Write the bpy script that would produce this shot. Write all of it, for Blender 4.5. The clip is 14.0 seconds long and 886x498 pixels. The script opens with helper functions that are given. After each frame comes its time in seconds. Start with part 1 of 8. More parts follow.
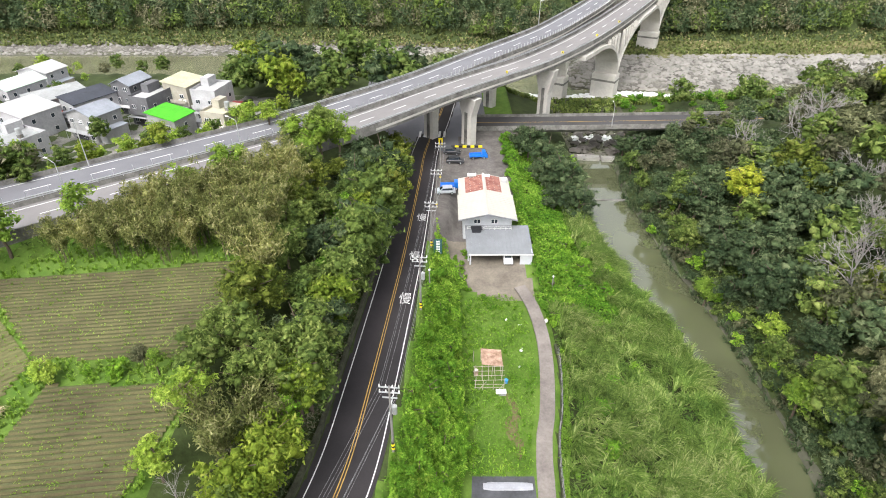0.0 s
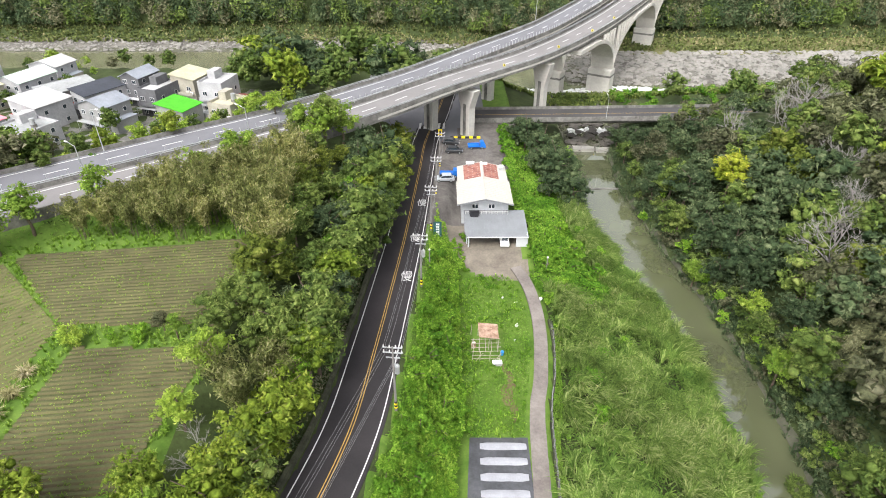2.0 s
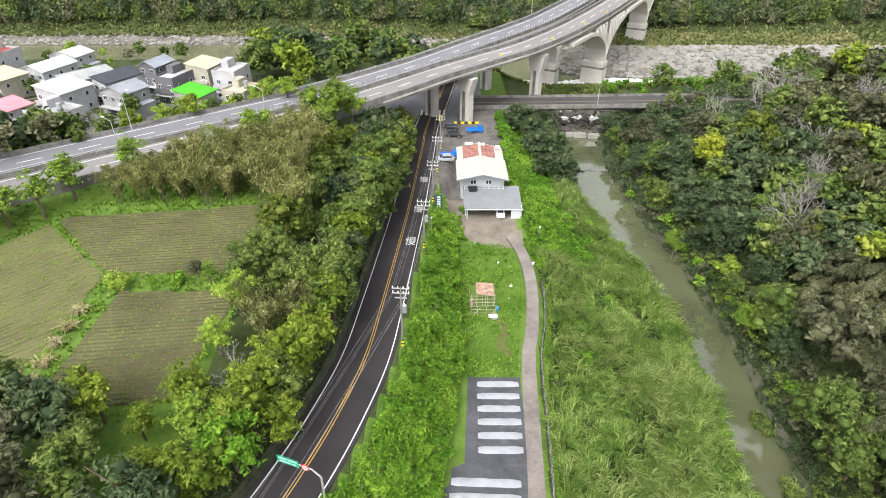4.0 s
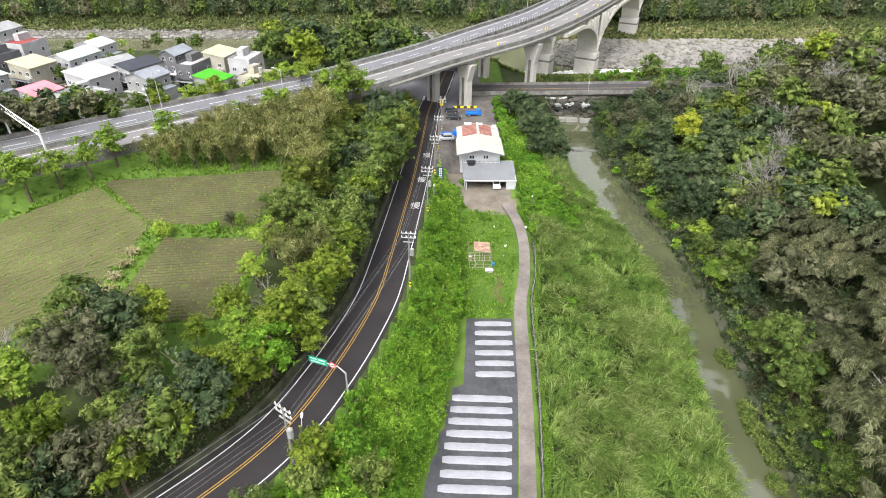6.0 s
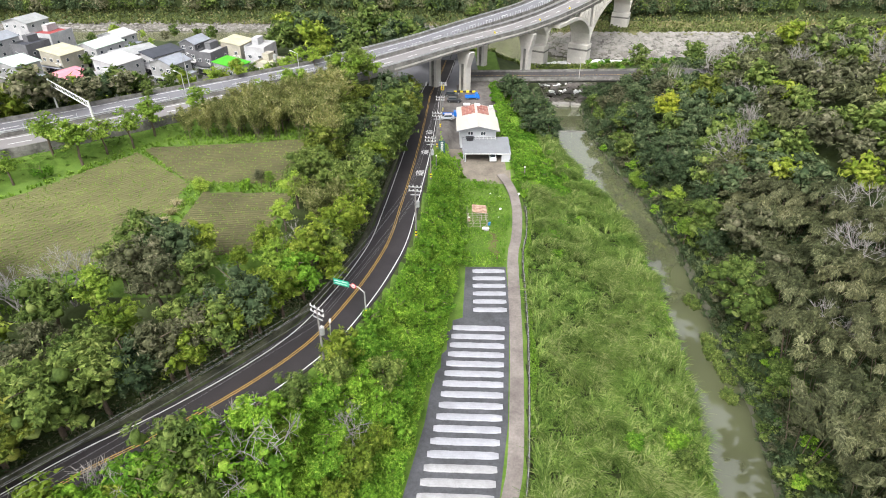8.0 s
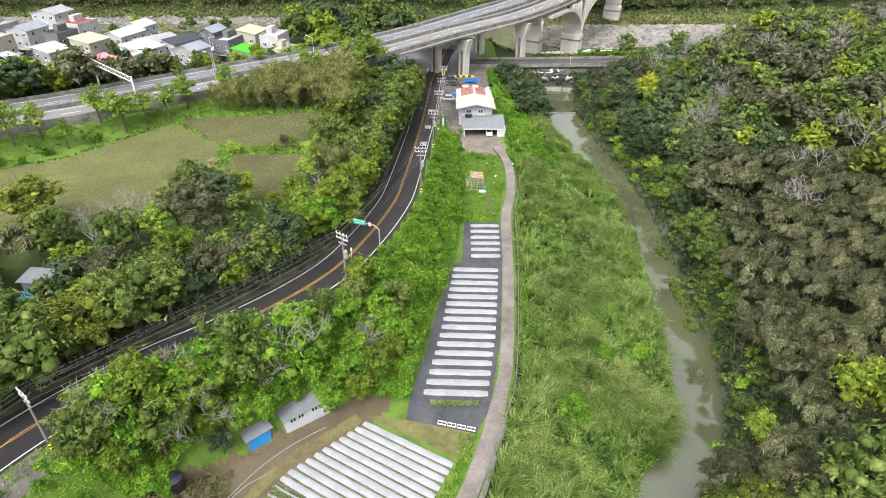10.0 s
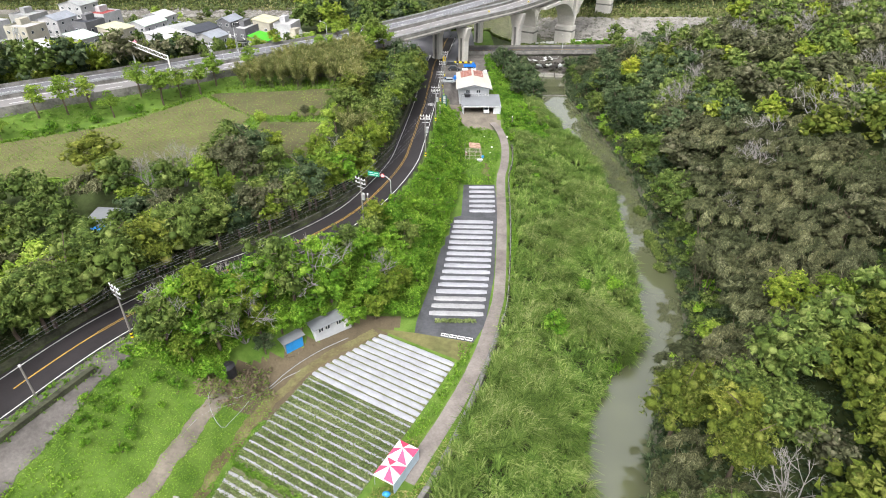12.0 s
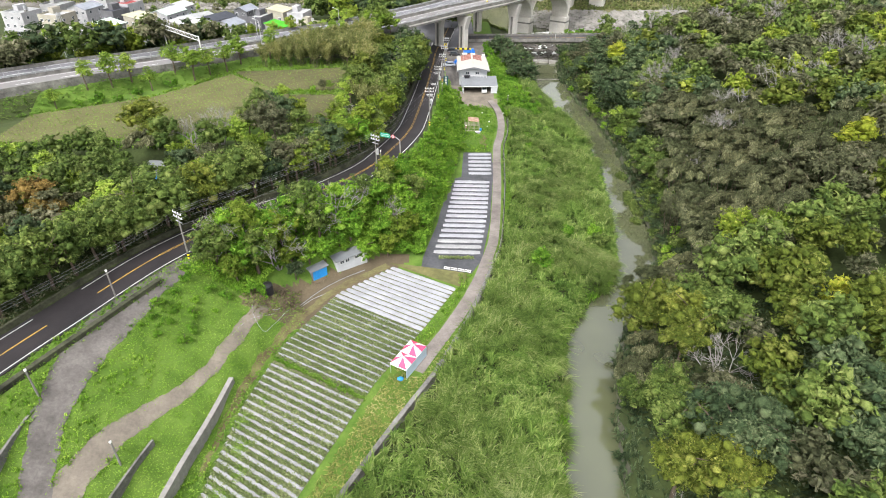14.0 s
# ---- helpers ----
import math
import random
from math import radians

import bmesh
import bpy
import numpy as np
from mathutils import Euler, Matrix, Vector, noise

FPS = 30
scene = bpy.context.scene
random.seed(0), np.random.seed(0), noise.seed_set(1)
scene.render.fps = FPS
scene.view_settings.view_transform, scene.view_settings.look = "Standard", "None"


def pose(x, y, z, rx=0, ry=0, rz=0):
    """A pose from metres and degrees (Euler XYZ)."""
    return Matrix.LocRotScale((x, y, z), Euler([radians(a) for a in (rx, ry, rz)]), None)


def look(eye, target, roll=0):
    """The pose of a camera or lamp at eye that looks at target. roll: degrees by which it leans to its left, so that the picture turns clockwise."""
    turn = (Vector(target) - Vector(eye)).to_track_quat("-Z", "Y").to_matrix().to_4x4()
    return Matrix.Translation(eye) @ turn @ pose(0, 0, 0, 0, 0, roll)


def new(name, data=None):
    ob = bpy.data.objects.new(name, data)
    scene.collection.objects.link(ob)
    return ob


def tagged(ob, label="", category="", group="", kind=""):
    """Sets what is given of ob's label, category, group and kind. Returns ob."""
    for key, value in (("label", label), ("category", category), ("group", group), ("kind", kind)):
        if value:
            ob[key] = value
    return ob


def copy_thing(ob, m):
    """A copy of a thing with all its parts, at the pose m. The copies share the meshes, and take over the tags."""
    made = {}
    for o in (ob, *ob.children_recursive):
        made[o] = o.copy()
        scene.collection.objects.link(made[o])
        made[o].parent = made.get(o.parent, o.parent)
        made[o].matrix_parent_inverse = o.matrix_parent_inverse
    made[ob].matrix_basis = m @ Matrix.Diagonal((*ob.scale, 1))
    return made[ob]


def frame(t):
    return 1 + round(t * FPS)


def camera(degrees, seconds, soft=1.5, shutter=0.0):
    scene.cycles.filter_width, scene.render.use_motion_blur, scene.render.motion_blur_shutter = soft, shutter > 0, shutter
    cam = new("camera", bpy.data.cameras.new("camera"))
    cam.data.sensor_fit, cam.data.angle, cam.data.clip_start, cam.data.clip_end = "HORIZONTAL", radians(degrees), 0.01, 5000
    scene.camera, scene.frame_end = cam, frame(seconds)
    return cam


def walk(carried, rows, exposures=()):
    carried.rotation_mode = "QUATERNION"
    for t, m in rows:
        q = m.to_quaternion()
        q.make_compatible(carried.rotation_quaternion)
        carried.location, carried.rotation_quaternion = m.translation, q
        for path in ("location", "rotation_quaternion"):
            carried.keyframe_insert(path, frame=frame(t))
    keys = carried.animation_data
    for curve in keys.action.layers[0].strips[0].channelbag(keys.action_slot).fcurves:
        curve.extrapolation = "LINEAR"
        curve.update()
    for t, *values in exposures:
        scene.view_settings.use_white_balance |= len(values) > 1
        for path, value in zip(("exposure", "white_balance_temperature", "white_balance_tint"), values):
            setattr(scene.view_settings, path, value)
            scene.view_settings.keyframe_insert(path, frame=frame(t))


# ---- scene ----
cam = camera(73.49, 14.0, soft=1.0)
EYE, TILT = 63.0, -33.3
ROWS = [
    (0.0, 0.000, 0.000, 0.000, 0.000, 0.000, -0.000),
    (0.5, 0.034, -0.604, -0.434, -0.022, 0.007, -0.010),
    (1.0, 0.059, -1.662, -1.147, -0.044, -0.007, -0.010),
    (1.5, 0.043, -3.104, -2.091, -0.051, -0.007, -0.020),
    (2.0, -0.009, -4.929, -3.230, -0.066, -0.015, -0.030),
    (2.5, -0.059, -7.010, -4.539, -0.080, -0.007, -0.040),
    (3.0, -0.136, -9.335, -5.967, -0.102, -0.015, -0.050),
    (5.5, -0.621, -23.447, -14.586, -0.183, 0.029, -0.050),
    (6.0, -0.731, -26.644, -16.515, -0.190, 0.029, -0.070),
    (6.5, -0.858, -29.911, -18.505, -0.197, 0.037, -0.070),
    (7.0, -0.952, -33.305, -20.544, -0.197, 0.037, -0.050),
    (7.5, -1.054, -36.781, -22.635, -0.212, 0.029, -0.050),
    (8.0, -1.147, -40.385, -24.795, -0.219, 0.029, -0.060),
    (10.5, -1.785, -59.705, -36.295, -0.285, -0.037, -0.020),
    (11.0, -1.921, -63.797, -38.743, -0.300, -0.044, -0.020),
    (11.5, -2.074, -67.913, -41.242, -0.307, -0.066, -0.030),
    (12.0, -2.236, -72.098, -43.758, -0.314, -0.080, -0.040),
    (12.5, -2.389, -76.352, -46.325, -0.322, -0.088, -0.060),
    (13.0, -2.558, -80.653, -48.968, -0.322, -0.110, -0.080),
    (13.5, -2.728, -84.990, -51.629, -0.329, -0.132, -0.090),
    (14.0, -2.881, -89.326, -54.306, -0.329, -0.146, -0.110),
]
walk(cam, [(t, pose(0, 0, EYE, TILT) @ pose(x, y, z, 90 + pitch, roll, yaw)) for t, x, y, z, yaw, pitch, roll in ROWS])

# ---- world and sun: bright, even overcast ----
SUN_EL, SUN_AZ = 52.0, 205.0
world = bpy.data.worlds.new("overcast_sky")
scene.world = world
world.use_nodes = True
wn, wl = world.node_tree.nodes, world.node_tree.links
wn.clear()
w_sky = wn.new("ShaderNodeTexSky")
w_sky.sky_type, w_sky.sun_disc = "NISHITA", False
w_sky.sun_elevation, w_sky.sun_rotation = radians(SUN_EL), radians(SUN_AZ)
w_sky.dust_density, w_sky.air_density = 6.0, 1.0
w_hs = wn.new("ShaderNodeHueSaturation")
w_hs.inputs["Saturation"].default_value = 0.16
w_hs.inputs["Value"].default_value = 2.2
w_bg = wn.new("ShaderNodeBackground")
w_bg.inputs["Strength"].default_value = 0.15
w_out = wn.new("ShaderNodeOutputWorld")
wl.new(w_sky.outputs[0], w_hs.inputs["Color"])
wl.new(w_hs.outputs[0], w_bg.inputs["Color"])
wl.new(w_bg.outputs[0], w_out.inputs["Surface"])
sun = new("sun", bpy.data.lights.new("sun", "SUN"))
sun.data.energy, sun.data.angle, sun.data.color = 0.75, radians(20), (1.0, 0.97, 0.92)
_a, _e = radians(SUN_AZ), radians(SUN_EL)
sun.matrix_world = look((0, 0, 200), (-100 * math.sin(_a) * math.cos(_e), -100 * math.cos(_a) * math.cos(_e), 200 - 100 * math.sin(_e)))
scene.view_settings.exposure = 0.27

# ---- materials ----
def material(name, build, rough=0.8, metal=0.0, spec=0.3):
    m = bpy.data.materials.new(name)
    m.use_nodes = True
    nt = m.node_tree
    b = nt.nodes["Principled BSDF"]
    b.inputs["Roughness"].default_value, b.inputs["Metallic"].default_value = rough, metal
    b.inputs["Specular IOR Level"].default_value = spec
    build(nt, b)
    return m


def noise_node(nt, scale, detail=4.0, rough=0.6, coord="Object"):
    tc = nt.nodes.new("ShaderNodeTexCoord")
    n = nt.nodes.new("ShaderNodeTexNoise")
    n.inputs["Scale"].default_value, n.inputs["Detail"].default_value, n.inputs["Roughness"].default_value = scale, detail, rough
    nt.links.new(tc.outputs[coord], n.inputs["Vector"])
    return n


def ramp(nt, source, stops):
    r = nt.nodes.new("ShaderNodeValToRGB")
    while len(r.color_ramp.elements) < len(stops):
        r.color_ramp.elements.new(0.5)
    for e, (p, c) in zip(r.color_ramp.elements, stops):
        e.position, e.color = p, (*c, 1)
    nt.links.new(source, r.inputs[0])
    return r.outputs[0]


def mix(nt, kind, fac, a, b):
    m = nt.nodes.new("ShaderNodeMix")
    m.data_type, m.blend_type = "RGBA", kind
    for sock, v in ((m.inputs[0], fac), (m.inputs[6], a), (m.inputs[7], b)):
        if hasattr(v, "links"):
            nt.links.new(v, sock)
        elif isinstance(v, tuple):
            sock.default_value = (*v, 1)
        else:
            sock.default_value = v
    return m.outputs[2]


def bump(nt, b, height, strength=0.4, dist=0.05):
    n = nt.nodes.new("ShaderNodeBump")
    n.inputs["Strength"].default_value, n.inputs["Distance"].default_value = strength, dist
    nt.links.new(height, n.inputs["Height"])
    nt.links.new(n.outputs[0], b.inputs["Normal"])


def scale_col(c, k):
    return tuple(min(1.0, v * k) for v in c)


def rough_surface(name, col, var=0.25, big=0.08, small=2.0, rough=0.85, bumpy=0.4, tint=None, metal=0.0, spec=0.3, coord="Object"):
    """Two scales of stain and grain round one colour."""
    def build(nt, b):
        n1, n2 = noise_node(nt, big, 5, 0.65, coord), noise_node(nt, small, 3, 0.7, coord)
        c1 = ramp(nt, n1.outputs[0], [(0.3, scale_col(col, 1 - var)), (0.7, tint or scale_col(col, 1 + var))])
        c2 = ramp(nt, n2.outputs[0], [(0.25, (1 - var,) * 3), (0.75, (1 + 0.0,) * 3)])
        nt.links.new(mix(nt, "MULTIPLY", 1.0, c1, c2), b.inputs["Base Color"])
        if bumpy:
            bump(nt, b, n2.outputs[0], bumpy, 0.06)
    return material(name, build, rough, metal, spec)


def foliage(name, dark, light, tip=None, trans=0.25, patch=0.25, obj=0.2):
    """Leaves: a colour per leaf and per tree, in patches, with light passing through."""
    dark, light, tip = [c and (c[0] * 1.04, c[1], c[2] * 1.35) for c in (dark, light, tip)]
    def build(nt, b):
        geo, inf = nt.nodes.new("ShaderNodeNewGeometry"), nt.nodes.new("ShaderNodeObjectInfo")
        n = noise_node(nt, patch, 2, 0.5)
        add = nt.nodes.new("ShaderNodeMath")
        add.operation = "MULTIPLY_ADD"
        nt.links.new(geo.outputs["Random Per Island"], add.inputs[0])
        add.inputs[1].default_value = 0.55
        nt.links.new(n.outputs[0], add.inputs[2])
        stops = [(0.42, dark), (0.9, light)] + ([(1.0, tip)] if tip else [])
        c = ramp(nt, add.outputs[0], stops)
        fine = noise_node(nt, 2.6, 5, 0.85)
        c = mix(nt, "MULTIPLY", 1.0, c, ramp(nt, fine.outputs[0], [(0.36, (0.58, 0.6, 0.62)), (0.66, (1.28, 1.26, 1.2))]))
        bump(nt, b, fine.outputs[0], 0.5, 0.2)
        hs = nt.nodes.new("ShaderNodeHueSaturation")
        mr = nt.nodes.new("ShaderNodeMapRange")
        nt.links.new(inf.outputs["Random"], mr.inputs[0])
        mr.inputs[3].default_value, mr.inputs[4].default_value = 1 - obj, 1 + obj
        nt.links.new(mr.outputs[0], hs.inputs["Value"])
        mh = nt.nodes.new("ShaderNodeMapRange")
        nt.links.new(inf.outputs["Random"], mh.inputs[0])
        mh.inputs[3].default_value, mh.inputs[4].default_value = 0.506, 0.488
        nt.links.new(mh.outputs[0], hs.inputs["Hue"])
        nt.links.new(c, hs.inputs["Color"])
        nt.links.new(hs.outputs[0], b.inputs["Base Color"])
        tr = nt.nodes.new("ShaderNodeBsdfTranslucent")
        nt.links.new(hs.outputs[0], tr.inputs["Color"])
        ms = nt.nodes.new("ShaderNodeMixShader")
        ms.inputs[0].default_value = trans
        nt.links.new(b.outputs[0], ms.inputs[1])
        nt.links.new(tr.outputs[0], ms.inputs[2])
        nt.links.new(ms.outputs[0], nt.nodes["Material Output"].inputs["Surface"])
    return material(name, build, 0.75, 0.0, 0.12)


M = {}
M["grass"] = rough_surface("grass_ground", (0.085, 0.182, 0.018), 0.3, 0.3, 3.0, 0.95, 0.7, (0.14, 0.225, 0.036))
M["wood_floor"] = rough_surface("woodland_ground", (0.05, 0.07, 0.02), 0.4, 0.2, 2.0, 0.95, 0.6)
M["soil"] = rough_surface("brown_soil", (0.12, 0.095, 0.06), 0.3, 0.15, 3.0, 0.95, 0.6)
M["dirt"] = rough_surface("pale_dirt", (0.19, 0.165, 0.135), 0.3, 0.25, 2.5, 0.95, 0.5)
M["gravel"] = rough_surface("river_gravel", (0.16, 0.15, 0.132), 0.5, 0.12, 1.7, 0.95, 1.0)
M["dry_grass"] = rough_surface("dry_riverside_grass", (0.12, 0.15, 0.045), 0.4, 0.05, 0.8, 0.95, 0.8, (0.2, 0.18, 0.075))
M["bed"] = rough_surface("river_bed", (0.1, 0.1, 0.07), 0.3, 0.1, 1.0, 0.9, 0.5)
M["asphalt"] = rough_surface("asphalt", (0.055, 0.053, 0.055), 0.25, 0.12, 6.0, 0.75, 0.25, None, 0.0, 0.4)
M["asphalt_dark"] = rough_surface("fresh_asphalt", (0.024, 0.021, 0.023), 0.25, 0.1, 6.0, 0.7, 0.25, (0.04, 0.035, 0.037))
M["asphalt_grey"] = rough_surface("worn_highway_asphalt", (0.2, 0.19, 0.19), 0.15, 0.08, 5.0, 0.8, 0.2)
M["asphalt_left"] = rough_surface("highway_asphalt", (0.16, 0.16, 0.175), 0.15, 0.08, 5.0, 0.8, 0.2)
M["path"] = rough_surface("worn_concrete_path", (0.19, 0.163, 0.15), 0.3, 0.25, 3.0, 0.9, 0.3, (0.27, 0.24, 0.22))
M["old_road"] = rough_surface("worn_gravelly_asphalt", (0.13, 0.118, 0.11), 0.35, 0.3, 2.5, 0.95, 0.5, (0.2, 0.182, 0.17))
M["concrete"] = rough_surface("pale_concrete", (0.52, 0.5, 0.46), 0.18, 0.12, 1.5, 0.85, 0.25)
M["concrete_dark"] = rough_surface("stained_concrete", (0.17, 0.165, 0.15), 0.45, 0.35, 2.0, 0.9, 0.4, (0.3, 0.29, 0.27))
M["concrete_mid"] = rough_surface("weathered_grey_concrete", (0.27, 0.26, 0.24), 0.3, 0.2, 1.5, 0.9, 0.3)
M["line_white"] = rough_surface("white_road_paint", (0.62, 0.62, 0.61), 0.12, 0.8, 6.0, 0.6, 0.1)
M["line_yellow"] = rough_surface("yellow_road_paint", (0.5, 0.31, 0.07), 0.2, 0.8, 6.0, 0.6, 0.1)
M["white"] = rough_surface("white_paint", (0.66, 0.66, 0.65), 0.08, 0.4, 3.0, 0.6, 0.1)
M["bark"] = rough_surface("bark", (0.13, 0.1, 0.075), 0.35, 1.0, 8.0, 0.95, 0.6)
M["bark_grey"] = rough_surface("pale_bare_twigs", (0.28, 0.265, 0.25), 0.2, 1.0, 8.0, 0.9, 0.3)
M["steel"] = rough_surface("galvanised_steel", (0.5, 0.51, 0.52), 0.15, 1.0, 8.0, 0.45, 0.1, None, 0.6)
M["leaf_mid"] = foliage("mid_green_leaves", (0.045, 0.082, 0.014), (0.125, 0.188, 0.031), (0.2, 0.262, 0.056))
M["leaf_dark"] = foliage("dark_green_leaves", (0.026, 0.05, 0.017), (0.073, 0.112, 0.037), (0.125, 0.165, 0.062))
M["leaf_bright"] = foliage("bright_yellow_green_leaves", (0.11, 0.2, 0.02), (0.23, 0.36, 0.035), (0.33, 0.44, 0.07))
M["leaf_bamboo"] = foliage("olive_bamboo_leaves", (0.085, 0.11, 0.022), (0.225, 0.25, 0.062), (0.34, 0.35, 0.12))
M["leaf_bamboo_green"] = foliage("dull_green_bamboo_leaves", (0.038, 0.048, 0.017), (0.098, 0.115, 0.04), (0.17, 0.188, 0.076))
M["leaf_olive"] = foliage("grey_olive_leaves", (0.05, 0.06, 0.021), (0.13, 0.142, 0.056), (0.2, 0.2, 0.095))
M["leaf_vine"] = foliage("fresh_green_vine_leaves", (0.05, 0.14, 0.008), (0.14, 0.3, 0.02), (0.24, 0.4, 0.04), 0.25, 0.12)
M["leaf_reed"] = foliage("tall_reed_blades", (0.068, 0.124, 0.016), (0.178, 0.264, 0.045), (0.3, 0.365, 0.1), 0.3, 0.2)
M["leaf_reed_green"] = foliage("green_reed_blades", (0.05, 0.11, 0.014), (0.13, 0.226, 0.034), (0.215, 0.3, 0.07), 0.3, 0.2)
M["leaf_straw"] = foliage("dry_straw_grass", (0.2, 0.2, 0.06), (0.4, 0.37, 0.15), (0.55, 0.5, 0.25), 0.25, 0.3)
M["leaf_grass"] = foliage("lawn_blades", (0.085, 0.188, 0.014), (0.145, 0.285, 0.025), (0.2, 0.325, 0.048), 0.25, 0.15)
M["leaf_yellow"] = foliage("yellow_flowering_leaves", (0.17, 0.24, 0.015), (0.33, 0.38, 0.03), (0.45, 0.46, 0.05))


def water_material(name, col, scale, rough=0.06, strength=0.05, ior=5.0):
    def build(nt, b):
        n1 = noise_node(nt, scale, 3, 0.5)
        n2 = noise_node(nt, 0.06, 2, 0.5)
        nt.links.new(ramp(nt, n2.outputs[0], [(0.3, scale_col(col, 0.8)), (0.7, scale_col(col, 1.2))]), b.inputs["Base Color"])
        bump(nt, b, n1.outputs[0], strength, 0.1)
        b.inputs["IOR"].default_value = ior
    return material(name, build, rough, 0.0, 0.5)


M["water"] = water_material("murky_green_water", (0.088, 0.096, 0.052), 1.2, 0.04, 0.008, 2.35)
M["big_water"] = water_material("shallow_river_water", (0.15, 0.152, 0.095), 0.7, 0.12, 0.3, 2.4)
M["leaf_rust"] = foliage("rusty_new_leaves", (0.11, 0.09, 0.02), (0.24, 0.17, 0.035), (0.33, 0.24, 0.06))
M["leaf_lush"] = foliage("yellow_green_lush_leaves", (0.068, 0.122, 0.01), (0.165, 0.242, 0.02), (0.245, 0.31, 0.042))
M["leaf_far_grass"] = foliage("far_bank_grass_blades", (0.06, 0.09, 0.02), (0.14, 0.18, 0.045), (0.24, 0.23, 0.09), 0.2, 0.05)
M["leaf_bamboo_pale"] = foliage("pale_olive_bamboo_leaves", (0.046, 0.054, 0.02), (0.115, 0.128, 0.046), (0.19, 0.2, 0.085))
M["leaf_dry"] = foliage("yellowing_grass_blades", (0.12, 0.15, 0.03), (0.24, 0.27, 0.06), (0.34, 0.33, 0.11), 0.25, 0.15)
M["leaf_warm"] = foliage("warm_green_leaves", (0.05, 0.08, 0.009), (0.138, 0.18, 0.02), (0.218, 0.25, 0.042))

# ---- plan: road, highway, river, and the height of the land ----
def sstep(a, b, v):
    t = np.clip((np.asarray(v, float) - a) / (b - a), 0, 1)
    return t * t * (3 - 2 * t)


def glide(points, step=2.0):
    """A smooth line through the points, in even steps."""
    p = np.array(points, float)
    ext = np.vstack([2 * p[0] - p[1], p, 2 * p[-1] - p[-2]])
    out = []
    for i in range(1, len(ext) - 2):
        a, b, c, d = ext[i - 1:i + 3]
        n = max(2, int(np.linalg.norm(c - b) / step))
        for k in range(n):
            t = k / n
            out.append(0.5 * (2 * b + (c - a) * t + (2 * a - 5 * b + 4 * c - d) * t * t + (3 * b - a - 3 * c + d) * t ** 3))
    out.append(p[-1])
    return np.array(out)


def near(line, X, Y):
    """Distance to a line (to its right: plus), the line's height and run there."""
    X, Y = np.asarray(X, float), np.asarray(Y, float)
    best, dist, zz, run = np.full(X.shape, 1e18), np.zeros(X.shape), np.zeros(X.shape), np.zeros(X.shape)
    s = 0.0
    for a, b in zip(line[:-1], line[1:]):
        ux, uy = b[0] - a[0], b[1] - a[1]
        n = math.hypot(ux, uy)
        t = np.clip(((X - a[0]) * ux + (Y - a[1]) * uy) / (n * n), 0, 1)
        ex, ey = X - a[0] - t * ux, Y - a[1] - t * uy
        q = ex * ex + ey * ey
        m = q < best
        best = np.where(m, q, best)
        dist = np.where(m, np.sign((X - a[0]) * uy - (Y - a[1]) * ux) * np.sqrt(q), dist)
        zz = np.where(m, a[2] + t * (b[2] - a[2]), zz)
        run = np.where(m, s + t * n, run)
        s += n
    return dist, zz, run


ROAD = glide([(-110, -160, 10), (-78, -82, 10), (-64.5, -50, 10), (-58.5, -37, 10), (-50.5, -21, 10), (-41, -9.4, 10), (-32, -1.9, 10), (-24, 6, 10),
              (-18.4, 13.5, 10), (-14.8, 22, 9.8), (-12.3, 31, 9.0), (-10.3, 41, 8.2), (-9.2, 54, 7.1), (-8.1, 69, 6.0), (-6.9, 86, 5.0), (-6.0, 104, 3.8),
              (-5.2, 122, 2.4), (-4.4, 139, 1.4), (-1.5, 160, 1.2), (1, 180, 1.0)])
HIGHWAY = glide([(-330, -157, 24), (-220, -57, 22.5), (-113, 40, 19.8), (-75, 72.7, 18.2), (-43, 101, 17.3), (-16.9, 126.9, 16.6), (-4.4, 144.3, 16.7), (10.3, 161.5, 16.8), (27.5, 176.8, 16.8), (38.3, 192.5, 16.8), (52.0, 215.5, 16.8), (66.8, 242.1, 16.8), (93.3, 291.7, 16.8), (147, 366, 17.8)])
HS = glide([(-324, -164, 24), (-215, -63, 22.5), (-109.6, 36.3, 19.8), (-80, 62.3, 18.4), (-63.2, 77.0, 17.9), (-37, 99.9, 17.2), (-25, 111.5, 16.8), (-13.6, 123.8, 16.6), (-1.4, 137.6, 16.6), (13.4, 152.2, 16.7), (21.8, 160.1, 16.8), (30.8, 170.9, 16.8), (42.0, 186.6, 16.8), (56.0, 209.2, 16.8), (67.1, 228.8, 16.8), (75.8, 244.5, 16.8), (102.1, 292.6, 16.8), (155, 366, 17.8)])
HN = glide([(-331, -156, 24), (-222, -55.5, 22.5), (-116.2, 43.4, 19.8), (-88.5, 67.3, 18.7), (-70.0, 84, 18.0), (-49.4, 102.2, 17.4), (-31.8, 118, 16.9), (-20.1, 130.0, 16.8), (-8.4, 142.6, 16.8), (-1.0, 151.3, 16.9), (6.4, 161.2, 16.9), (14.7, 172.3, 16.8), (24.1, 184.2, 16.8), (34.8, 199.3, 16.8), (48.1, 222.3, 16.8), (57.9, 240.1, 16.8), (84.5, 290.7, 16.8), (140, 370, 17.8)])
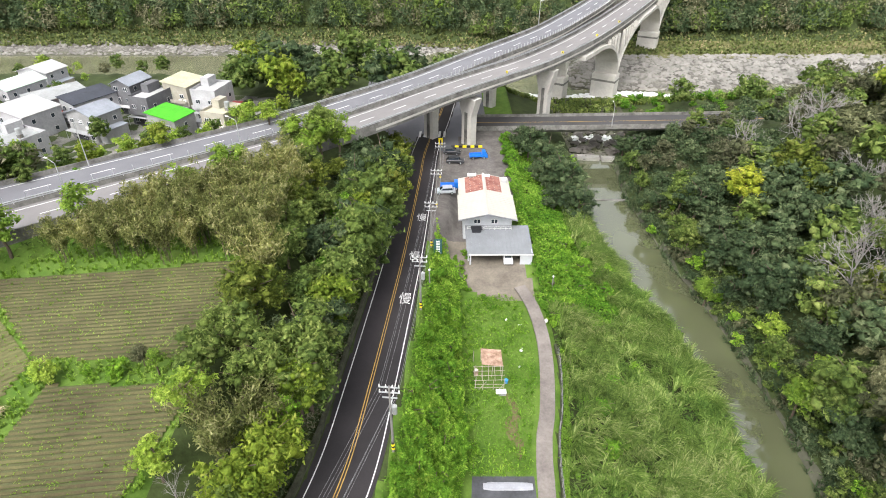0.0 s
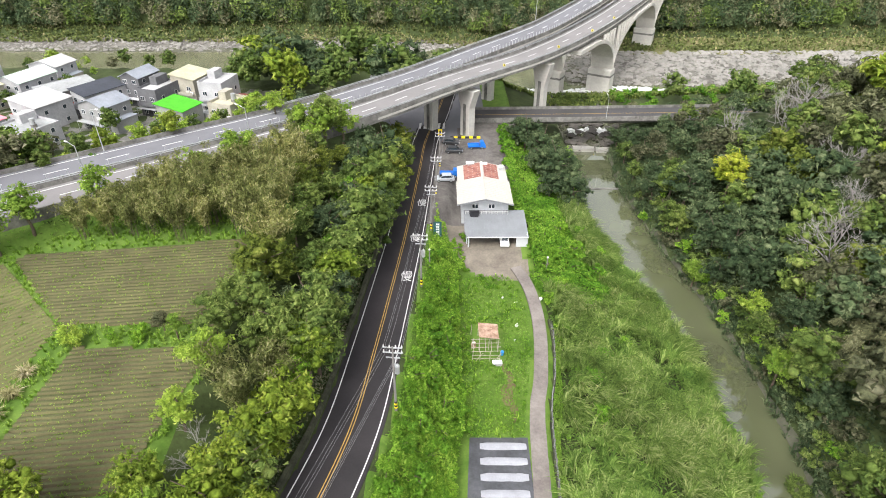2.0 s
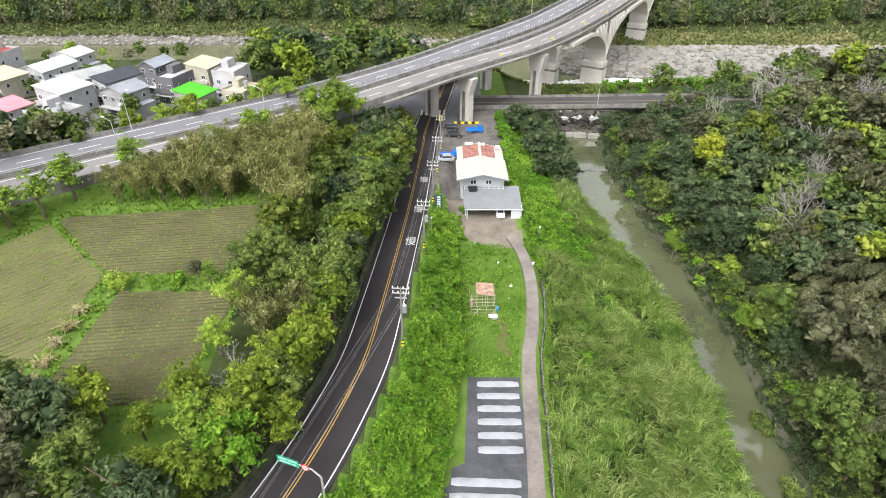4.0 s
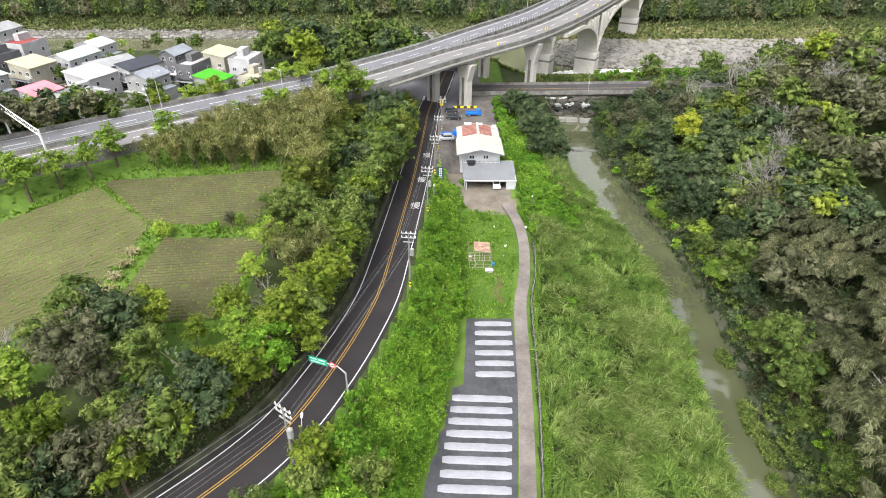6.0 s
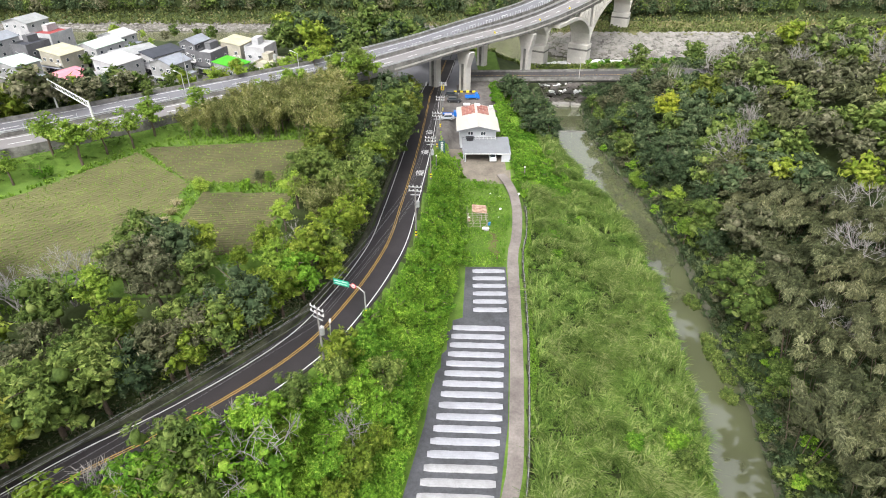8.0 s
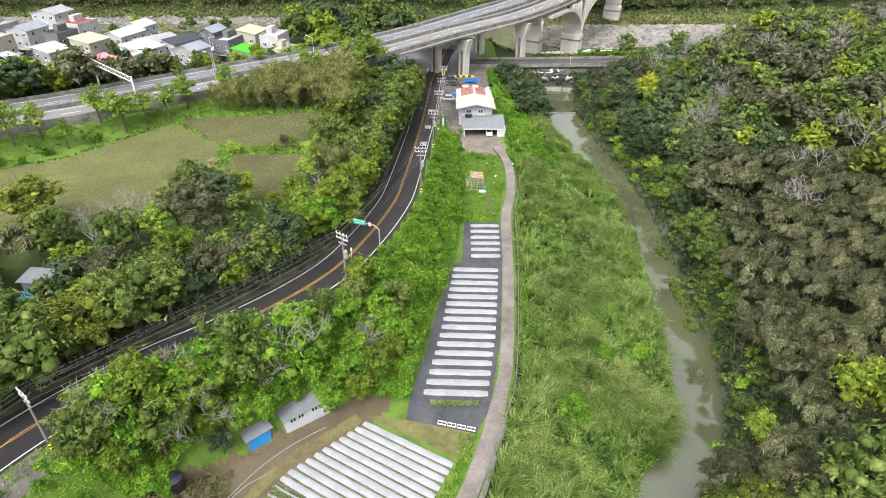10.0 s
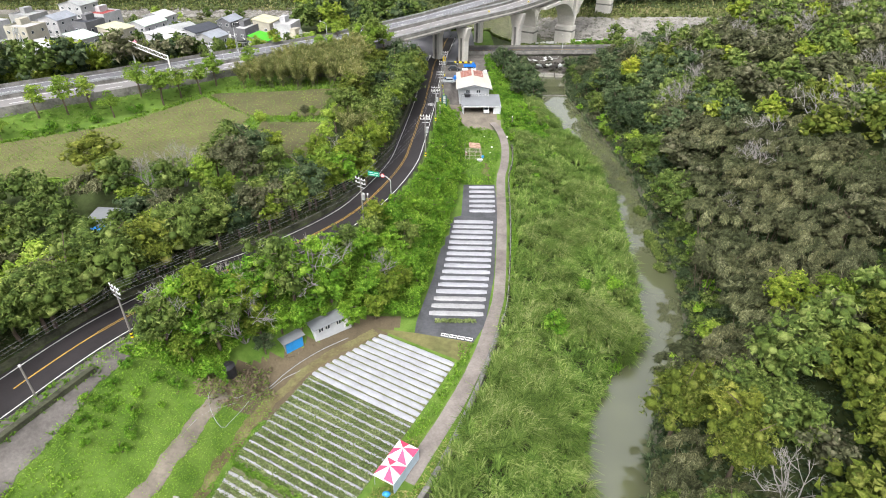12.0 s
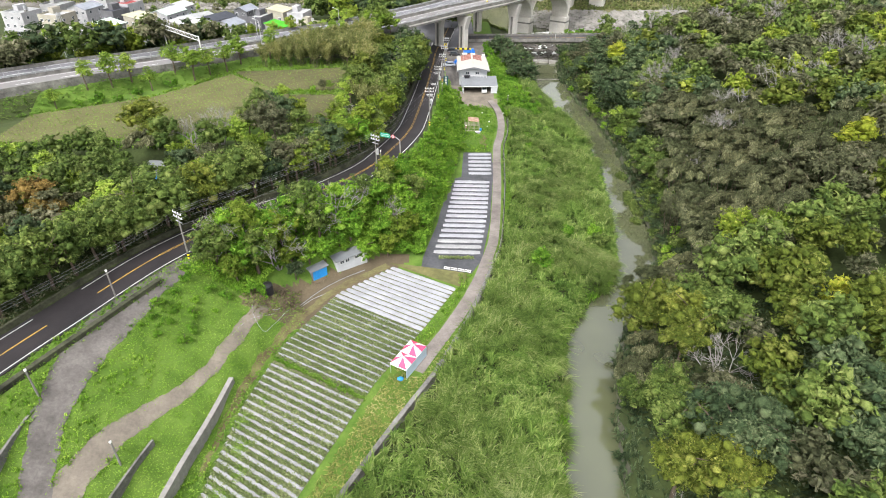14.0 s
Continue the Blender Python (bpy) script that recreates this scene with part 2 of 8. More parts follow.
PATH = glide([(-6.6, -37, -0.94), (-4.5, -33, -0.94), (0.4, -23.5, -0.94), (4.4, -13.6, -0.94), (7.2, -4, -0.94), (8.9, 4, -0.94), (11.2, 25.6, -0.94), (13, 49, -0.9), (14.4, 56, -0.8),
              (15.6, 65, -0.6), (15.8, 72, -0.3), (15.0, 78.5, 0.2), (13.4, 83, 0.7)])
WALL = glide([(-22, -72, 0), (-14.8, -58.1, 0), (-9.1, -47.4, 0), (-2.7, -36, 0), (1.6, -26, 0), (4.9, -17, 0), (7.6, -8.5, 0), (10.0, 0, 0), (13.1, 25.6, 0), (14.9, 49, 0),
              (16.4, 56, 0), (17.6, 65, 0), (17.6, 72, 0), (17.5, 80, 0), (17.5, 118, 0), (20, 150, 0)])
LY = [-400, -75, -53, -37.4, -24, -15, -6.8, 1.9, 15.7, 31, 47, 57.5, 71.4, 87.9, 104, 125, 150, 175]
LX = [20, 12.5, 14.4, 17.0, 19.2, 25, 32.5, 35, 37.4, 39.4, 41.2, 41.2, 40.6, 37.0, 33.0, 33.2, 36, 36]
RY = [-400, -75, -53, -41, -30, -19, -5, 6, 18, 30, 48, 62, 78, 100, 126, 150, 175]
RX = [34, 22.5, 23, 25, 28, 33, 41.8, 44.8, 46.6, 47.6, 49.2, 49.8, 49.2, 46.4, 44.6, 47, 58]


def left_bank(y):
    return np.interp(y, LY, LX)


def right_bank(y):
    return np.interp(y, RY, RX)


def wall_x(y):
    return np.interp(y, WALL[:, 1], WALL[:, 0])


def height(X, Y):
    X, Y = np.asarray(X, float), np.asarray(Y, float)
    d, zr, _ = near(ROAD, X, Y)
    dh, zh, _ = near(HIGHWAY, X, Y)
    farm = -1 + 2.0 * sstep(80, 90, Y) + 0.8 * sstep(112, 122, Y)
    k = 1.15 - 0.67 * sstep(-14, -28, Y)
    flat = 4.3 + 2.7 * sstep(94, 104, Y)
    right = np.maximum(farm, zr - 0.25 - np.maximum(d - flat, 0) * k)
    plot_edge = np.interp(-Y, [8.6, 17.2, 31.2, 45, 59, 74], [-11.9, -21.6, -28.7, -32, -33, -33.2]) - 1.3
    right = np.where((Y < -8.6) & (Y > -80), np.minimum(right, farm + np.maximum(plot_edge - X, 0) * 0.75), right)
    level = 15 - 12.5 * sstep(96, 116, Y) * sstep(-45, -22, X) - 3.2 * sstep(15, 4, Y)
    left = np.maximum(np.minimum(level, zr + 0.2 + np.maximum(-d - 5.2, 0) * (15.3 - zr) / 11.5), np.minimum(zr, level))
    z = np.where(d > 0, right, left)
    z = np.where(np.abs(d) < 4.2, zr - 0.12, z)
    # land north of the highway: village terrace, then down to the big river
    north = sstep(4, 10, -dh) * sstep(0, -14, X)
    z = z * (1 - north) + 5.0 * north
    emb = zh - 1.3 - np.maximum(np.abs(dh) - 11.4, 0) * 0.75
    z = np.where(X < -19, np.maximum(z, emb), z)
    # stream: reed bank, bed, and the hill on the far side
    xw, xl, xr = wall_x(Y), left_bank(Y), right_bank(Y)
    t = np.clip((X - xw) / np.maximum(xl - xw, 1), 0, 1)
    reed = -1.9 - 3.7 * t ** 1.3 + sstep(76, 92, Y) * 1.8 * (1 - t)
    z = np.where(X > xw, np.minimum(z, reed), z)
    inside = sstep(xl - 1.5, xl + 1.5, X)
    z = z * (1 - inside) - 7.8 * inside
    e = X - xr
    hill = -7 + np.clip(e + 1, 0, 4) * 1.2 + 16 * (1 - np.exp(-np.maximum(e - 3, 0) * 0.05)) + np.maximum(e - 18, 0) * 0.10
    hill = -5 + (hill + 5) * (1 - 0.85 * sstep(118, 180, Y))
    z = np.where(e > -1, hill, z)
    # big river across the valley, gravel and the far bank
    y0 = 203 + 2 * sstep(-25, -60, X) + 8 * sstep(80, 160, X)
    drop = sstep(y0 - 14, y0 + 2, Y)
    z = z * (1 - drop) - 9.2 * drop
    rise = sstep(257, 266, Y) * sstep(30, -30, X) + sstep(y0 + 9, y0 + 15, Y) * sstep(30, 60, X)
    z = z + rise * 2.4
    z = z + 1.6 * sstep(262, 286, Y)
    far = np.maximum(Y - 282 - 2 * sstep(20, 80, X) - 3 * np.sin(X * 0.02), 0)
    z = z + 120 * (1 - np.exp(-far * 0.0075))
    return z


def axis(lo, hi, step, end):
    mid = list(np.arange(lo, hi + 0.01, step))
    up, v, s = [], hi, step
    while v < end:
        s *= 1.13
        v += s
        up.append(v)
    down, v, s = [], lo, step
    while v > -end:
        s *= 1.13
        v -= s
        down.append(v)
    return np.array(down[::-1] + mid + up)


GX, GY = axis(-112, 92, 1.0, 2600), axis(-82, 172, 1.0, 2600)
gxx, gyy = np.meshgrid(GX, GY)
gzz = height(gxx, gyy)
rough_amp = 0.25 * sstep(6, 9, np.abs(near(ROAD, gxx, gyy)[0])) * ((gxx < -28) | (gxx > wall_x(gyy) + 2)) * ~((gxx < -24) & (gxx > -106) & (gyy > 7) & (gyy < 73))
gzz = gzz + rough_amp * (np.sin(gxx * 0.9 + 2 * np.sin(gyy * 0.31)) * np.sin(gyy * 0.77 + np.sin(gxx * 0.4)))


def ground(x, y):
    """Height of the finished ground sheet."""
    i = int(np.clip(np.searchsorted(GX, x) - 1, 0, len(GX) - 2))
    j = int(np.clip(np.searchsorted(GY, y) - 1, 0, len(GY) - 2))
    u, v = (x - GX[i]) / (GX[i + 1] - GX[i]), (y - GY[j]) / (GY[j + 1] - GY[j])
    return float((gzz[j, i] * (1 - u) + gzz[j, i + 1] * u) * (1 - v) + (gzz[j + 1, i] * (1 - u) + gzz[j + 1, i + 1] * u) * v)


def mesh_from(name, verts, faces, mats=(), smooth=False, index=None):
    me = bpy.data.meshes.new(name)
    me.from_pydata([tuple(v) for v in verts], [], [tuple(f) for f in faces])
    for m in mats:
        me.materials.append(m)
    if index is not None:
        me.polygons.foreach_set("material_index", np.asarray(index, dtype=np.int32))
    if smooth:
        me.polygons.foreach_set("use_smooth", np.ones(len(me.polygons), dtype=bool))
    me.update()
    return me


def build_ground():
    nx, ny = len(GX), len(GY)
    verts = np.stack([gxx.ravel(), gyy.ravel(), gzz.ravel()], 1)
    a = (np.arange(ny - 1)[:, None] * nx + np.arange(nx - 1)[None, :]).ravel()
    faces = np.stack([a, a + 1, a + nx + 1, a + nx], 1)
    cx = ((gxx[:-1, :-1] + gxx[1:, 1:]) / 2).ravel()
    cy = ((gyy[:-1, :-1] + gyy[1:, 1:]) / 2).ravel()
    d = near(ROAD, cx, cy)[0]
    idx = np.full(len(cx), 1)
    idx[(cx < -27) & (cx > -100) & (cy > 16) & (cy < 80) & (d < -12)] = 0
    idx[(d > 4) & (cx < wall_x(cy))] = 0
    idx[(d > 3) & (d < np.where(cy > 112, 23, 16)) & (cy > 92) & (cy < 152) & (cx < wall_x(cy))] = 7
    idx[(cx > np.interp(cy, [81, 82, 86, 90, 97], [12, 6.4, 3.2, 1.4, 0])) & (cx < np.interp(cy, [81, 84.6, 88, 97], [16.2, 15.8, 15, 15])) & (cy > 81) & (cy < 97)] = 3
    idx[(cx > left_bank(cy) - 0.5) & (cx < right_bank(cy) + 0.5) & (cy < 200)] = 5
    belt = (cx + 34) * 0.62 - (cy + 24.5) * 0.785
    idx[(np.abs(belt + 1.2) < 2.6) & (cx > -36) & (cx < -9) & (cy < -4)] = 6
    rim_x = np.interp(-cy, [8.6, 17.2, 31.2], [-11.9, -21.6, -28.7])
    idx[(cy < -7) & (cy > -27) & (cx > rim_x - 6.5) & (cx < rim_x + 0.5) & (d > 8)] = 6
    idx[(cy > 205)] = 5
    idx[(cy > 214) & (cy < 258) & (cx > 55)] = 2
    idx[(cy > 258) & (cy < 272) & (cx < 55)] = 2
    idx[(cy >= np.where(cx < 55, 271, 257)) & (cy < 279)] = 4
    idx[(cy >= 279)] = 1
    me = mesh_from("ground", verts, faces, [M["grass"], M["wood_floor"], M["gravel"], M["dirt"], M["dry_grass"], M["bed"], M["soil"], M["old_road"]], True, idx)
    tagged(new("ground", me), "green valley floor with grass, earth and gravel", "ground", kind="structure")


build_ground()


def strip_mesh(name, line_l, line_r, mat, z=None):
    """A sheet between two lines of (x, y, z)."""
    n = len(line_l)
    verts = [p for p in line_l] + [p for p in line_r]
    faces = [(i, i + n, i + n + 1, i + 1) for i in range(n - 1)]
    return mesh_from(name, verts, faces, [mat], True)


def build_water():
    ys = np.concatenate([np.arange(-400, -80, 20), np.arange(-80, 127, 2)])
    l = [(left_bank(y) - 3, y, -6.0) for y in ys]
    r = [(right_bank(y) + 3, y, -6.0) for y in ys]
    tagged(new("stream", strip_mesh("stream", l, r, M["water"])), "still murky green stream between overgrown banks", "stream", kind="structure")
    ys = np.arange(126, 205, 2)
    l = [(left_bank(y) - 3, y, -6.25 - 0.02 * max(0, y - 150)) for y in ys]
    r = [(right_bank(y) + 3, y, -6.25 - 0.02 * max(0, y - 150)) for y in ys]
    tagged(new("stream", strip_mesh("stream_pool", l, r, M["water"])), "pool of murky water below the low weir", "stream", kind="structure")
    xs = np.arange(-900, 905, 15)
    l = [(x, 300, -7.9) for x in xs]
    r = [(x, 196, -7.9) for x in xs]
    tagged(new("river", strip_mesh("river", l, r, M["big_water"])), "broad shallow grey-green river across the valley", "river", kind="structure")


build_water()


def sweep(name, line, profile, mat, closed=True, smooth=False):
    """A profile of (side, up) drawn along a line; side is to the right."""
    p = np.array(line, float)
    t = np.gradient(p[:, :2], axis=0)
    t /= np.linalg.norm(t, axis=1)[:, None]
    nrm = np.stack([t[:, 1], -t[:, 0]], 1)
    k = len(profile)
    verts = []
    for q, n in zip(p, nrm):
        for s, u in profile:
            verts.append((q[0] + n[0] * s, q[1] + n[1] * s, q[2] + u))
    faces = []
    for i in range(len(p) - 1):
        for j in range(k if closed else k - 1):
            a, b = i * k + j, i * k + (j + 1) % k
            faces.append((a, b, b + k, a + k))
    if closed:
        faces += [tuple(range(k))[::-1], tuple((len(p) - 1) * k + j for j in range(k))]
    return mesh_from(name, verts, faces, [mat], smooth)


def box_profile(s0, s1, u0, u1):
    return [(s0, u0), (s1, u0), (s1, u1), (s0, u1)]


def cut(line, s0, s1, step=1.5):
    """The stretch of a line between two runs."""
    seg = np.r_[0, np.cumsum(np.linalg.norm(np.diff(line[:, :2], axis=0), axis=1))]
    s1 = min(s1, seg[-1])
    s = np.linspace(s0, s1, max(2, int((s1 - s0) / step) + 1))
    return np.stack([np.interp(s, seg, line[:, i]) for i in range(3)], 1)


def run_length(line):
    return float(np.linalg.norm(np.diff(line[:, :2], axis=0), axis=1).sum())


def run_at(line, x, y):
    return float(near(line, x, y)[2])


def spot(line, s, side=0.0):
    """Place and heading on a line at a run, to its side."""
    q = cut(line, max(0, s - 0.5), s + 0.5, 0.5)
    t = q[-1] - q[0]
    t = t / np.linalg.norm(t[:2])
    c = q[len(q) // 2]
    return Vector((c[0] + t[1] * side, c[1] - t[0] * side, c[2])), math.degrees(math.atan2(t[1], t[0])) - 90


def offset_line(line, side, up=0.0):
    t = np.gradient(line[:, :2], axis=0)
    t /= np.linalg.norm(t, axis=1)[:, None]
    return np.stack([line[:, 0] + t[:, 1] * side, line[:, 1] - t[:, 0] * side, line[:, 2] + up], 1)


def structure(name, me, label, category):
    return tagged(new(name, me), label, category, kind="structure")


def thing(name, label, category, m=None, group=""):
    e = new(name)
    e.empty_display_size = 0.3
    if m is not None:
        e.matrix_basis = m
    return tagged(e, label, category, group)


def piece(name, me, parent, label="", m=None):
    """One mesh as a part under a thing."""
    o = new(name, me)
    o.parent = parent
    if m is not None:
        o.matrix_basis = m
    if label:
        o["label"] = label
    return o


def part(name, bm, mat, parent, label="", smooth=False, m=None):
    """One bmesh as a part under a thing or a part."""
    me = bpy.data.meshes.new(name)
    bm.to_mesh(me)
    bm.free()
    me.materials.append(mat)
    if smooth:
        me.polygons.foreach_set("use_smooth", np.ones(len(me.polygons), dtype=bool))
    return piece(name, me, parent, label, m)


def add_box(bm, x0, x1, y0, y1, z0, z1, bevel=0.0):
    v = [bm.verts.new(p) for p in ((x0, y0, z0), (x1, y0, z0), (x1, y1, z0), (x0, y1, z0), (x0, y0, z1), (x1, y0, z1), (x1, y1, z1), (x0, y1, z1))]
    f = [bm.faces.new([v[i] for i in q]) for q in ((3, 2, 1, 0), (4, 5, 6, 7), (0, 1, 5, 4), (1, 2, 6, 5), (2, 3, 7, 6), (3, 0, 4, 7))]
    if bevel:
        edges = list({e for q in f for e in q.edges})
        bmesh.ops.bevel(bm, geom=edges, offset=bevel, segments=1, affect="EDGES")
    return bm


def box(x0, x1, y0, y1, z0, z1, bevel=0.0):
    return add_box(bmesh.new(), x0, x1, y0, y1, z0, z1, bevel)


def add_tube(bm, a, b, r0, r1=None, n=8, caps=True):
    a, b = Vector(a), Vector(b)
    r1 = r0 if r1 is None else r1
    q = (b - a).to_track_quat("Z", "Y").to_matrix()
    ring = []
    for c, r in ((a, r0), (b, r1)):
        ring.append([bm.verts.new(c + q @ Vector((r * math.cos(2 * math.pi * i / n), r * math.sin(2 * math.pi * i / n), 0))) for i in range(n)])
    for i in range(n):
        bm.faces.new((ring[0][i], ring[0][(i + 1) % n], ring[1][(i + 1) % n], ring[1][i]))
    if caps:
        bm.faces.new(ring[0][::-1])
        bm.faces.new(ring[1])
    return bm


def tube(a, b, r0, r1=None, n=8):
    return add_tube(bmesh.new(), a, b, r0, r1, n)


def prism(outline, y0, y1):
    """An outline of (x, z) drawn from y0 to y1."""
    bm = bmesh.new()
    a = [bm.verts.new((x, y0, z)) for x, z in outline]
    b = [bm.verts.new((x, y1, z)) for x, z in outline]
    n = len(outline)
    for i in range(n):
        bm.faces.new((a[i], b[i], b[(i + 1) % n], a[(i + 1) % n]))
    bm.faces.new(a)
    bm.faces.new(b[::-1])
    bmesh.ops.recalc_face_normals(bm, faces=bm.faces)
    return bm

# ---- road, path and their markings ----
M["stone_wall"] = rough_surface("mossy_black_stone", (0.05, 0.055, 0.035), 0.5, 0.4, 2.5, 0.95, 0.6, (0.11, 0.115, 0.07))


def build_road():
    L = run_length(ROAD)
    a, b = 60, L
    line = cut(ROAD, a, b)
    structure("road", sweep("road", line, [(-3.9, -0.3), (-3.9, 0.0), (0, 0.05), (3.65, 0.0), (3.65, -0.3)], M["asphalt_dark"]), "dark wet-looking asphalt country road", "road")
    bend = run_at(ROAD, -50.7, -20.6)
    for side, w, part_ in ((-3.15, 0.13, cut(ROAD, bend, b)), (3.15, 0.14, line)):
        structure("edge_line", sweep("edge_line", part_, box_profile(side - w / 2, side + w / 2, -0.05, 0.022), M["line_white"]), "white edge line on the asphalt", "road marking")
    for side in (-0.16, 0.16):
        structure("centre_line", sweep("centre_line", cut(ROAD, bend, b), box_profile(side - 0.05, side + 0.05, 0.0, 0.056), M["line_yellow"]), "double yellow centre line", "road marking")
    s = bend
    while s > a + 20:
        structure("centre_dash", sweep("centre_dash", cut(ROAD, s - 11.9, s, 1.4), box_profile(-0.1, 0.1, 0.0, 0.058), M["line_yellow"]), "long yellow dash of the centre line", "road marking")
        structure("edge_dash", sweep("edge_dash", cut(ROAD, s - 12.2, s, 1.4), box_profile(-3.22, -3.08, -0.05, 0.022), M["line_white"]), "long white dash along the road edge", "road marking")
        s -= 20.3
    # low stone edge on the uphill side
    wl_ = offset_line(cut(ROAD, run_at(ROAD, -66, -55), run_at(ROAD, -6, 92)), -4.3, -0.1)
    structure("kerb_wall", sweep("kerb_wall", wl_, [(-0.25, -0.3), (0.25, -0.3), (0.2, 0.95), (-0.25, 1.0)], M["stone_wall"]), "low mossy concrete retaining wall along the road", "wall")


build_road()


def build_verge_wall():
    """Dark mossy drain wall below the road at the side road's mouth."""
    line = offset_line(cut(ROAD, run_at(ROAD, -72, -68), run_at(ROAD, -52.5, -25)), 5.3, 0)
    structure("verge_wall", sweep("verge_wall", line, [(-0.3, -0.9), (0.5, -0.9), (0.45, -0.14), (-0.25, -0.06)], M["stone_wall"]), "dark mossy concrete drain wall beside the road", "wall")


build_verge_wall()


def build_path():
    line = cut(PATH, 0, run_length(PATH), 1.0)
    rs = np.random.RandomState(3)
    w = 1.22 + 0.08 * np.cumsum(rs.randn(len(line))) * 0.3
    w = np.clip(w, 1.05, 1.45)
    t = np.gradient(line[:, :2], axis=0)
    t /= np.linalg.norm(t, axis=1)[:, None]
    verts, faces = [], []
    for p, q, h in zip(line, t, w):
        for s, u in ((-h, -0.25), (-h, 0.0), (0, 0.03), (h, 0.0), (h, -0.25)):
            verts.append((p[0] + q[1] * s, p[1] - q[0] * s, p[2] + u))
    for i in range(len(line) - 1):
        for j in range(4):
            faces.append((i * 5 + j, i * 5 + j + 1, i * 5 + j + 6, i * 5 + j + 5))
    structure("path", mesh_from("path", verts, faces, [M["path"]], False), "narrow worn concrete farm path", "path")


build_path()


# ---- elevated highway: two carriageways that part over the river ----
CARRIAGEWAYS = ((HN, "asphalt_left"), (HS, "asphalt_grey"))
LANE = 4.3


def bounds(line):
    return run_at(line, -215, -50), run_at(line, 140, 355), run_at(line, -20, 122)


def build_highway():
    for line_, mat in CARRIAGEWAYS:
        a, z, hb = bounds(line_)
        line = cut(line_, a, z)
        structure("highway", sweep("highway", line, box_profile(-LANE, LANE, -0.25, 0.0), M[mat]), "two-lane highway carriageway of pale worn asphalt", "highway")
        for side in (-LANE + 1.0, LANE - 1.0):
            structure("edge_line", sweep("edge_line", line, box_profile(side - 0.1, side + 0.1, -0.05, 0.02), M["line_white"]), "white edge line on the highway", "road marking")
        s, verts, faces = a, [], []
        while s < z - 5:
            q = sweep("dash", cut(line_, s, s + 4, 2), box_profile(-0.1, 0.1, -0.05, 0.02), M["line_white"])
            k = len(verts)
            verts += [v.co.copy() for v in q.vertices]
            faces += [tuple(k + i for i in f.vertices) for f in q.polygons]
            bpy.data.meshes.remove(q)
            s += 10
        structure("lane_dashes", mesh_from("lane_dashes", verts, faces, [M["line_white"]]), "white dashed lane line on the highway", "road marking")
        b = cut(line_, hb, z)
        w = LANE + 0.5
        structure("bridge_deck", sweep("bridge_deck", b, [(-w, -0.26), (-w, -0.75), (-w + 2.2, -1.15), (-w + 3.0, -2.3), (w - 3.0, -2.3), (w - 2.2, -1.15), (w, -0.75), (w, -0.26)], M["concrete"]), "pale concrete box girder of the highway bridge", "bridge")
        for sg in (-1, 1):
            s0, s1 = sorted((sg * LANE, sg * (LANE + 0.45)))
            mid = (s0 + s1) / 2
            structure("parapet", sweep("parapet", line, [(s0, -1.3), (s1, -1.3), (s1, -0.1), (mid + 0.12, 0.8), (mid - 0.12, 0.8), (s0, -0.1)], M["concrete_dark"]), "stained concrete parapet along the highway", "parapet")


build_highway()


def build_low_bridge():
    line = glide([(8, 155.5, 2.4), (30, 155.8, 2.5), (72, 157.5, 2.5), (98, 158.5, 2.6)])
    structure("bridge_deck", sweep("low_bridge_deck", line, [(-4.6, 0.0), (-4.6, -0.5), (-3.4, -1.5), (3.4, -1.5), (4.6, -0.5), (4.6, 0.0)], M["concrete_dark"]), "stained concrete deck of the low stream bridge", "bridge")
    structure("road", sweep("low_bridge_road", line, box_profile(-4.0, 4.0, -0.1, 0.04), M["asphalt"]), "grey asphalt on the low bridge", "road")
    structure("centre_line", sweep("low_bridge_line", line, box_profile(-0.07, 0.07, 0.0, 0.05), M["line_yellow"]), "yellow centre line on the low bridge", "road marking")
    for s in (-4.45, 4.25):
        structure("parapet", sweep("low_bridge_parapet", line, box_profile(s, s + 0.22, -0.3, 0.75), M["concrete_dark"]), "stained concrete parapet of the low bridge", "parapet")


build_low_bridge()


def pier(line, s, side=0.0, width=5.0):
    """A flared pier below one carriageway."""
    p, rz = spot(line, s, side)
    top = p.z - 2.35
    foot = ground(p.x, p.y) - 0.3
    h = top - foot
    t = thing("bridge_pier", "tall pale concrete bridge pier, flared at its top", "pier", pose(p.x, p.y, foot, 0, 0, rz), "bridge piers")
    w = width / 2
    out = [(-w * 0.62, 0), (w * 0.62, 0), (w * 0.62, h * 0.62), (w * 1.25, h), (-w * 1.25, h), (-w * 0.62, h * 0.62)]
    bm = prism(out, -1.2, 1.2)
    bmesh.ops.bevel(bm, geom=[e for e in bm.edges if abs(e.verts[0].co.y - e.verts[1].co.y) < 0.1], offset=0.12, segments=1, affect="EDGES")
    part("shaft", bm, M["concrete"], t)
    # raised strip in darker concrete paints the shade of a recess in the shaft
    part("groove", box(-0.5, 0.5, -1.24, -1.19, 0.3, h * 0.7), M["concrete_dark"], t)
    return t


pier(HS, run_at(HS, 6.8, 142.3), 2.2)
pier(HS, run_at(HS, 29, 165.5), 1.9)
pier(HN, run_at(HN, -4, 149), 0.3)
pier(HN, run_at(HN, 14.5, 170), 0.3)


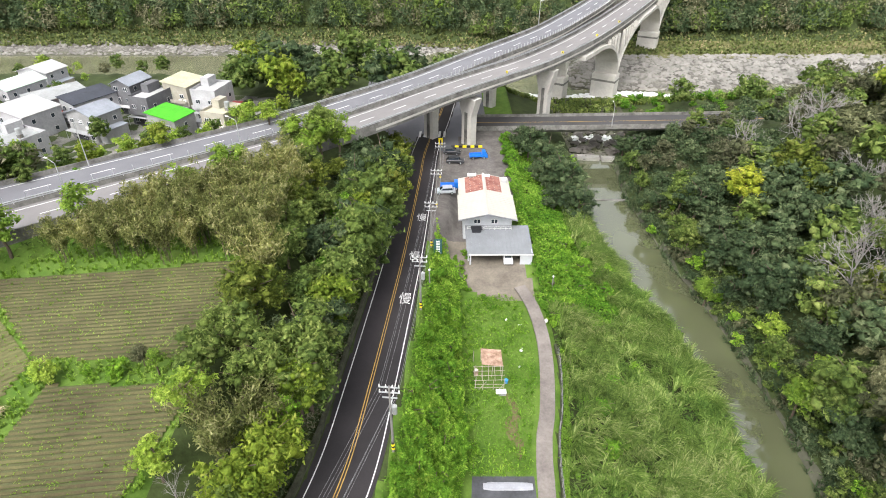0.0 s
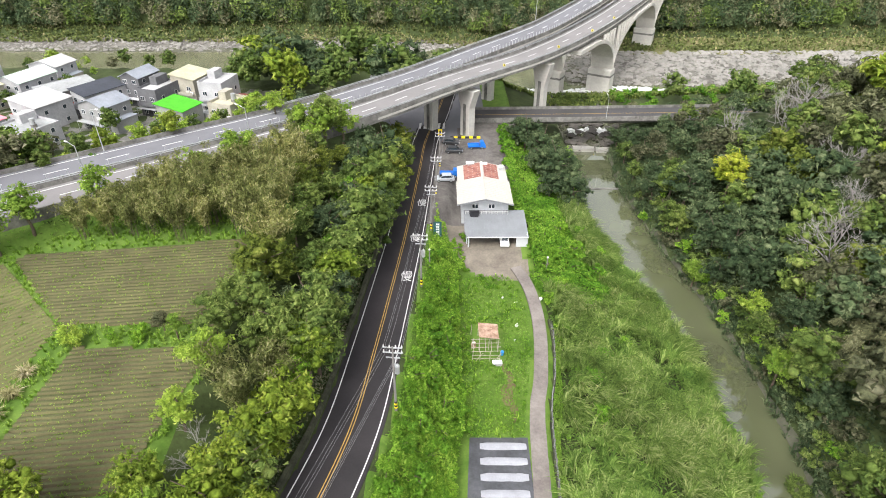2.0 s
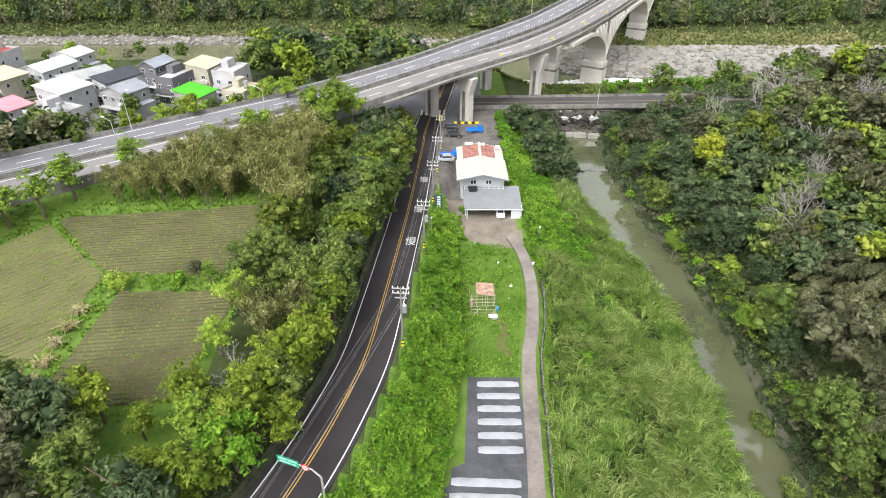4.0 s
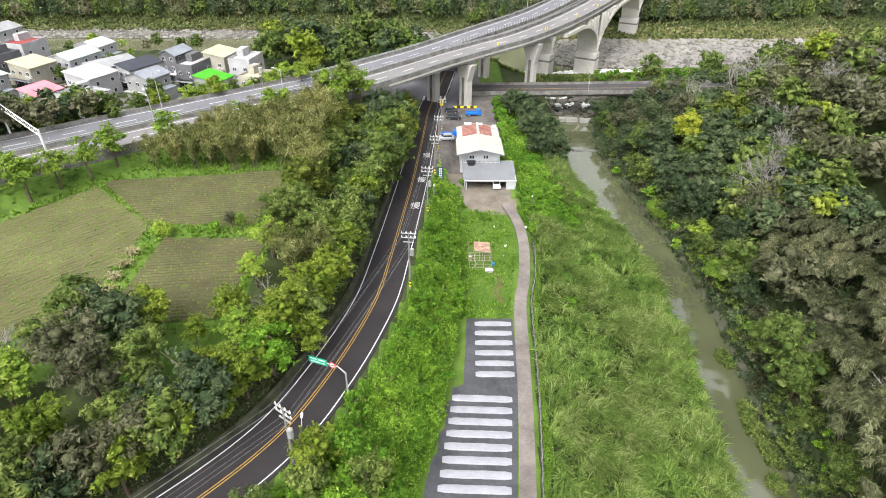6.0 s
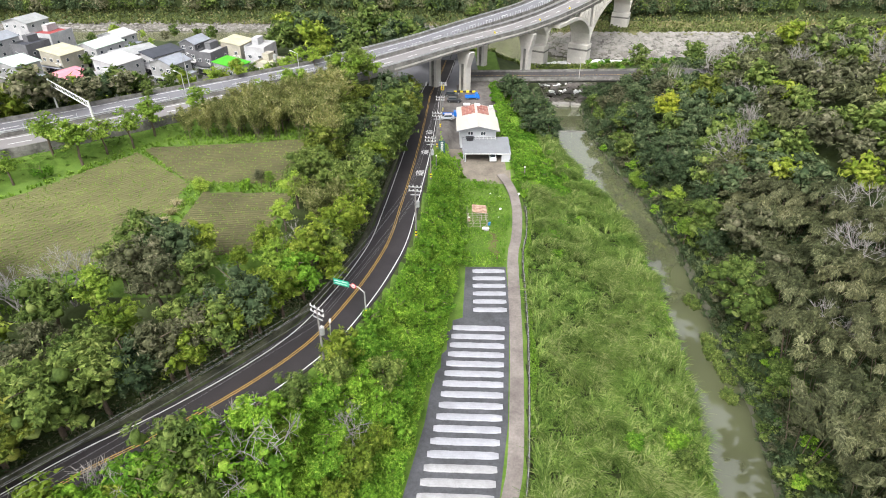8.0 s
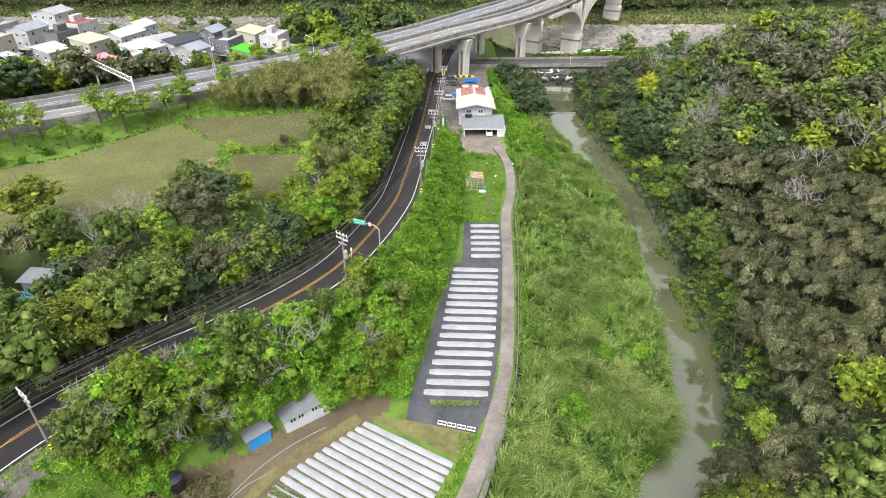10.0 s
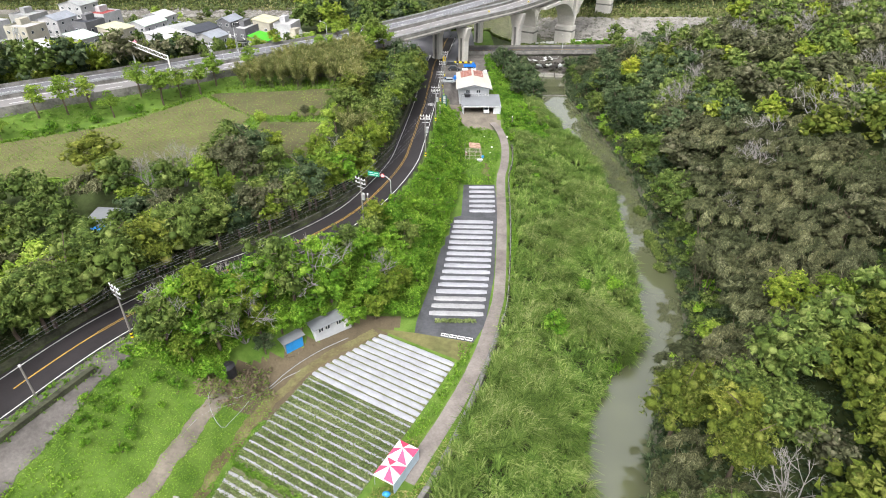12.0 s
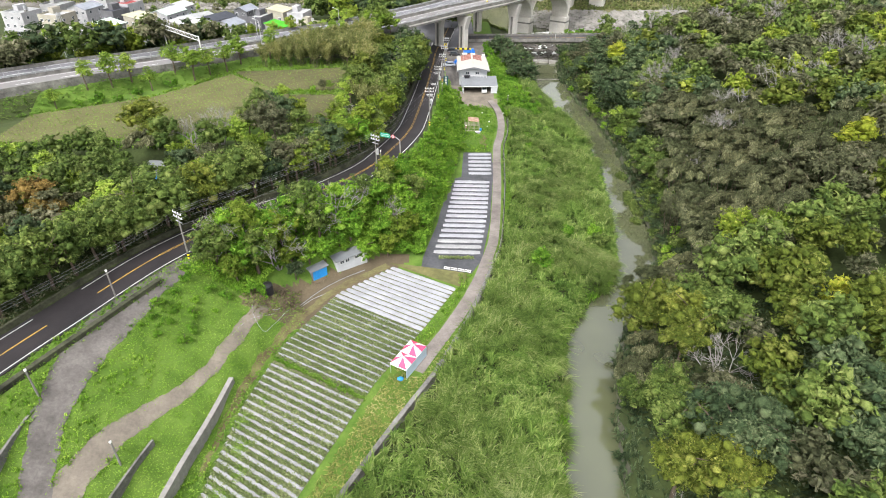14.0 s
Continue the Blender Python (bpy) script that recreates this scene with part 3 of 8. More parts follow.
def build_junction():
    """Wet asphalt of the crossing below the bridge."""
    xs, ys = np.arange(-24, 13, 1.0), np.arange(138, 190, 1.0)
    verts, faces = [], []
    for y in ys:
        for x in xs:
            verts.append((x, y, ground(x, y) + 0.09))
    n = len(xs)
    for j in range(len(ys) - 1):
        for i in range(n - 1):
            if xs[i] > -24 + max(0, 150 - ys[j]) * 1.3 and xs[i] < 3.5 + max(0, ys[j] - 146) * 0.9:
                faces.append((j * n + i, j * n + i + 1, (j + 1) * n + i + 1, (j + 1) * n + i))
    structure("road", mesh_from("junction", verts, faces, [M["asphalt_left"]], True), "wet grey asphalt of the road junction under the bridge", "road")
    for i in range(6):
        x = -6.5 + i * 1.3
        structure("crossing_stripe", mesh_from("crossing_stripe", [(x, 147, 1.72), (x + 0.6, 147, 1.72), (x + 0.8, 151, 1.72), (x + 0.2, 151, 1.72)], [(0, 1, 2, 3)], [M["line_white"]]), "white zebra crossing stripe", "road marking")


build_junction()

# ---- plants: leaves as many small pieces ----
def leaf_verts(pts, nrm, size, rs, stretch=1.6, droop=0.0, way=None):
    """One small folded leaf piece per point."""
    n = len(pts)
    nrm = nrm / (np.linalg.norm(nrm, axis=1)[:, None] + 1e-9)
    u = np.cross(nrm, rs.randn(n, 3)) if way is None else way + rs.randn(n, 3) * 0.45
    u /= np.linalg.norm(u, axis=1)[:, None] + 1e-9
    if droop:
        u[:, 2] -= droop
        u /= np.linalg.norm(u, axis=1)[:, None]
    v = np.cross(nrm, u)
    v /= np.linalg.norm(v, axis=1)[:, None] + 1e-9
    s = size * (0.6 + 0.8 * rs.rand(n, 1))
    a = pts - u * s * stretch / 2 - v * s * 0.35
    b = pts - u * s * stretch * 0.3 + v * s * 0.45 + nrm * s * 0.15
    c = pts + u * s * stretch * 0.65 - nrm * s * 0.15
    return np.stack([a, b, c], 1).reshape(-1, 3)


def quad_cloud(name, pts, nrm, size, mat, rs, stretch=1.6, droop=0.0):
    return triangles(name, leaf_verts(pts, nrm, size, rs, stretch, droop), mat)


def triangles(name, verts, mat):
    """A mesh of loose three-cornered leaves."""
    n = len(verts) // 3
    me = bpy.data.meshes.new(name)
    me.vertices.add(3 * n)
    me.vertices.foreach_set("co", verts.ravel().astype(np.float32))
    me.loops.add(3 * n)
    me.loops.foreach_set("vertex_index", np.arange(3 * n, dtype=np.int32))
    me.polygons.add(n)
    me.polygons.foreach_set("loop_start", np.arange(0, 3 * n, 3, dtype=np.int32))
    me.materials.append(mat)
    me.update(calc_edges=True)
    return me


ICO = [(-1, 1.618, 0), (1, 1.618, 0), (-1, -1.618, 0), (1, -1.618, 0), (0, -1, 1.618), (0, 1, 1.618), (0, -1, -1.618), (0, 1, -1.618), (1.618, 0, -1), (1.618, 0, 1), (-1.618, 0, -1), (-1.618, 0, 1)]
ICO_TRI = np.array([(0, 11, 5), (0, 5, 1), (0, 1, 7), (0, 7, 10), (0, 10, 11), (1, 5, 9), (5, 11, 4), (11, 10, 2), (10, 7, 6), (7, 1, 8), (3, 9, 4), (3, 4, 2), (3, 2, 6), (3, 6, 8), (3, 8, 9), (4, 9, 5), (2, 4, 11), (6, 2, 10), (8, 6, 7), (9, 8, 1)])


def lump_mesh(rs, centres, radii):
    """The dense inner foliage of a crown: uneven lumps of twigs and leaves."""
    base = np.array(ICO) / 1.902
    n = len(centres)
    v = centres[:, None, :] + base[None] * (radii[:, None, None] * (0.6 + 0.6 * rs.rand(n, 12, 1))) * np.array([1, 1, 0.85])
    f = ICO_TRI[None] + 12 * np.arange(n)[:, None, None]
    return v.reshape(-1, 3), f.reshape(-1, 3)


def leafy(name, leaf, lump, lump_tri, mat):
    """One crown: loose leaves first, then the lumps behind them."""
    n, k = len(leaf) // 3, len(lump_tri)
    v = np.vstack([leaf, lump])
    idx = np.concatenate([np.arange(3 * n), lump_tri.ravel() + 3 * n]).astype(np.int32)
    me = bpy.data.meshes.new(name)
    me.vertices.add(len(v))
    me.vertices.foreach_set("co", v.ravel().astype(np.float32))
    me.loops.add(3 * (n + k))
    me.loops.foreach_set("vertex_index", idx)
    me.polygons.add(n + k)
    me.polygons.foreach_set("loop_start", np.arange(0, 3 * (n + k), 3, dtype=np.int32))
    me.materials.append(mat)
    me.update(calc_edges=True)
    me["leaves"] = n
    return me


def crown_points(rs, n, lobes, r, rz, lobe_r):
    """Leaves in small sprays on the skins of the lobes of a crown, with their outward ways."""
    c = rs.randn(lobes, 3)
    c /= np.linalg.norm(c, axis=1)[:, None]
    c *= (rs.rand(lobes, 1) ** 0.4)
    c *= np.array([r, r, rz * 0.9]) * 0.82
    lr = lobe_r * (0.55 + 0.8 * rs.rand(lobes))
    m = max(8, n // 8)
    k = rs.choice(lobes, m, p=lr ** 2 / (lr ** 2).sum())
    w = rs.randn(m, 3)
    w /= np.linalg.norm(w, axis=1)[:, None]
    w[:, 2] = np.where(w[:, 2] < -0.25, -w[:, 2], w[:, 2])
    mid = c[k] + w * (lr[k] * (0.78 + 0.36 * rs.rand(m)))[:, None] * np.array([1, 1, 0.82])
    j = rs.randint(0, m, n)
    p = mid[j] + rs.randn(n, 3) * np.array([0.26, 0.26, 0.13]) * lobe_r
    return p, w[j] * 0.7 + rs.randn(n, 3) * 0.5 + np.array([0, 0, 0.6]), c, lr


def limb_mesh(name, segs, mat, n=4):
    verts, faces = [], []
    for a, b, r0, r1 in segs:
        a, b = Vector(a), Vector(b)
        q = (b - a).to_track_quat("Z", "Y").to_matrix()
        k = len(verts)
        for c, r in ((a, r0), (b, r1)):
            for i in range(n):
                t = 2 * math.pi * i / n
                verts.append(c + q @ Vector((r * math.cos(t), r * math.sin(t), 0)))
        for i in range(n):
            faces.append((k + i, k + (i + 1) % n, k + n + (i + 1) % n, k + n + i))
    return mesh_from(name, verts, faces, [mat], True)


def trunk_segments(rs, h, r, spread, limbs=3):
    segs, p = [], Vector((0, 0, -0.6))
    for i in range(4):
        q = Vector((rs.randn() * 0.15 * h / 8, rs.randn() * 0.15 * h / 8, h * 0.72 * (i + 1) / 4))
        segs.append((p, q, r * (1 - 0.2 * i), r * (0.8 - 0.2 * i) + 0.02))
        if i >= 1:
            for _ in range(limbs // 3):
                a = rs.rand() * 6.28
                e = q + Vector((math.cos(a) * spread * 0.6, math.sin(a) * spread * 0.6, h * 0.2 * (0.4 + rs.rand())))
                segs.append((q, e, r * 0.4, 0.03))
        p = q
    return segs


TREES = {}


def make_tree(kind, seed, h, r, rz, lobes, lobe_r, leaves, size, leaf_mat, label, category="tree", stretch=1.6, droop=0.0, bark="bark", lump_on=True):
    rs = np.random.RandomState(seed)
    name = category.replace(" ", "_")
    root = thing(name, label, category)
    piece("trunk", limb_mesh("trunk", trunk_segments(rs, h, 0.035 * h ** 0.9 + 0.03, r), M[bark]), root)
    p, nrm, mid, lr = crown_points(rs, leaves, lobes, r, rz, lobe_r)
    p[:, 2] += h - rz * 0.95
    mid[:, 2] += h - rz * 0.95
    mid[:, 2] = np.maximum(mid[:, 2], lr * 0.6)
    low = p[:, 2] < 0.25
    p[low, 2] = 0.25 + rs.rand(low.sum()) * 0.6
    lv = leaf_verts(p, nrm, size, rs, stretch, droop)
    lump, tri = lump_mesh(rs, mid, lr * (0.66 if lump_on else 0.25))
    piece("crown", leafy("crown", lv, lump, tri, M[leaf_mat]), root)
    TREES.setdefault(kind, []).append(root)
    return root


def make_bamboo(kind, seed, h, r, culms, leaf_mat, label, size=0.55, per=42):
    rs = np.random.RandomState(seed)
    root = thing("bamboo_clump", label, "bamboo")
    segs, pts, nrm = [], [], []
    for i in range(culms):
        a, lean = rs.rand() * 6.283, (0.25 + 0.75 * rs.rand()) * r
        hh = h * (0.72 + 0.3 * rs.rand())
        base = Vector((math.cos(a), math.sin(a), 0)) * (rs.rand() * r * 0.3)
        prev = base + Vector((0, 0, -0.5))
        for k in range(1, 6):
            t = k / 5
            q = base + Vector((math.cos(a) * lean * t ** 2.4, math.sin(a) * lean * t ** 2.4, hh * (1.25 * t - 0.27 * t ** 3.2)))
            if i % 3 == 0:
                segs.append((prev, q, 0.05, 0.04))
            prev = q
        t = 0.3 + 0.7 * rs.rand(per) ** 0.8
        c = np.array(base)[None, :] + np.stack([math.cos(a) * lean * t ** 2.4, math.sin(a) * lean * t ** 2.4, hh * (1.25 * t - 0.27 * t ** 3.2)], 1)
        w = rs.randn(per, 3) * np.array([1, 1, 0.5])
        c += w * (0.3 + 0.55 * (1 - np.abs(t - 0.7)))[:, None] * 0.6
        c[:, 2] = np.maximum(c[:, 2], 0.2)
        pts.append(c)
        out = np.array([math.cos(a), math.sin(a), 0.7])
        nrm.append(out[None, :] + rs.randn(per, 3) * 0.6)
    tagged(piece("culm", limb_mesh("culms", segs, M["bark"], 3), root), kind="stuff")
    tagged(piece("leaves", quad_cloud("leaves", np.vstack(pts), np.vstack(nrm), size, M[leaf_mat], rs, 2.6, 0.9), root), kind="stuff")
    TREES.setdefault(kind, []).append(root)
    return root


def make_plumes(kind, seed, h, r, plumes, leaf_mat, label, size, per):
    """A bamboo thicket: feathery culm tops that arch over and droop downhill, to -x."""
    rs = np.random.RandomState(seed)
    root = thing("bamboo_clump", label, "bamboo")
    pts, nrm, segs, mids, ways = [], [], [], [], []
    for i in range(plumes):
        a, q = rs.rand() * 6.283, r * math.sqrt((i + 0.5) / plumes) * 0.95
        z = h * (1 - 0.1 * (q / r) ** 2) * (0.84 + 0.2 * rs.rand())
        c = np.array([q * math.cos(a), q * math.sin(a), z])
        b = math.pi + rs.randn() * 0.6
        L = 1.6 + 0.7 * rs.rand()
        t = rs.rand(per)
        wide = 0.62 * np.sin(math.pi * (0.12 + 0.84 * t)) ** 0.8
        side = rs.randn(per) * 0.5 * wide
        up = 0.75 * t - 1.25 * t ** 2 - 0.9 * side ** 2 + rs.randn(per) * 0.08
        p = np.stack([L * t * math.cos(b) - side * math.sin(b), L * t * math.sin(b) + side * math.cos(b), up], 1)
        pts.append(c + p)
        nrm.append(np.array([0.5 * math.cos(b), 0.5 * math.sin(b), 0.8]) * (0.4 + t[:, None]) + rs.randn(per, 3) * 0.3)
        fan = np.sign(side) * 0.7
        ways.append(np.stack([math.cos(b) - fan * math.sin(b), math.sin(b) + fan * math.cos(b), 0.5 - 1.8 * t], 1))
        for f in (0.28, 0.62):
            mids.append(c + np.array([L * f * math.cos(b), L * f * math.sin(b), 0.75 * f - 1.25 * f * f - 0.5]))
        if i % 3 == 0:
            segs.append((Vector((q * 0.5 * math.cos(a), q * 0.5 * math.sin(a), -0.5)), Vector(c), 0.06, 0.04))
    tagged(piece("culm", limb_mesh("culms", segs, M["bark"], 3), root), kind="stuff")
    lump, tri = lump_mesh(rs, np.array(mids), np.full(len(mids), 0.5))
    me = leafy("leaves", leaf_verts(np.vstack(pts), np.vstack(nrm), size, rs, 3.2, 0.0, np.vstack(ways)), lump, tri, M[leaf_mat])
    tagged(piece("leaves", me, root), kind="stuff")
    TREES.setdefault(kind, []).append(root)


def make_bare(kind, seed, h, label):
    rs = np.random.RandomState(seed)
    root = thing("bare_tree", label, "bare tree")
    segs = []

    def grow(p, way, length, rad, depth):
        q = p + way * length
        segs.append((p, q, rad, rad * 0.62))
        if depth == 0:
            return
        for _ in range(3 if depth > 1 else 4):
            w = (way + Vector(rs.randn(3)) * 0.55 + Vector((0, 0, 0.12))).normalized()
            grow(q, w, length * (0.62 + 0.25 * rs.rand()), rad * 0.58, depth - 1)

    for _ in range(3):
        grow(Vector((0, 0, -0.5)), Vector((rs.randn() * 0.25, rs.randn() * 0.25, 1)).normalized(), h * 0.34, 0.2, 4)
    piece("trunk", limb_mesh("branches", segs, M["bark_grey"], 3), root)
    TREES.setdefault(kind, []).append(root)
    return root


for i in range(4):
    make_tree("mid", 10 + i, 9.0, 3.6, 3.5, 36, 1.0, 1750, 0.285, "leaf_mid", "leafy mid-green broadleaf tree on the slope")
    make_tree("dark", 20 + i, 9.0, 3.6, 3.7, 36, 1.0, 2000, 0.27, "leaf_dark", "dense dark green broadleaf tree")
for i in range(3):
    make_tree("olive", 50 + i, 8.5, 3.5, 3.4, 34, 0.9, 1600, 0.28, "leaf_olive", "grey-olive thinly leaved tree")
    make_tree("bright", 30 + i, 8.0, 3.1, 3.2, 30, 0.88, 1800, 0.26, "leaf_bright", "bright yellow-green young tree")
    make_tree("lush", 130 + i, 8.5, 3.5, 3.4, 36, 0.92, 1750, 0.275, "leaf_lush", "spreading yellow-green broadleaf tree")
    make_tree("round", 150 + i, 8.6, 4.6, 4.1, 56, 1.0, 2500, 0.28, ("leaf_mid", "leaf_warm", "leaf_mid")[i], ("broad dome-shaped mid-green tree", "broad dome-shaped warm green tree", "broad dome-shaped leafy tree")[i])
    make_tree("round_dark", 155 + i, 8.6, 4.6, 4.1, 56, 1.0, 2500, 0.28, "leaf_dark", "broad dome-shaped dark green tree")
    make_tree("dome", 140 + i, 3.0, 2.0, 1.7, 18, 0.62, 900, 0.2, "leaf_bright", "rounded bright green bush on the field edge", "bush")
    make_tree("bush", 40 + i, 2.6, 1.8, 1.5, 15, 0.55, 560, 0.24, "leaf_vine", "low fresh green bush on the bank", "bush")
    make_tree("shrub", 160 + i, 2.8, 1.9, 1.6, 16, 0.55, 600, 0.24, ("leaf_mid", "leaf_dark", "leaf_olive")[i], "dull green shrub on the stream bank", "bush")
    make_tree("vine_tree", 45 + i, 7.5, 3.1, 3.3, 34, 0.82, 2000, 0.26, "leaf_vine", "fresh green tree hung with climbing vines")
    make_bamboo("bamboo", 60 + i, 11.5, 4.4, 30, "leaf_bamboo", "tall olive bamboo clump with arching tops", 0.25, 115)
    make_plumes("bamboo_low", 70 + i, 6.4, 3.8, 26, "leaf_bamboo_green", "dull green bamboo clump drooping down the hillside", 0.18, 98)
    make_plumes("bamboo_low", 75 + i, 6.4, 3.8, 26, "leaf_bamboo_pale", "dull green bamboo clump drooping down the hillside", 0.18, 98)
    make_tree("big", 120 + i, 13.0, 5.2, 4.8, 74, 1.1, 3600, 0.265, ("leaf_mid", "leaf_warm", "leaf_dark")[i], ("tall spreading mid-green tree", "tall spreading warm green tree", "tall spreading dark green tree")[i] + " beside the stream")
for i in range(2):
    make_tree("yellow", 90 + i, 9.0, 3.3, 3.4, 30, 0.92, 1600, 0.3, "leaf_yellow", "tree in yellow-green flush above the stream")
    make_tree("wispy", 95 + i, 7.0, 2.4, 2.6, 16, 0.85, 1300, 0.26, "leaf_bright", "slender roadside tree with thin yellow-green leaves", lump_on=False)
    make_tree("rusty", 98 + i, 9.0, 3.5, 3.6, 32, 0.95, 1800, 0.26, "leaf_rust", "tree with rusty brown new leaves")
    make_bare("bare", 80 + i, 8.0, "leafless pale grey tree")
USED = {}


def plant(kind, x, y, s=1.0, rz=None, z=None, sz=None, up=0.0):
    """Set one of the kind's trees; the first use moves the model itself."""
    models = TREES[kind]
    i = random.randrange(len(models))
    m = pose(x, y, (ground(x, y) if z is None else z) + up, 0, 0, random.uniform(0, 360) if rz is None else rz) @ Matrix.Diagonal((s, s, s if sz is None else sz, 1))
    key = (kind, i)
    if key not in USED:
        USED[key] = True
        models[i].matrix_basis = m
        return models[i]
    o = copy_thing(models[i], Matrix())
    o.matrix_basis = m
    return o


HEAP = {}


def heap(kind, x, y, s=1.0, keep=0.5, turn=None):
    """Add one tree to the woods that nobody could count; they are joined later."""
    model = random.choice(TREES[kind])
    crown = [c for c in model.children if c.name.split(".")[0] in ("crown", "leaves")][0].data
    n = len(crown.vertices)
    co = np.empty(n * 3, dtype=np.float32)
    crown.vertices.foreach_get("co", co)
    co = co.reshape(-1, 3)
    k = 3 * crown["leaves"] if "leaves" in crown else n
    rs = np.random.RandomState(int(x * 7 + y * 13) % 100000)
    t = co[:k].reshape(-1, 3, 3)
    keep = keep if k == n else keep * 0.6
    t = t[rs.rand(len(t)) < keep]
    c = t.mean(axis=1, keepdims=True)
    leaf = (c + (t - c) / math.sqrt(min(1.0, keep * 1.4))).reshape(-1, 3)
    a = random.uniform(0, 6.283) if turn is None else radians(turn)
    r = np.array([[math.cos(a), -math.sin(a), 0], [math.sin(a), math.cos(a), 0], [0, 0, 1]]).T * s * random.uniform(0.9, 1.1)
    o = np.array([x, y, ground(x, y)])
    HEAP.setdefault(crown.materials[0].name, []).append((leaf @ r + o, co[k:] @ r + o))


def settle_heap(name, label):
    """Join what was heaped up, one mesh for each leaf colour."""
    for mat, parts in HEAP.items():
        lump = np.vstack([p[1] for p in parts])
        tri = (ICO_TRI[None] + 12 * np.arange(len(lump) // 12)[:, None, None]).reshape(-1, 3)
        me = leafy(name, np.vstack([p[0] for p in parts]), lump, tri, bpy.data.materials[mat])
        tagged(new(name, me), label + " with " + mat.replace("_", " "), "woods", kind="stuff")
    HEAP.clear()


def drop_unused():
    """Take away the tree models that nothing used."""
    for kind, models in TREES.items():
        for i, m in enumerate(models):
            if (kind, i) not in USED:
                for o in (*m.children_recursive, m):
                    bpy.data.objects.remove(o)


def scatter(n, x0, x1, y0, y1, gap, ok, taken, tries=40):
    """Random places in a region, kept apart from one another."""
    out = []
    for _ in range(n * tries):
        if len(out) >= n:
            break
        x, y = random.uniform(x0, x1), random.uniform(y0, y1)
        if not ok(x, y):
            continue
        if any((x - a) ** 2 + (y - b) ** 2 < gap * gap for a, b in taken):
            continue
        taken.append((x, y))
        out.append((x, y))
    return out


GRID_ROAD, GRID_HW = near(ROAD, gxx, gyy)[0], near(HIGHWAY, gxx, gyy)[0]


def from_grid(g, x, y):
    i = int(np.clip(np.searchsorted(GX, x), 0, len(GX) - 1))
    j = int(np.clip(np.searchsorted(GY, y), 0, len(GY) - 1))
    return float(g[j, i])


def road_d(x, y):
    return from_grid(GRID_ROAD, x, y)


def hw_d(x, y):
    return from_grid(GRID_HW, x, y)


FIELD = [(-104, 7), (-67, 9), (-52, 12), (-44, 23), (-33, 24), (-28, 27), (-26, 46), (-25.2, 62), (-27, 71), (-62, 67), (-78, 44), (-104, 30)]


def in_poly(x, y, poly):
    c = False
    for (x0, y0), (x1, y1) in zip(poly, poly[1:] + poly[:1]):
        if (y0 > y) != (y1 > y) and x < (x1 - x0) * (y - y0) / (y1 - y0) + x0:
            c = not c
    return c


def pick(*weights):
    kinds, w = zip(*weights)
    return random.choices(kinds, w)[0]

# ---- woods ----
random.seed(5)
taken = []


def hill_ok(x, y):
    return right_bank(y) + 1.2 < x < 0.8 * (y + 130) + 8 and not (abs(y - 157) < 9 and x < 92)


# trees that stand out
for kind, x, y, s in (("bright", 50.5, 58.5, 1.0), ("bright", 54.5, 60, 0.85), ("round_dark", 53.5, 79, 1.25), ("round", 58, 70, 1.2), ("yellow", 58, 101.5, 1.25), ("bright", 48, 86, 0.8), ("bare", 64, 75, 1.35), ("bare", 67.5, 80, 1.2),
                      ("bare", 71, 84, 1.2), ("bare", 67, 33, 1.2), ("bare", 58, 20, 1.0), ("bare", 73, 44, 1.2), ("bare", 75, 118, 1.3), ("bare", 83, 125, 1.3), ("bare", 66, 122, 1.1), ("bare", 37, -44, 1.0),
                      ("bright", 52, 72, 0.75), ("yellow", 82, 8, 1.2), ("yellow", 86, 13, 1.0), ("olive", 72, -4, 1.5), ("olive", 68, 3, 1.35), ("lush", 51, -14, 1.25), ("lush", 55, -17, 1.1), ("bright", 41, -12.5, 0.85), ("olive", 60, 68, 1.3), ("bare", 92, 108, 1.3), ("mid", 31.5, 2.5, 0.62), ("dark", 62, 133, 0.6), ("dark", 54, 142, 0.55)):
    taken.append((x, y))
    plant(kind, x, y, s)
# hill across the stream
def near_hill_ok(x, y):
    return hill_ok(x, y) and x < right_bank(y) + 24


def bamboo_hill(x, y, e):
    """The drooping bamboo thicket that fills the middle of the slope."""
    top = np.interp(y, [-22, -8, 10, 30, 52, 62], [16, 34, 46, 40, 24, 8])
    return -24 < y < 60 and 3.2 + 0.12 * max(0, y - 30) < e < top + 4 * math.sin(y * 0.3)


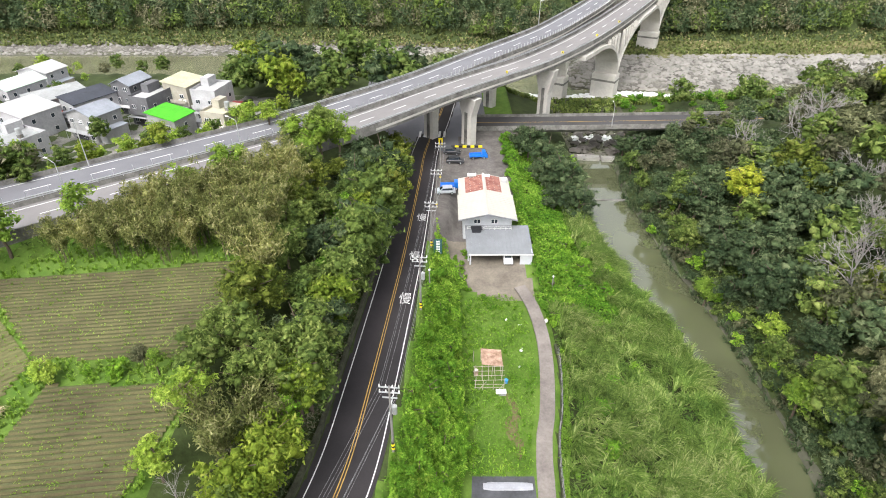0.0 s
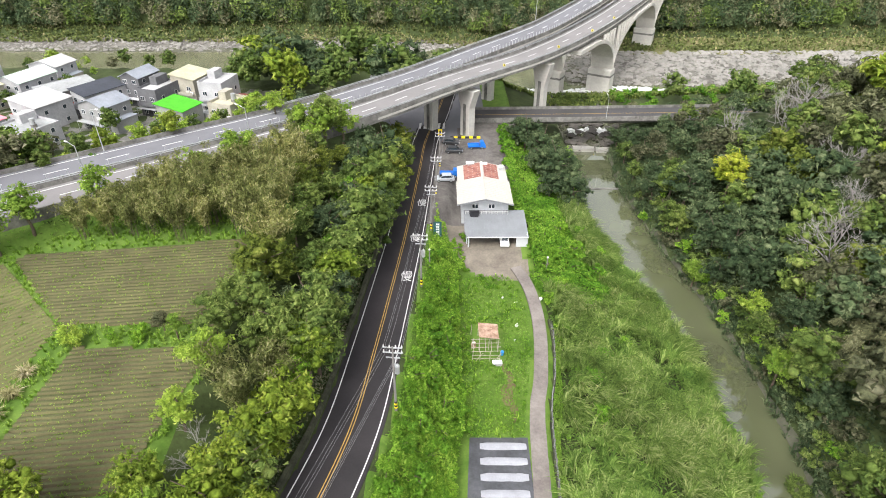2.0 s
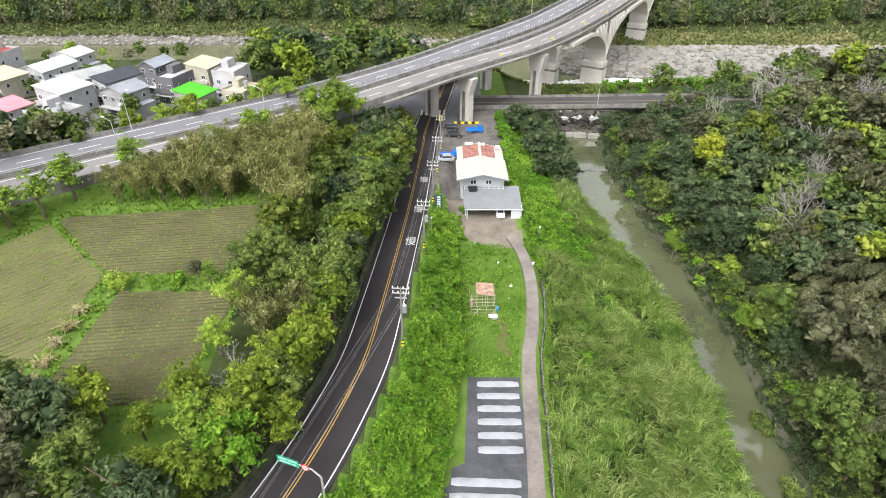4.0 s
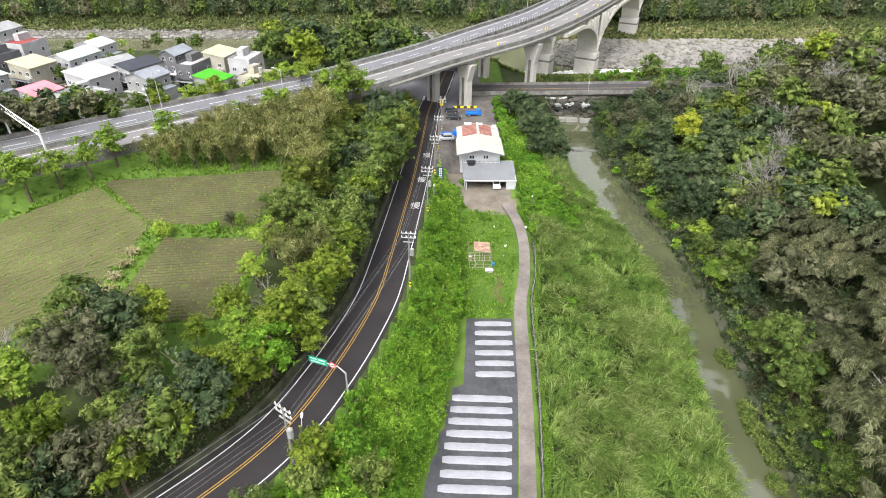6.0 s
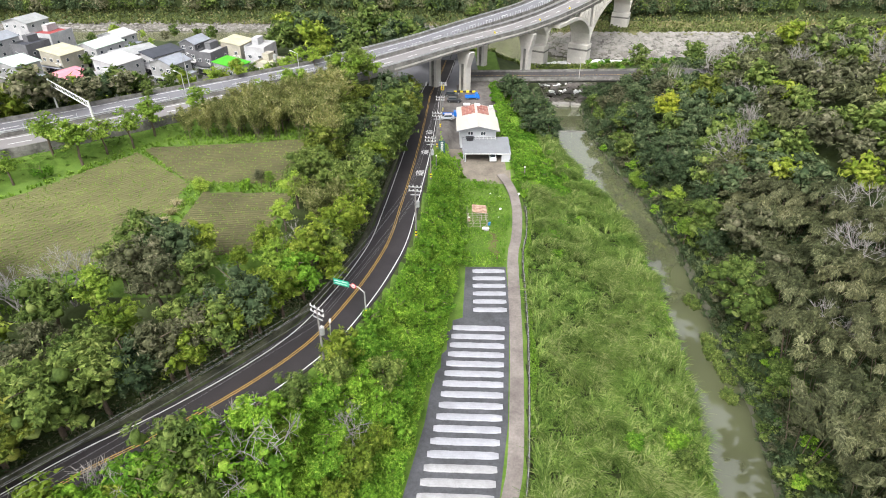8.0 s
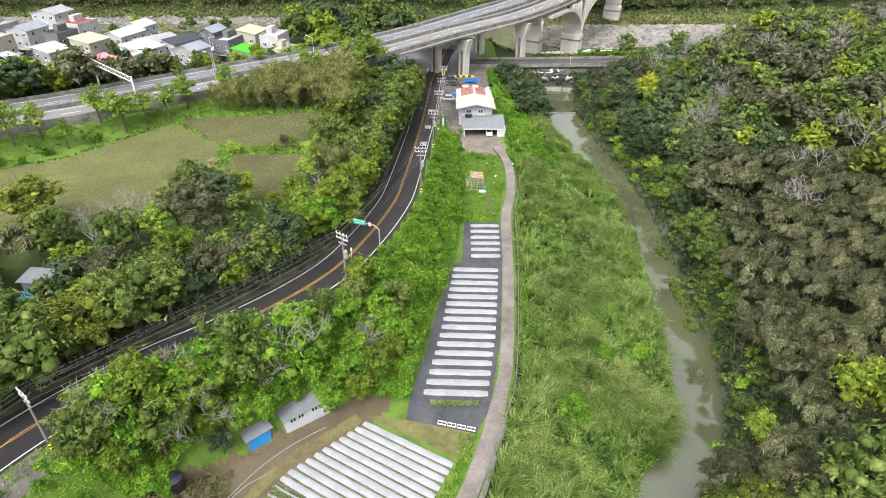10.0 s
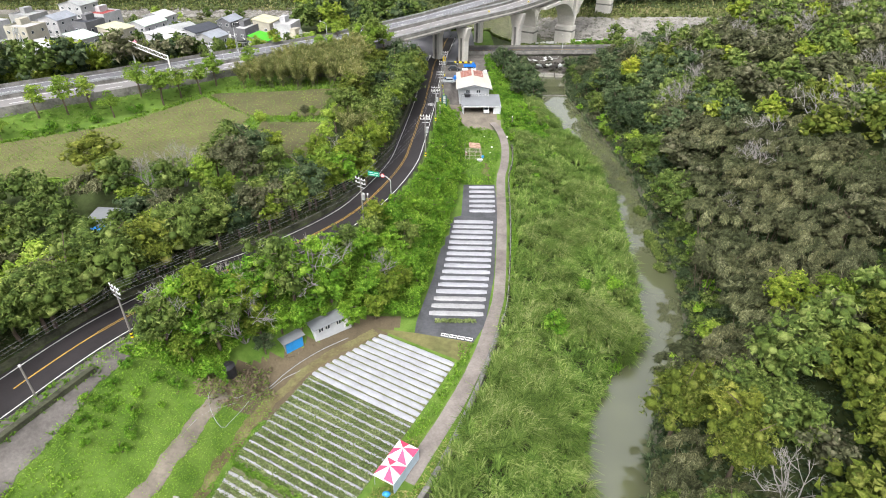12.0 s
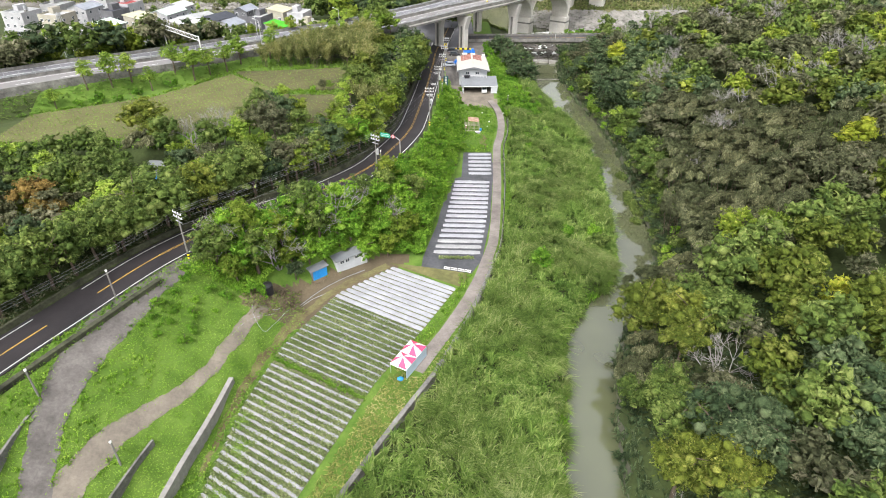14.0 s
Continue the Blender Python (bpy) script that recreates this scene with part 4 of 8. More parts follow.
hill_places = scatter(900, 26, 90, -82, 168, 4.3, near_hill_ok, taken, 60) + scatter(560, 40, 135, -78, 168, 5.0, hill_ok, taken, 40)
for x, y in hill_places:
    e = x - float(right_bank(y))
    s = random.uniform(0.9, 1.25)
    if bamboo_hill(x, y, e):
        s = s * (1.3 if e < 7 else 1)
        k = pick(("bamboo_low", 14), ("mid", 0.4), ("olive", 0.4), ("bare", 0.12))
        if k == "bamboo_low":
            turn = random.gauss(18, 26)
            if e < 42:
                plant(k, x, y, s, turn)
            else:
                heap(k, x, y, s, 0.5, turn)
            continue
    elif y > 116 and x < 98:
        k, s = pick(("dark", 2), ("olive", 2), ("mid", 1.5)), random.uniform(0.55, 0.8)
    elif y > 44:
        if e < 4 and y > 62:
            k, s = pick(("round_dark", 3), ("dark", 2), ("mid", 2)), random.uniform(0.7, 1.0)
        elif e < 3:
            k, s = pick(("bush", 3), ("mid", 0.6)), random.uniform(0.5, 1.0)
        elif e < 24:
            k, s = pick(("round", 1.6), ("round_dark", 4.5), ("dark", 3.2), ("mid", 1), ("olive", 0.8), ("lush", 0.4)), random.uniform(0.85, 1.3)
        else:
            k, s = pick(("mid", 3), ("round", 1.5), ("olive", 4), ("bamboo_low", 2), ("bare", 1.0), ("lush", 0.8)), random.uniform(1.05, 1.4)
    elif y > -24:
        if e < 3:
            k, s = pick(("mid", 3), ("bush", 2), ("olive", 1)), random.uniform(0.45, 0.7)
        else:
            k, s = pick(("round", 4), ("mid", 1.5), ("dark", 1), ("olive", 2), ("lush", 0.6), ("bare", 0.4)), random.uniform(1.0, 1.4)
    else:
        k, s = pick(("big", 7), ("round", 2.5), ("olive", 1.4), ("bamboo_low", 1.8), ("yellow", 0.4), ("bare", 0.3)), random.uniform(0.75, 1.1)
        s *= 0.6 if k == "bare" else 1
    if k in ("bare", "bush") or e < 6 or (y < -24 and e < 13):
        plant(k, x, y, s)
    else:
        heap(k, x, y, s, 0.55 if e < 16 else 0.36 if e < 40 else 0.22)
for x, y in scatter(190, 30, 56, -24, 118, 1.7, lambda x, y: 0.3 < x - right_bank(y) < 5.0, [], 60):
    heap(pick(("shrub", 6), ("bush", 1)), x, y, random.uniform(0.6, 1.1), 0.9)
rs0 = np.random.RandomState(77)
hx, hy = rs0.uniform(26, 95, 90000), rs0.uniform(-80, 165, 90000)
hk = (hx > right_bank(hy) + 0.3) & (hx < right_bank(hy) + 30) & (hx < 0.8 * (hy + 130) + 8)
hx, hy = hx[hk], hy[hk]
settle_heap("hillside_woods", "woods on the hillside")
# dark trees on the near bank below the bridge
for x, y, s in ((21.5, 137, 1.15), (25, 131, 1.2), (27, 121, 1.3), (23.5, 125, 1.0), (29.5, 113, 1.0), (24.5, 114, 0.8), (30.5, 125, 0.9), (20, 143, 0.8)):
    taken.append((x, y))
    plant("round_dark", x, y, s)


def left_ok(x, y):
    d = road_d(x, y)
    if d > -6.3 or in_poly(x, y, FIELD) or ((x + 59) / 4.5) ** 2 + ((y - 1.5) / 6.5) ** 2 < 1:
        return False
    h = hw_d(x, y)
    return h > 15.5 or (x > -20 and 15 < h)


run = run_at(ROAD, -60, -41)
while run < run_at(ROAD, -21, 9):
    q, _ = spot(ROAD, run, -5.6 - random.uniform(0, 1.0))
    taken.append((q.x, q.y))
    plant(pick(("dark", 1), ("mid", 6), ("lush", 2), ("olive", 1)), q.x, q.y, random.uniform(0.95, 1.25))
    run += 4.0
run = run_at(ROAD, -52, -24)
while run < run_at(ROAD, -37, -6):
    q, _ = spot(ROAD, run, -5.6)
    taken.append((q.x, q.y))
    plant("round", q.x, q.y, random.uniform(1.25, 1.4))
    run += 5.2
for i in range(11):
    y = 5 + 4.1 * i
    q = float(np.interp(y, ROAD[:, 1], ROAD[:, 0])) - 7.0 - 0.6 * (i % 2)
    taken.append((q, y))
    plant(("lush", "mid", "lush", "lush", "vine_tree")[i % 5], q + (0.9 if y > 14 else 0), y, (1.12 if y > 14 else 0.98) + 0.12 * math.sin(i * 1.9))
for i in range(15):
    y = 48 + 4.9 * i
    q = float(np.interp(y, ROAD[:, 1], ROAD[:, 0])) - 5.9 - 0.5 * (i % 2)
    if hw_d(q, y) > 12:
        taken.append((q, y))
        plant(("mid", "mid", "dark", "lush", "mid")[i % 5], q, y, (1.2 if y < 72 else 1.42) + 0.14 * math.sin(i * 2.3))
for i in range(10):
    y = 80 + 5.0 * i
    q = float(np.interp(y, ROAD[:, 1], ROAD[:, 0])) - 5.2 - 0.5 * (i % 2)
    taken.append((q, y))
    plant("round", q, y, (1.3 if y < 112 else 1.12) + 0.08 * math.sin(i * 2.1))
for k, x, y, s in (("lush", -27.0, 26.5, 0.8), ("lush", -20.6, 30, 0.95), ("bright", -26.2, 34.5, 0.7), ("bare", -23.5, 31, 0.62), ("bamboo", -21.8, 38.2, 0.8), ("bamboo", -18.6, 41.5, 0.75), ("lush", -18.3, 34.5, 0.9),
                   ("bright", -24.6, 22.8, 0.95), ("lush", -17.4, 25.6, 0.85), ("lush", -30, 22.2, 0.55), ("mid", -22, 46, 0.8), ("mid", -34, 20, 0.6)):
    taken.append((x, y))
    plant(k, x, y, s)
for x, y in scatter(120, -70, -8, -60, 112, 3.1, lambda x, y: -9.5 < road_d(x, y) < -5.6 and hw_d(x, y) > 15, taken, 150):
    south = y < 5
    plant(pick(("dark", 1.5), ("olive", 1.5), ("mid", 5), ("lush", 2)) if south else pick(("mid", 4), ("vine_tree", 1.5), ("dark", 1.5), ("lush", 1.5)), x, y, random.uniform(0.75, 1.05))
grove = scatter(70, -64, -22, 70, 100, 3.0, left_ok, taken, 80)
for x, y in grove + scatter(300, -108, -8, -78, 124, 3.9, left_ok, taken, 60):
    h = hw_d(x, y)
    if y > 60 and x > -62:
        k = pick(("bamboo", 10), ("mid", 1), ("lush", 0.8)) if x < -24 else pick(("round", 3), ("mid", 3), ("lush", 1))
        s = random.uniform(0.66, 0.9) * (0.9 if h < 30 else 1)
    elif h < (24 if x > -55 else 30):
        k, s = pick(("bush", 5), ("wispy", 1), ("bright", 0.5)), random.uniform(0.7, 1.1)
    elif x > -36 and y > 8:
        k = pick(("mid", 3), ("lush", 5), ("bright", 2.2), ("bamboo", 1.8), ("bare", 0.4)) if y < 44 else pick(("mid", 5), ("dark", 1), ("round", 1.5), ("lush", 2.2))
        s = random.uniform(0.8, 1.1) * (0.75 if k == "bamboo" else 1)
    elif y < 34 and x > -62:
        k = pick(("mid", 5), ("round", 2), ("dark", 1), ("olive", 1.2), ("lush", 3.0), ("bright", 0.5), ("bare", 0.3))
        s = random.uniform(0.85, 1.15)
    else:
        k = pick(("mid", 4), ("dark", 2), ("olive", 1), ("bright", 1.2), ("lush", 0.8), ("bamboo_low", 2))
        s = random.uniform(0.75, 1.05)
    if road_d(x, y) > -10:
        k, s = pick(("bush", 1), ("vine_tree", 2), ("mid", 3)), random.uniform(0.6, 0.85)
    if x > -50 and road_d(x, y) > -30 or k in ("bush", "bamboo", "bare", "wispy"):
        plant(k, x, y, s)
    else:
        heap(k, x, y, s, 0.5)
settle_heap("edge_woods", "woods beside the field")
plant("round", -66, 17, 1.35, sz=1.1)
plant("round", -62.5, 12.5, 0.8)
plant("rusty", -73, -13, 1.1)
plant("rusty", -69, -17, 0.9)
for x, y, s in ((-15, 103, 1.3), (-19, 109, 1.2), (-13.5, 110, 1.1), (-12, 117, 0.9), (-23, 104, 1.2), (-16, 97, 1.1), (-13, 92, 1.0), (-28, 104, 0.9), (-12, 98, 0.9), (-13, 84, 0.9)):
    plant(pick(("mid", 3), ("dark", 1), ("bright", 0.4)), x, y, s)


# trees between the road and the farm that hide the bend
def bend_ok(x, y):
    d = road_d(x, y)
    return 6.5 < d < 15 and -22 < y < 12


def shed_view(x, y):
    """Open ground before the sheds and the tank."""
    u = (x + 34) * 0.80 + (y + 21) * 0.60
    v = -(x + 34) * 0.60 + (y + 21) * 0.80
    return -2.5 < u < 21 and v < 2.6


for x, y in scatter(75, -48, -6, -24, 12, 2.4, lambda x, y: bend_ok(x, y) and not shed_view(x, y), taken, 160):
    close = road_d(x, y) < 10.5 and x < -20
    plant(pick(("vine_tree", 5), ("mid", 1.2), ("lush", 3), ("bare", 0.6)), x, y, random.uniform(1.0, 1.3) if close else random.uniform(0.65, 0.95))
run = run_at(ROAD, -45, -14)
while run < run_at(ROAD, -30, 0):
    q, _ = spot(ROAD, run, 6.6 + random.uniform(0, 1.2))
    plant(pick(("vine_tree", 4), ("lush", 2), ("mid", 2)), q.x, q.y, random.uniform(1.15, 1.4))
    run += 3.2
for x, y, s in ((-9.5, 4.5, 0.8), (-29.5, -15.5, 0.5)):
    plant("vine_tree" if s > 0.7 else "dark", x, y, s)
# slender trees along both sides of the highway
for x, y in scatter(40, -108, -18, 34, 130, 4.6, lambda x, y: 11.8 < hw_d(x, y) < 16, taken, 200):
    plant(pick(("wispy", 5), ("bright", 1)), x, y, random.uniform(0.95, 1.35))


# trees round the village and along the river
def village_ok(x, y):
    return hw_d(x, y) < -15 and not any(abs(x - a) < 7.5 and abs(y - b) < 7.5 for a, b in HOUSE_SPOTS)


for x, y, s in ((-96, 118, 1.2), (-92, 121, 1.0), (-67, 131, 1.15), (-49, 140, 1.1), (-46, 137, 0.8), (-78, 99, 1.25), (-75, 102, 0.9), (-36, 117, 1.0)):
    plant(pick(("wispy", 2), ("bright", 1)), x, y, s)
HOUSE_SPOTS = [(-119, 163), (-103, 142), (-104, 155), (-93, 152), (-86, 141), (-84, 158), (-76, 149), (-65, 137), (-69, 158), (-60, 152), (-55, 142), (-99, 128),
               (-112, 130), (-172, 149), (-155, 144), (-152, 160), (-140, 172), (-157, 186), (-126, 152), (-133, 140), (-138, 156), (-120, 178), (-168, 168), (-142, 128)]
for x, y in scatter(75, -180, -28, 60, 205, 5.5, village_ok, taken, 60):
    near_hw = hw_d(x, y) > -34
    heap(pick(("mid", 4), ("dark", 2), ("bright", 2.5), ("olive", 1), ("wispy", 1)), x, y, random.uniform(0.6, 0.95) * (0.85 if near_hw and x > -110 else 1), 0.24)
for x, y in scatter(46, -165, -50, 30, 150, 5.0, lambda x, y: -36 < hw_d(x, y) < -15.5 and not any(abs(x - a) < 7 and abs(y - b) < 7 for a, b in HOUSE_SPOTS), taken, 120):
    heap(pick(("lush", 3), ("bright", 2), ("mid", 3), ("dark", 1), ("olive", 1)), x, y, random.uniform(0.8, 1.25) * (0.8 if x > -85 else 1), 0.22)
for x, y in scatter(42, -60, 6, 160, 212, 4.6, lambda x, y: hw_d(x, y) < -14 and ground(x, y) > -6, taken, 80):
    heap(pick(("mid", 4), ("dark", 3), ("lush", 1.5)), x, y, random.uniform(1.2, 1.7), 0.24)
for x, y in scatter(60, 30, 130, 172, 208, 4.6, lambda x, y: hw_d(x, y) > 15 and ground(x, y) > -7.2, taken, 80):
    heap(pick(("bush", 6), ("mid", 1)), x, y, random.uniform(0.9, 1.3), 0.5)
for x, y in scatter(95, -170, -72, -20, 115, 3.9, lambda x, y: -27 < hw_d(x, y) < -9.5 and not any(abs(x - a) < 6 and abs(y - b) < 6 for a, b in HOUSE_SPOTS), taken, 120):
    heap(pick(("dark", 3), ("mid", 3), ("olive", 2), ("bright", 1.2), ("lush", 2)), x, y, random.uniform(1.05, 1.5) * (0.75 if x > -82 else 1), 0.22)
for x, y in scatter(30, -75, -28, 85, 125, 3.6, lambda x, y: -16 < hw_d(x, y) < -9.5, taken, 120):
    heap(pick(("bright", 3), ("lush", 2), ("mid", 2), ("bush", 3)), x, y, random.uniform(0.45, 0.8), 0.6)
settle_heap("riverside_trees", "trees along the village and river")


def far_woods():
    """The wooded hillside beyond the big river, too far to count."""
    rs = np.random.RandomState(8)
    P, N = [], []
    for _ in range(1500):
        x = rs.uniform(-270, 330)
        y = 281 + 44 * rs.rand() ** 1.4
        r = rs.uniform(2.4, 4.8)
        n = 170 if y < 306 else 60
        w = rs.randn(n, 3)
        w /= np.linalg.norm(w, axis=1)[:, None]
        w[:, 2] = np.abs(w[:, 2]) * 1.0
        c = np.array([x, y, ground(x, y) + r * 0.75])
        P.append(c + w * r * (0.75 + 0.35 * rs.rand(n, 1)) * np.array([1, 1, 2.0]))
        N.append(w + rs.randn(n, 3) * 0.5)
    pts, nr = np.vstack(P), np.vstack(N)
    third = rs.rand(len(P)) * 1.0
    key = np.concatenate([np.full(len(p), k) for p, k in zip(P, third)])
    for lo, hi, mat, label in ((0, 0.5, "leaf_dark", "dark green woods on the far hillside"), (0.5, 0.74, "leaf_mid", "mid-green woods on the far hillside"),
                               (0.74, 0.97, "leaf_olive", "dull grey-green woods on the far hillside"), (0.97, 1.01, "leaf_bright", "light green trees among the far woods")):
        m = (key >= lo) & (key < hi)
        tagged(new("far_woods", quad_cloud("far_woods", pts[m], nr[m], 0.85, M[mat], rs, 1.5)), label, "woods", kind="stuff")


far_woods()


def side_woods():
    """Woods on the ridge beyond the nearer hillside."""
    rs = np.random.RandomState(9)
    P, N = [], []
    for _ in range(420):
        x, y = rs.uniform(80, 330), rs.uniform(-40, 205)
        if x < 0.8 * (y + 130) and x < 130:
            continue
        if x < 140 and y < 165 and hill_ok(x, y):
            continue
        r = rs.uniform(3.0, 5.5)
        n = 170
        w = rs.randn(n, 3)
        w /= np.linalg.norm(w, axis=1)[:, None]
        w[:, 2] = np.abs(w[:, 2])
        P.append(np.array([x, y, ground(x, y) + r]) + w * r * (0.75 + 0.35 * rs.rand(n, 1)) * np.array([1, 1, 1.2]))
        N.append(w + rs.randn(n, 3) * 0.5)
    pts, nr = np.vstack(P), np.vstack(N)
    half = len(pts) // 2
    for sl, mat in ((slice(0, half), "leaf_dark"), (slice(half, None), "leaf_olive")):
        tagged(new("ridge_woods", quad_cloud("ridge_woods", pts[sl], nr[sl], 1.0, M[mat], rs, 1.4)), "mixed green woods on the ridge", "woods", kind="stuff")


side_woods()


# ---- ground cover ----
def blades(name, label, category, places, mat, rs, per, length, width, spread, comb=None):
    """Arching blades in tufts, two pieces to a blade; combed ones lean much the same way."""
    n = len(places) * per
    c = np.repeat(np.array(places), per, axis=0)
    a = rs.rand(n) * 6.283
    if comb is not None:
        a = comb + 1.1 * np.sin(c[:, 0] * 0.21 + 1.3 * np.sin(c[:, 1] * 0.13)) + np.repeat(rs.randn(len(places)) * 0.7, per) + rs.randn(n) * 0.65
    lean = spread * (0.35 + 0.9 * rs.rand(n))
    L = length * (0.6 + 0.6 * rs.rand(n))
    o = np.stack([np.cos(a), np.sin(a), np.zeros(n)], 1)
    s = np.stack([-np.sin(a), np.cos(a), np.zeros(n)], 1) * (width * (0.7 + 0.6 * rs.rand(n)))[:, None]
    p0 = c + o * 0.15 + np.array([0, 0, -0.1])
    p1 = c + o * (lean * L * 0.45)[:, None] + np.stack([np.zeros(n), np.zeros(n), L * 0.72], 1)
    p2 = c + o * (lean * L * 1.1)[:, None] + np.stack([np.zeros(n), np.zeros(n), L * (0.85 - 0.25 * lean)], 1)
    v = np.stack([p0 - s * 0.4, p0 + s * 0.4, p1 + s, p1 - s, p2], 1).reshape(-1, 3)
    k = np.arange(n) * 5
    loops = np.stack([k, k + 1, k + 2, k + 3, k + 3, k + 2, k + 4], 1).ravel()
    starts = np.stack([np.arange(n) * 7, np.arange(n) * 7 + 4], 1).ravel()
    me = bpy.data.meshes.new(name)
    me.vertices.add(len(v))
    me.vertices.foreach_set("co", v.ravel().astype(np.float32))
    me.loops.add(len(loops))
    me.loops.foreach_set("vertex_index", loops.astype(np.int32))
    me.polygons.add(2 * n)
    me.polygons.foreach_set("loop_start", starts.astype(np.int32))
    me.materials.append(M[mat])
    me.update(calc_edges=True)
    return tagged(new(name, me), label, category, kind="stuff")


def ground_many(x, y):
    i = np.clip(np.searchsorted(GX, x) - 1, 0, len(GX) - 2)
    j = np.clip(np.searchsorted(GY, y) - 1, 0, len(GY) - 2)
    u, v = (x - GX[i]) / (GX[i + 1] - GX[i]), (y - GY[j]) / (GY[j + 1] - GY[j])
    return (gzz[j, i] * (1 - u) + gzz[j, i + 1] * u) * (1 - v) + (gzz[j + 1, i] * (1 - u) + gzz[j + 1, i + 1] * u) * v


def lumps(x, y):
    """Soft mounds in a carpet of plants, 0 to 1."""
    return np.clip(0.5 + 0.3 * np.sin(x * 0.9 + 1.7 * np.sin(y * 0.5)) + 0.3 * np.sin(y * 1.1 + 1.3 * np.sin(x * 0.7)) + 0.15 * np.sin(2.3 * x + 1.9 * y), 0, 1.2)


def carpet(name, label, category, x, y, lift, size, mat, rs, stretch=1.3):
    z = ground_many(x, y) + lift * lumps(x, y) + rs.rand(len(x)) * 0.25
    nr = np.stack([rs.randn(len(x)) * 0.45, rs.randn(len(x)) * 0.45, np.ones(len(x))], 1)
    return tagged(new(name, quad_cloud(name, np.stack([x, y, z], 1), nr, size, M[mat], rs, stretch)), label, category, kind="stuff")


def reeds():
    rs = np.random.RandomState(21)
    n = 4200
    y = rs.uniform(-74, 118, n)
    t = rs.rand(n)
    xw, xl = wall_x(y) + 0.9, left_bank(y) + 0.3
    x = xw + (xl - xw) * t
    keep = ~((y > 78) & (t < 0.5)) & (rs.rand(n) < 0.45 + 0.02 * (xl - xw))
    x, y = x[keep], y[keep]
    hump = lumps(x * 0.8 + 0.6 * np.sin(y * 0.33), y * 0.8)
    p = np.stack([x, y, ground_many(x, y) + 1.1 * hump], 1)
    patch = np.sin(x * 0.31 + 2 * np.sin(y * 0.11)) + np.sin(y * 0.23 + x * 0.1) + rs.randn(len(x)) * 0.7
    pale, fresh = patch > 0.1, patch <= -0.9
    blades("reeds", "tall pale silvergrass in feathery tufts covering the stream bank", "reeds", p[pale], "leaf_reed", rs, 36, 2.6, 0.06, 1.0, 0.4)
    blades("reeds", "mid-green reeds between the silvergrass tufts", "reeds", p[~pale & ~fresh], "leaf_reed_green", rs, 32, 2.3, 0.07, 0.95, 0.4)
    blades("undergrowth", "lower fresh green grass between the reed tufts", "grass", p[fresh], "leaf_reed_green", rs, 36, 1.5, 0.08, 1.0)
    n = 26000
    y = rs.uniform(-74, 118, n)
    x = wall_x(y) + 0.6 + (left_bank(y) - wall_x(y)) * rs.rand(n)
    carpet("reed_floor", "dense green growth at the foot of the reeds", "grass", x, y, 0.7, 0.34, "leaf_reed_green", rs, 2.4)
    n = 9000
    y = rs.uniform(6, 66, n)
    x = wall_x(y) + 0.25 + (1.0 + 0.4 * np.sin(y * 0.4)) * rs.rand(n)
    hedge = np.stack([x, y, np.full(n, -1.3) + 0.75 * rs.rand(n)], 1)
    tagged(new("hedge", quad_cloud("hedge", hedge, rs.randn(n, 3) * 0.5 + np.array([0, 0, 1]), 0.17, M["leaf_grass"], rs, 1.4)), "low bright green hedge along the path wall", "hedge", kind="stuff")
    for bx, by in scatter(34, -10, 42, -70, 112, 5.0, lambda x, y: wall_x(y) + 1.5 < x < left_bank(y) - 1.5, [], 60):
        plant(pick(("bush", 6), ("vine_tree", 1)), bx, by, random.uniform(0.4, 0.8))
    # dark green waterside edge
    n = 1500
    y = rs.uniform(-74, 150, n)
    side = rs.rand(n) < 0.5
    x = np.where(side, left_bank(y) + rs.uniform(-1.2, 0.6, n), right_bank(y) + rs.uniform(-0.8, 2.5, n))
    z = np.maximum(ground_many(x, y), -6.3)
    for q, mat in ((side, "leaf_vine"), (~side, "leaf_dark")):
        blades("bank_grass", "lush green grass hanging over the water's edge", "grass", np.stack([x, y, z], 1)[q], mat, rs, 8, 1.3, 0.09, 0.9)
    # grass islets in the stream
    P = []
    for cx, cy, r in ((46.6, 41.3, 1.4), (45.6, 30, 1.3), (45.2, 26.5, 1.6), (45.8, 22.5, 1.7), (44, 17.5, 1.1)):
        m = 60
        a, q = rs.rand(m) * 6.283, r * np.sqrt(rs.rand(m))
        P.append(np.stack([cx + q * np.cos(a), cy + q * np.sin(a) * 1.6, np.full(m, -6.2)], 1))
    blades("islet_grass", "green grass islets in the shallow stream", "grass", np.vstack(P), "leaf_mid", rs, 8, 1.0, 0.08, 0.8)


reeds()


def far_bank_grass():
    rs = np.random.RandomState(33)
    n = 8000
    x = rs.uniform(-260, 300, n)
    y = np.where(x < 45, 270 + 14 * rs.rand(n), 257 + 26 * rs.rand(n))
    blades("far_bank_grass", "yellow-green grass and reeds on the far river bank", "grass", np.stack([x, y, ground_many(x, y)], 1), "leaf_far_grass", rs, 2, 1.3, 0.4, 0.9)
    n = 4500
    x = rs.uniform(-60, 170, n)
    y = 188 + 14 * rs.rand(n)
    blades("river_bank_grass", "green plants on the near bank of the river", "grass", np.stack([x, y, np.maximum(ground_many(x, y), -7.6)], 1), "leaf_mid", rs, 3, 1.6, 0.25, 0.8)


far_bank_grass()


carpet("hill_undergrowth", "dark undergrowth between the trees on the hillside", "undergrowth", hx, hy, 1.2, 0.5, "leaf_dark", np.random.RandomState(78))


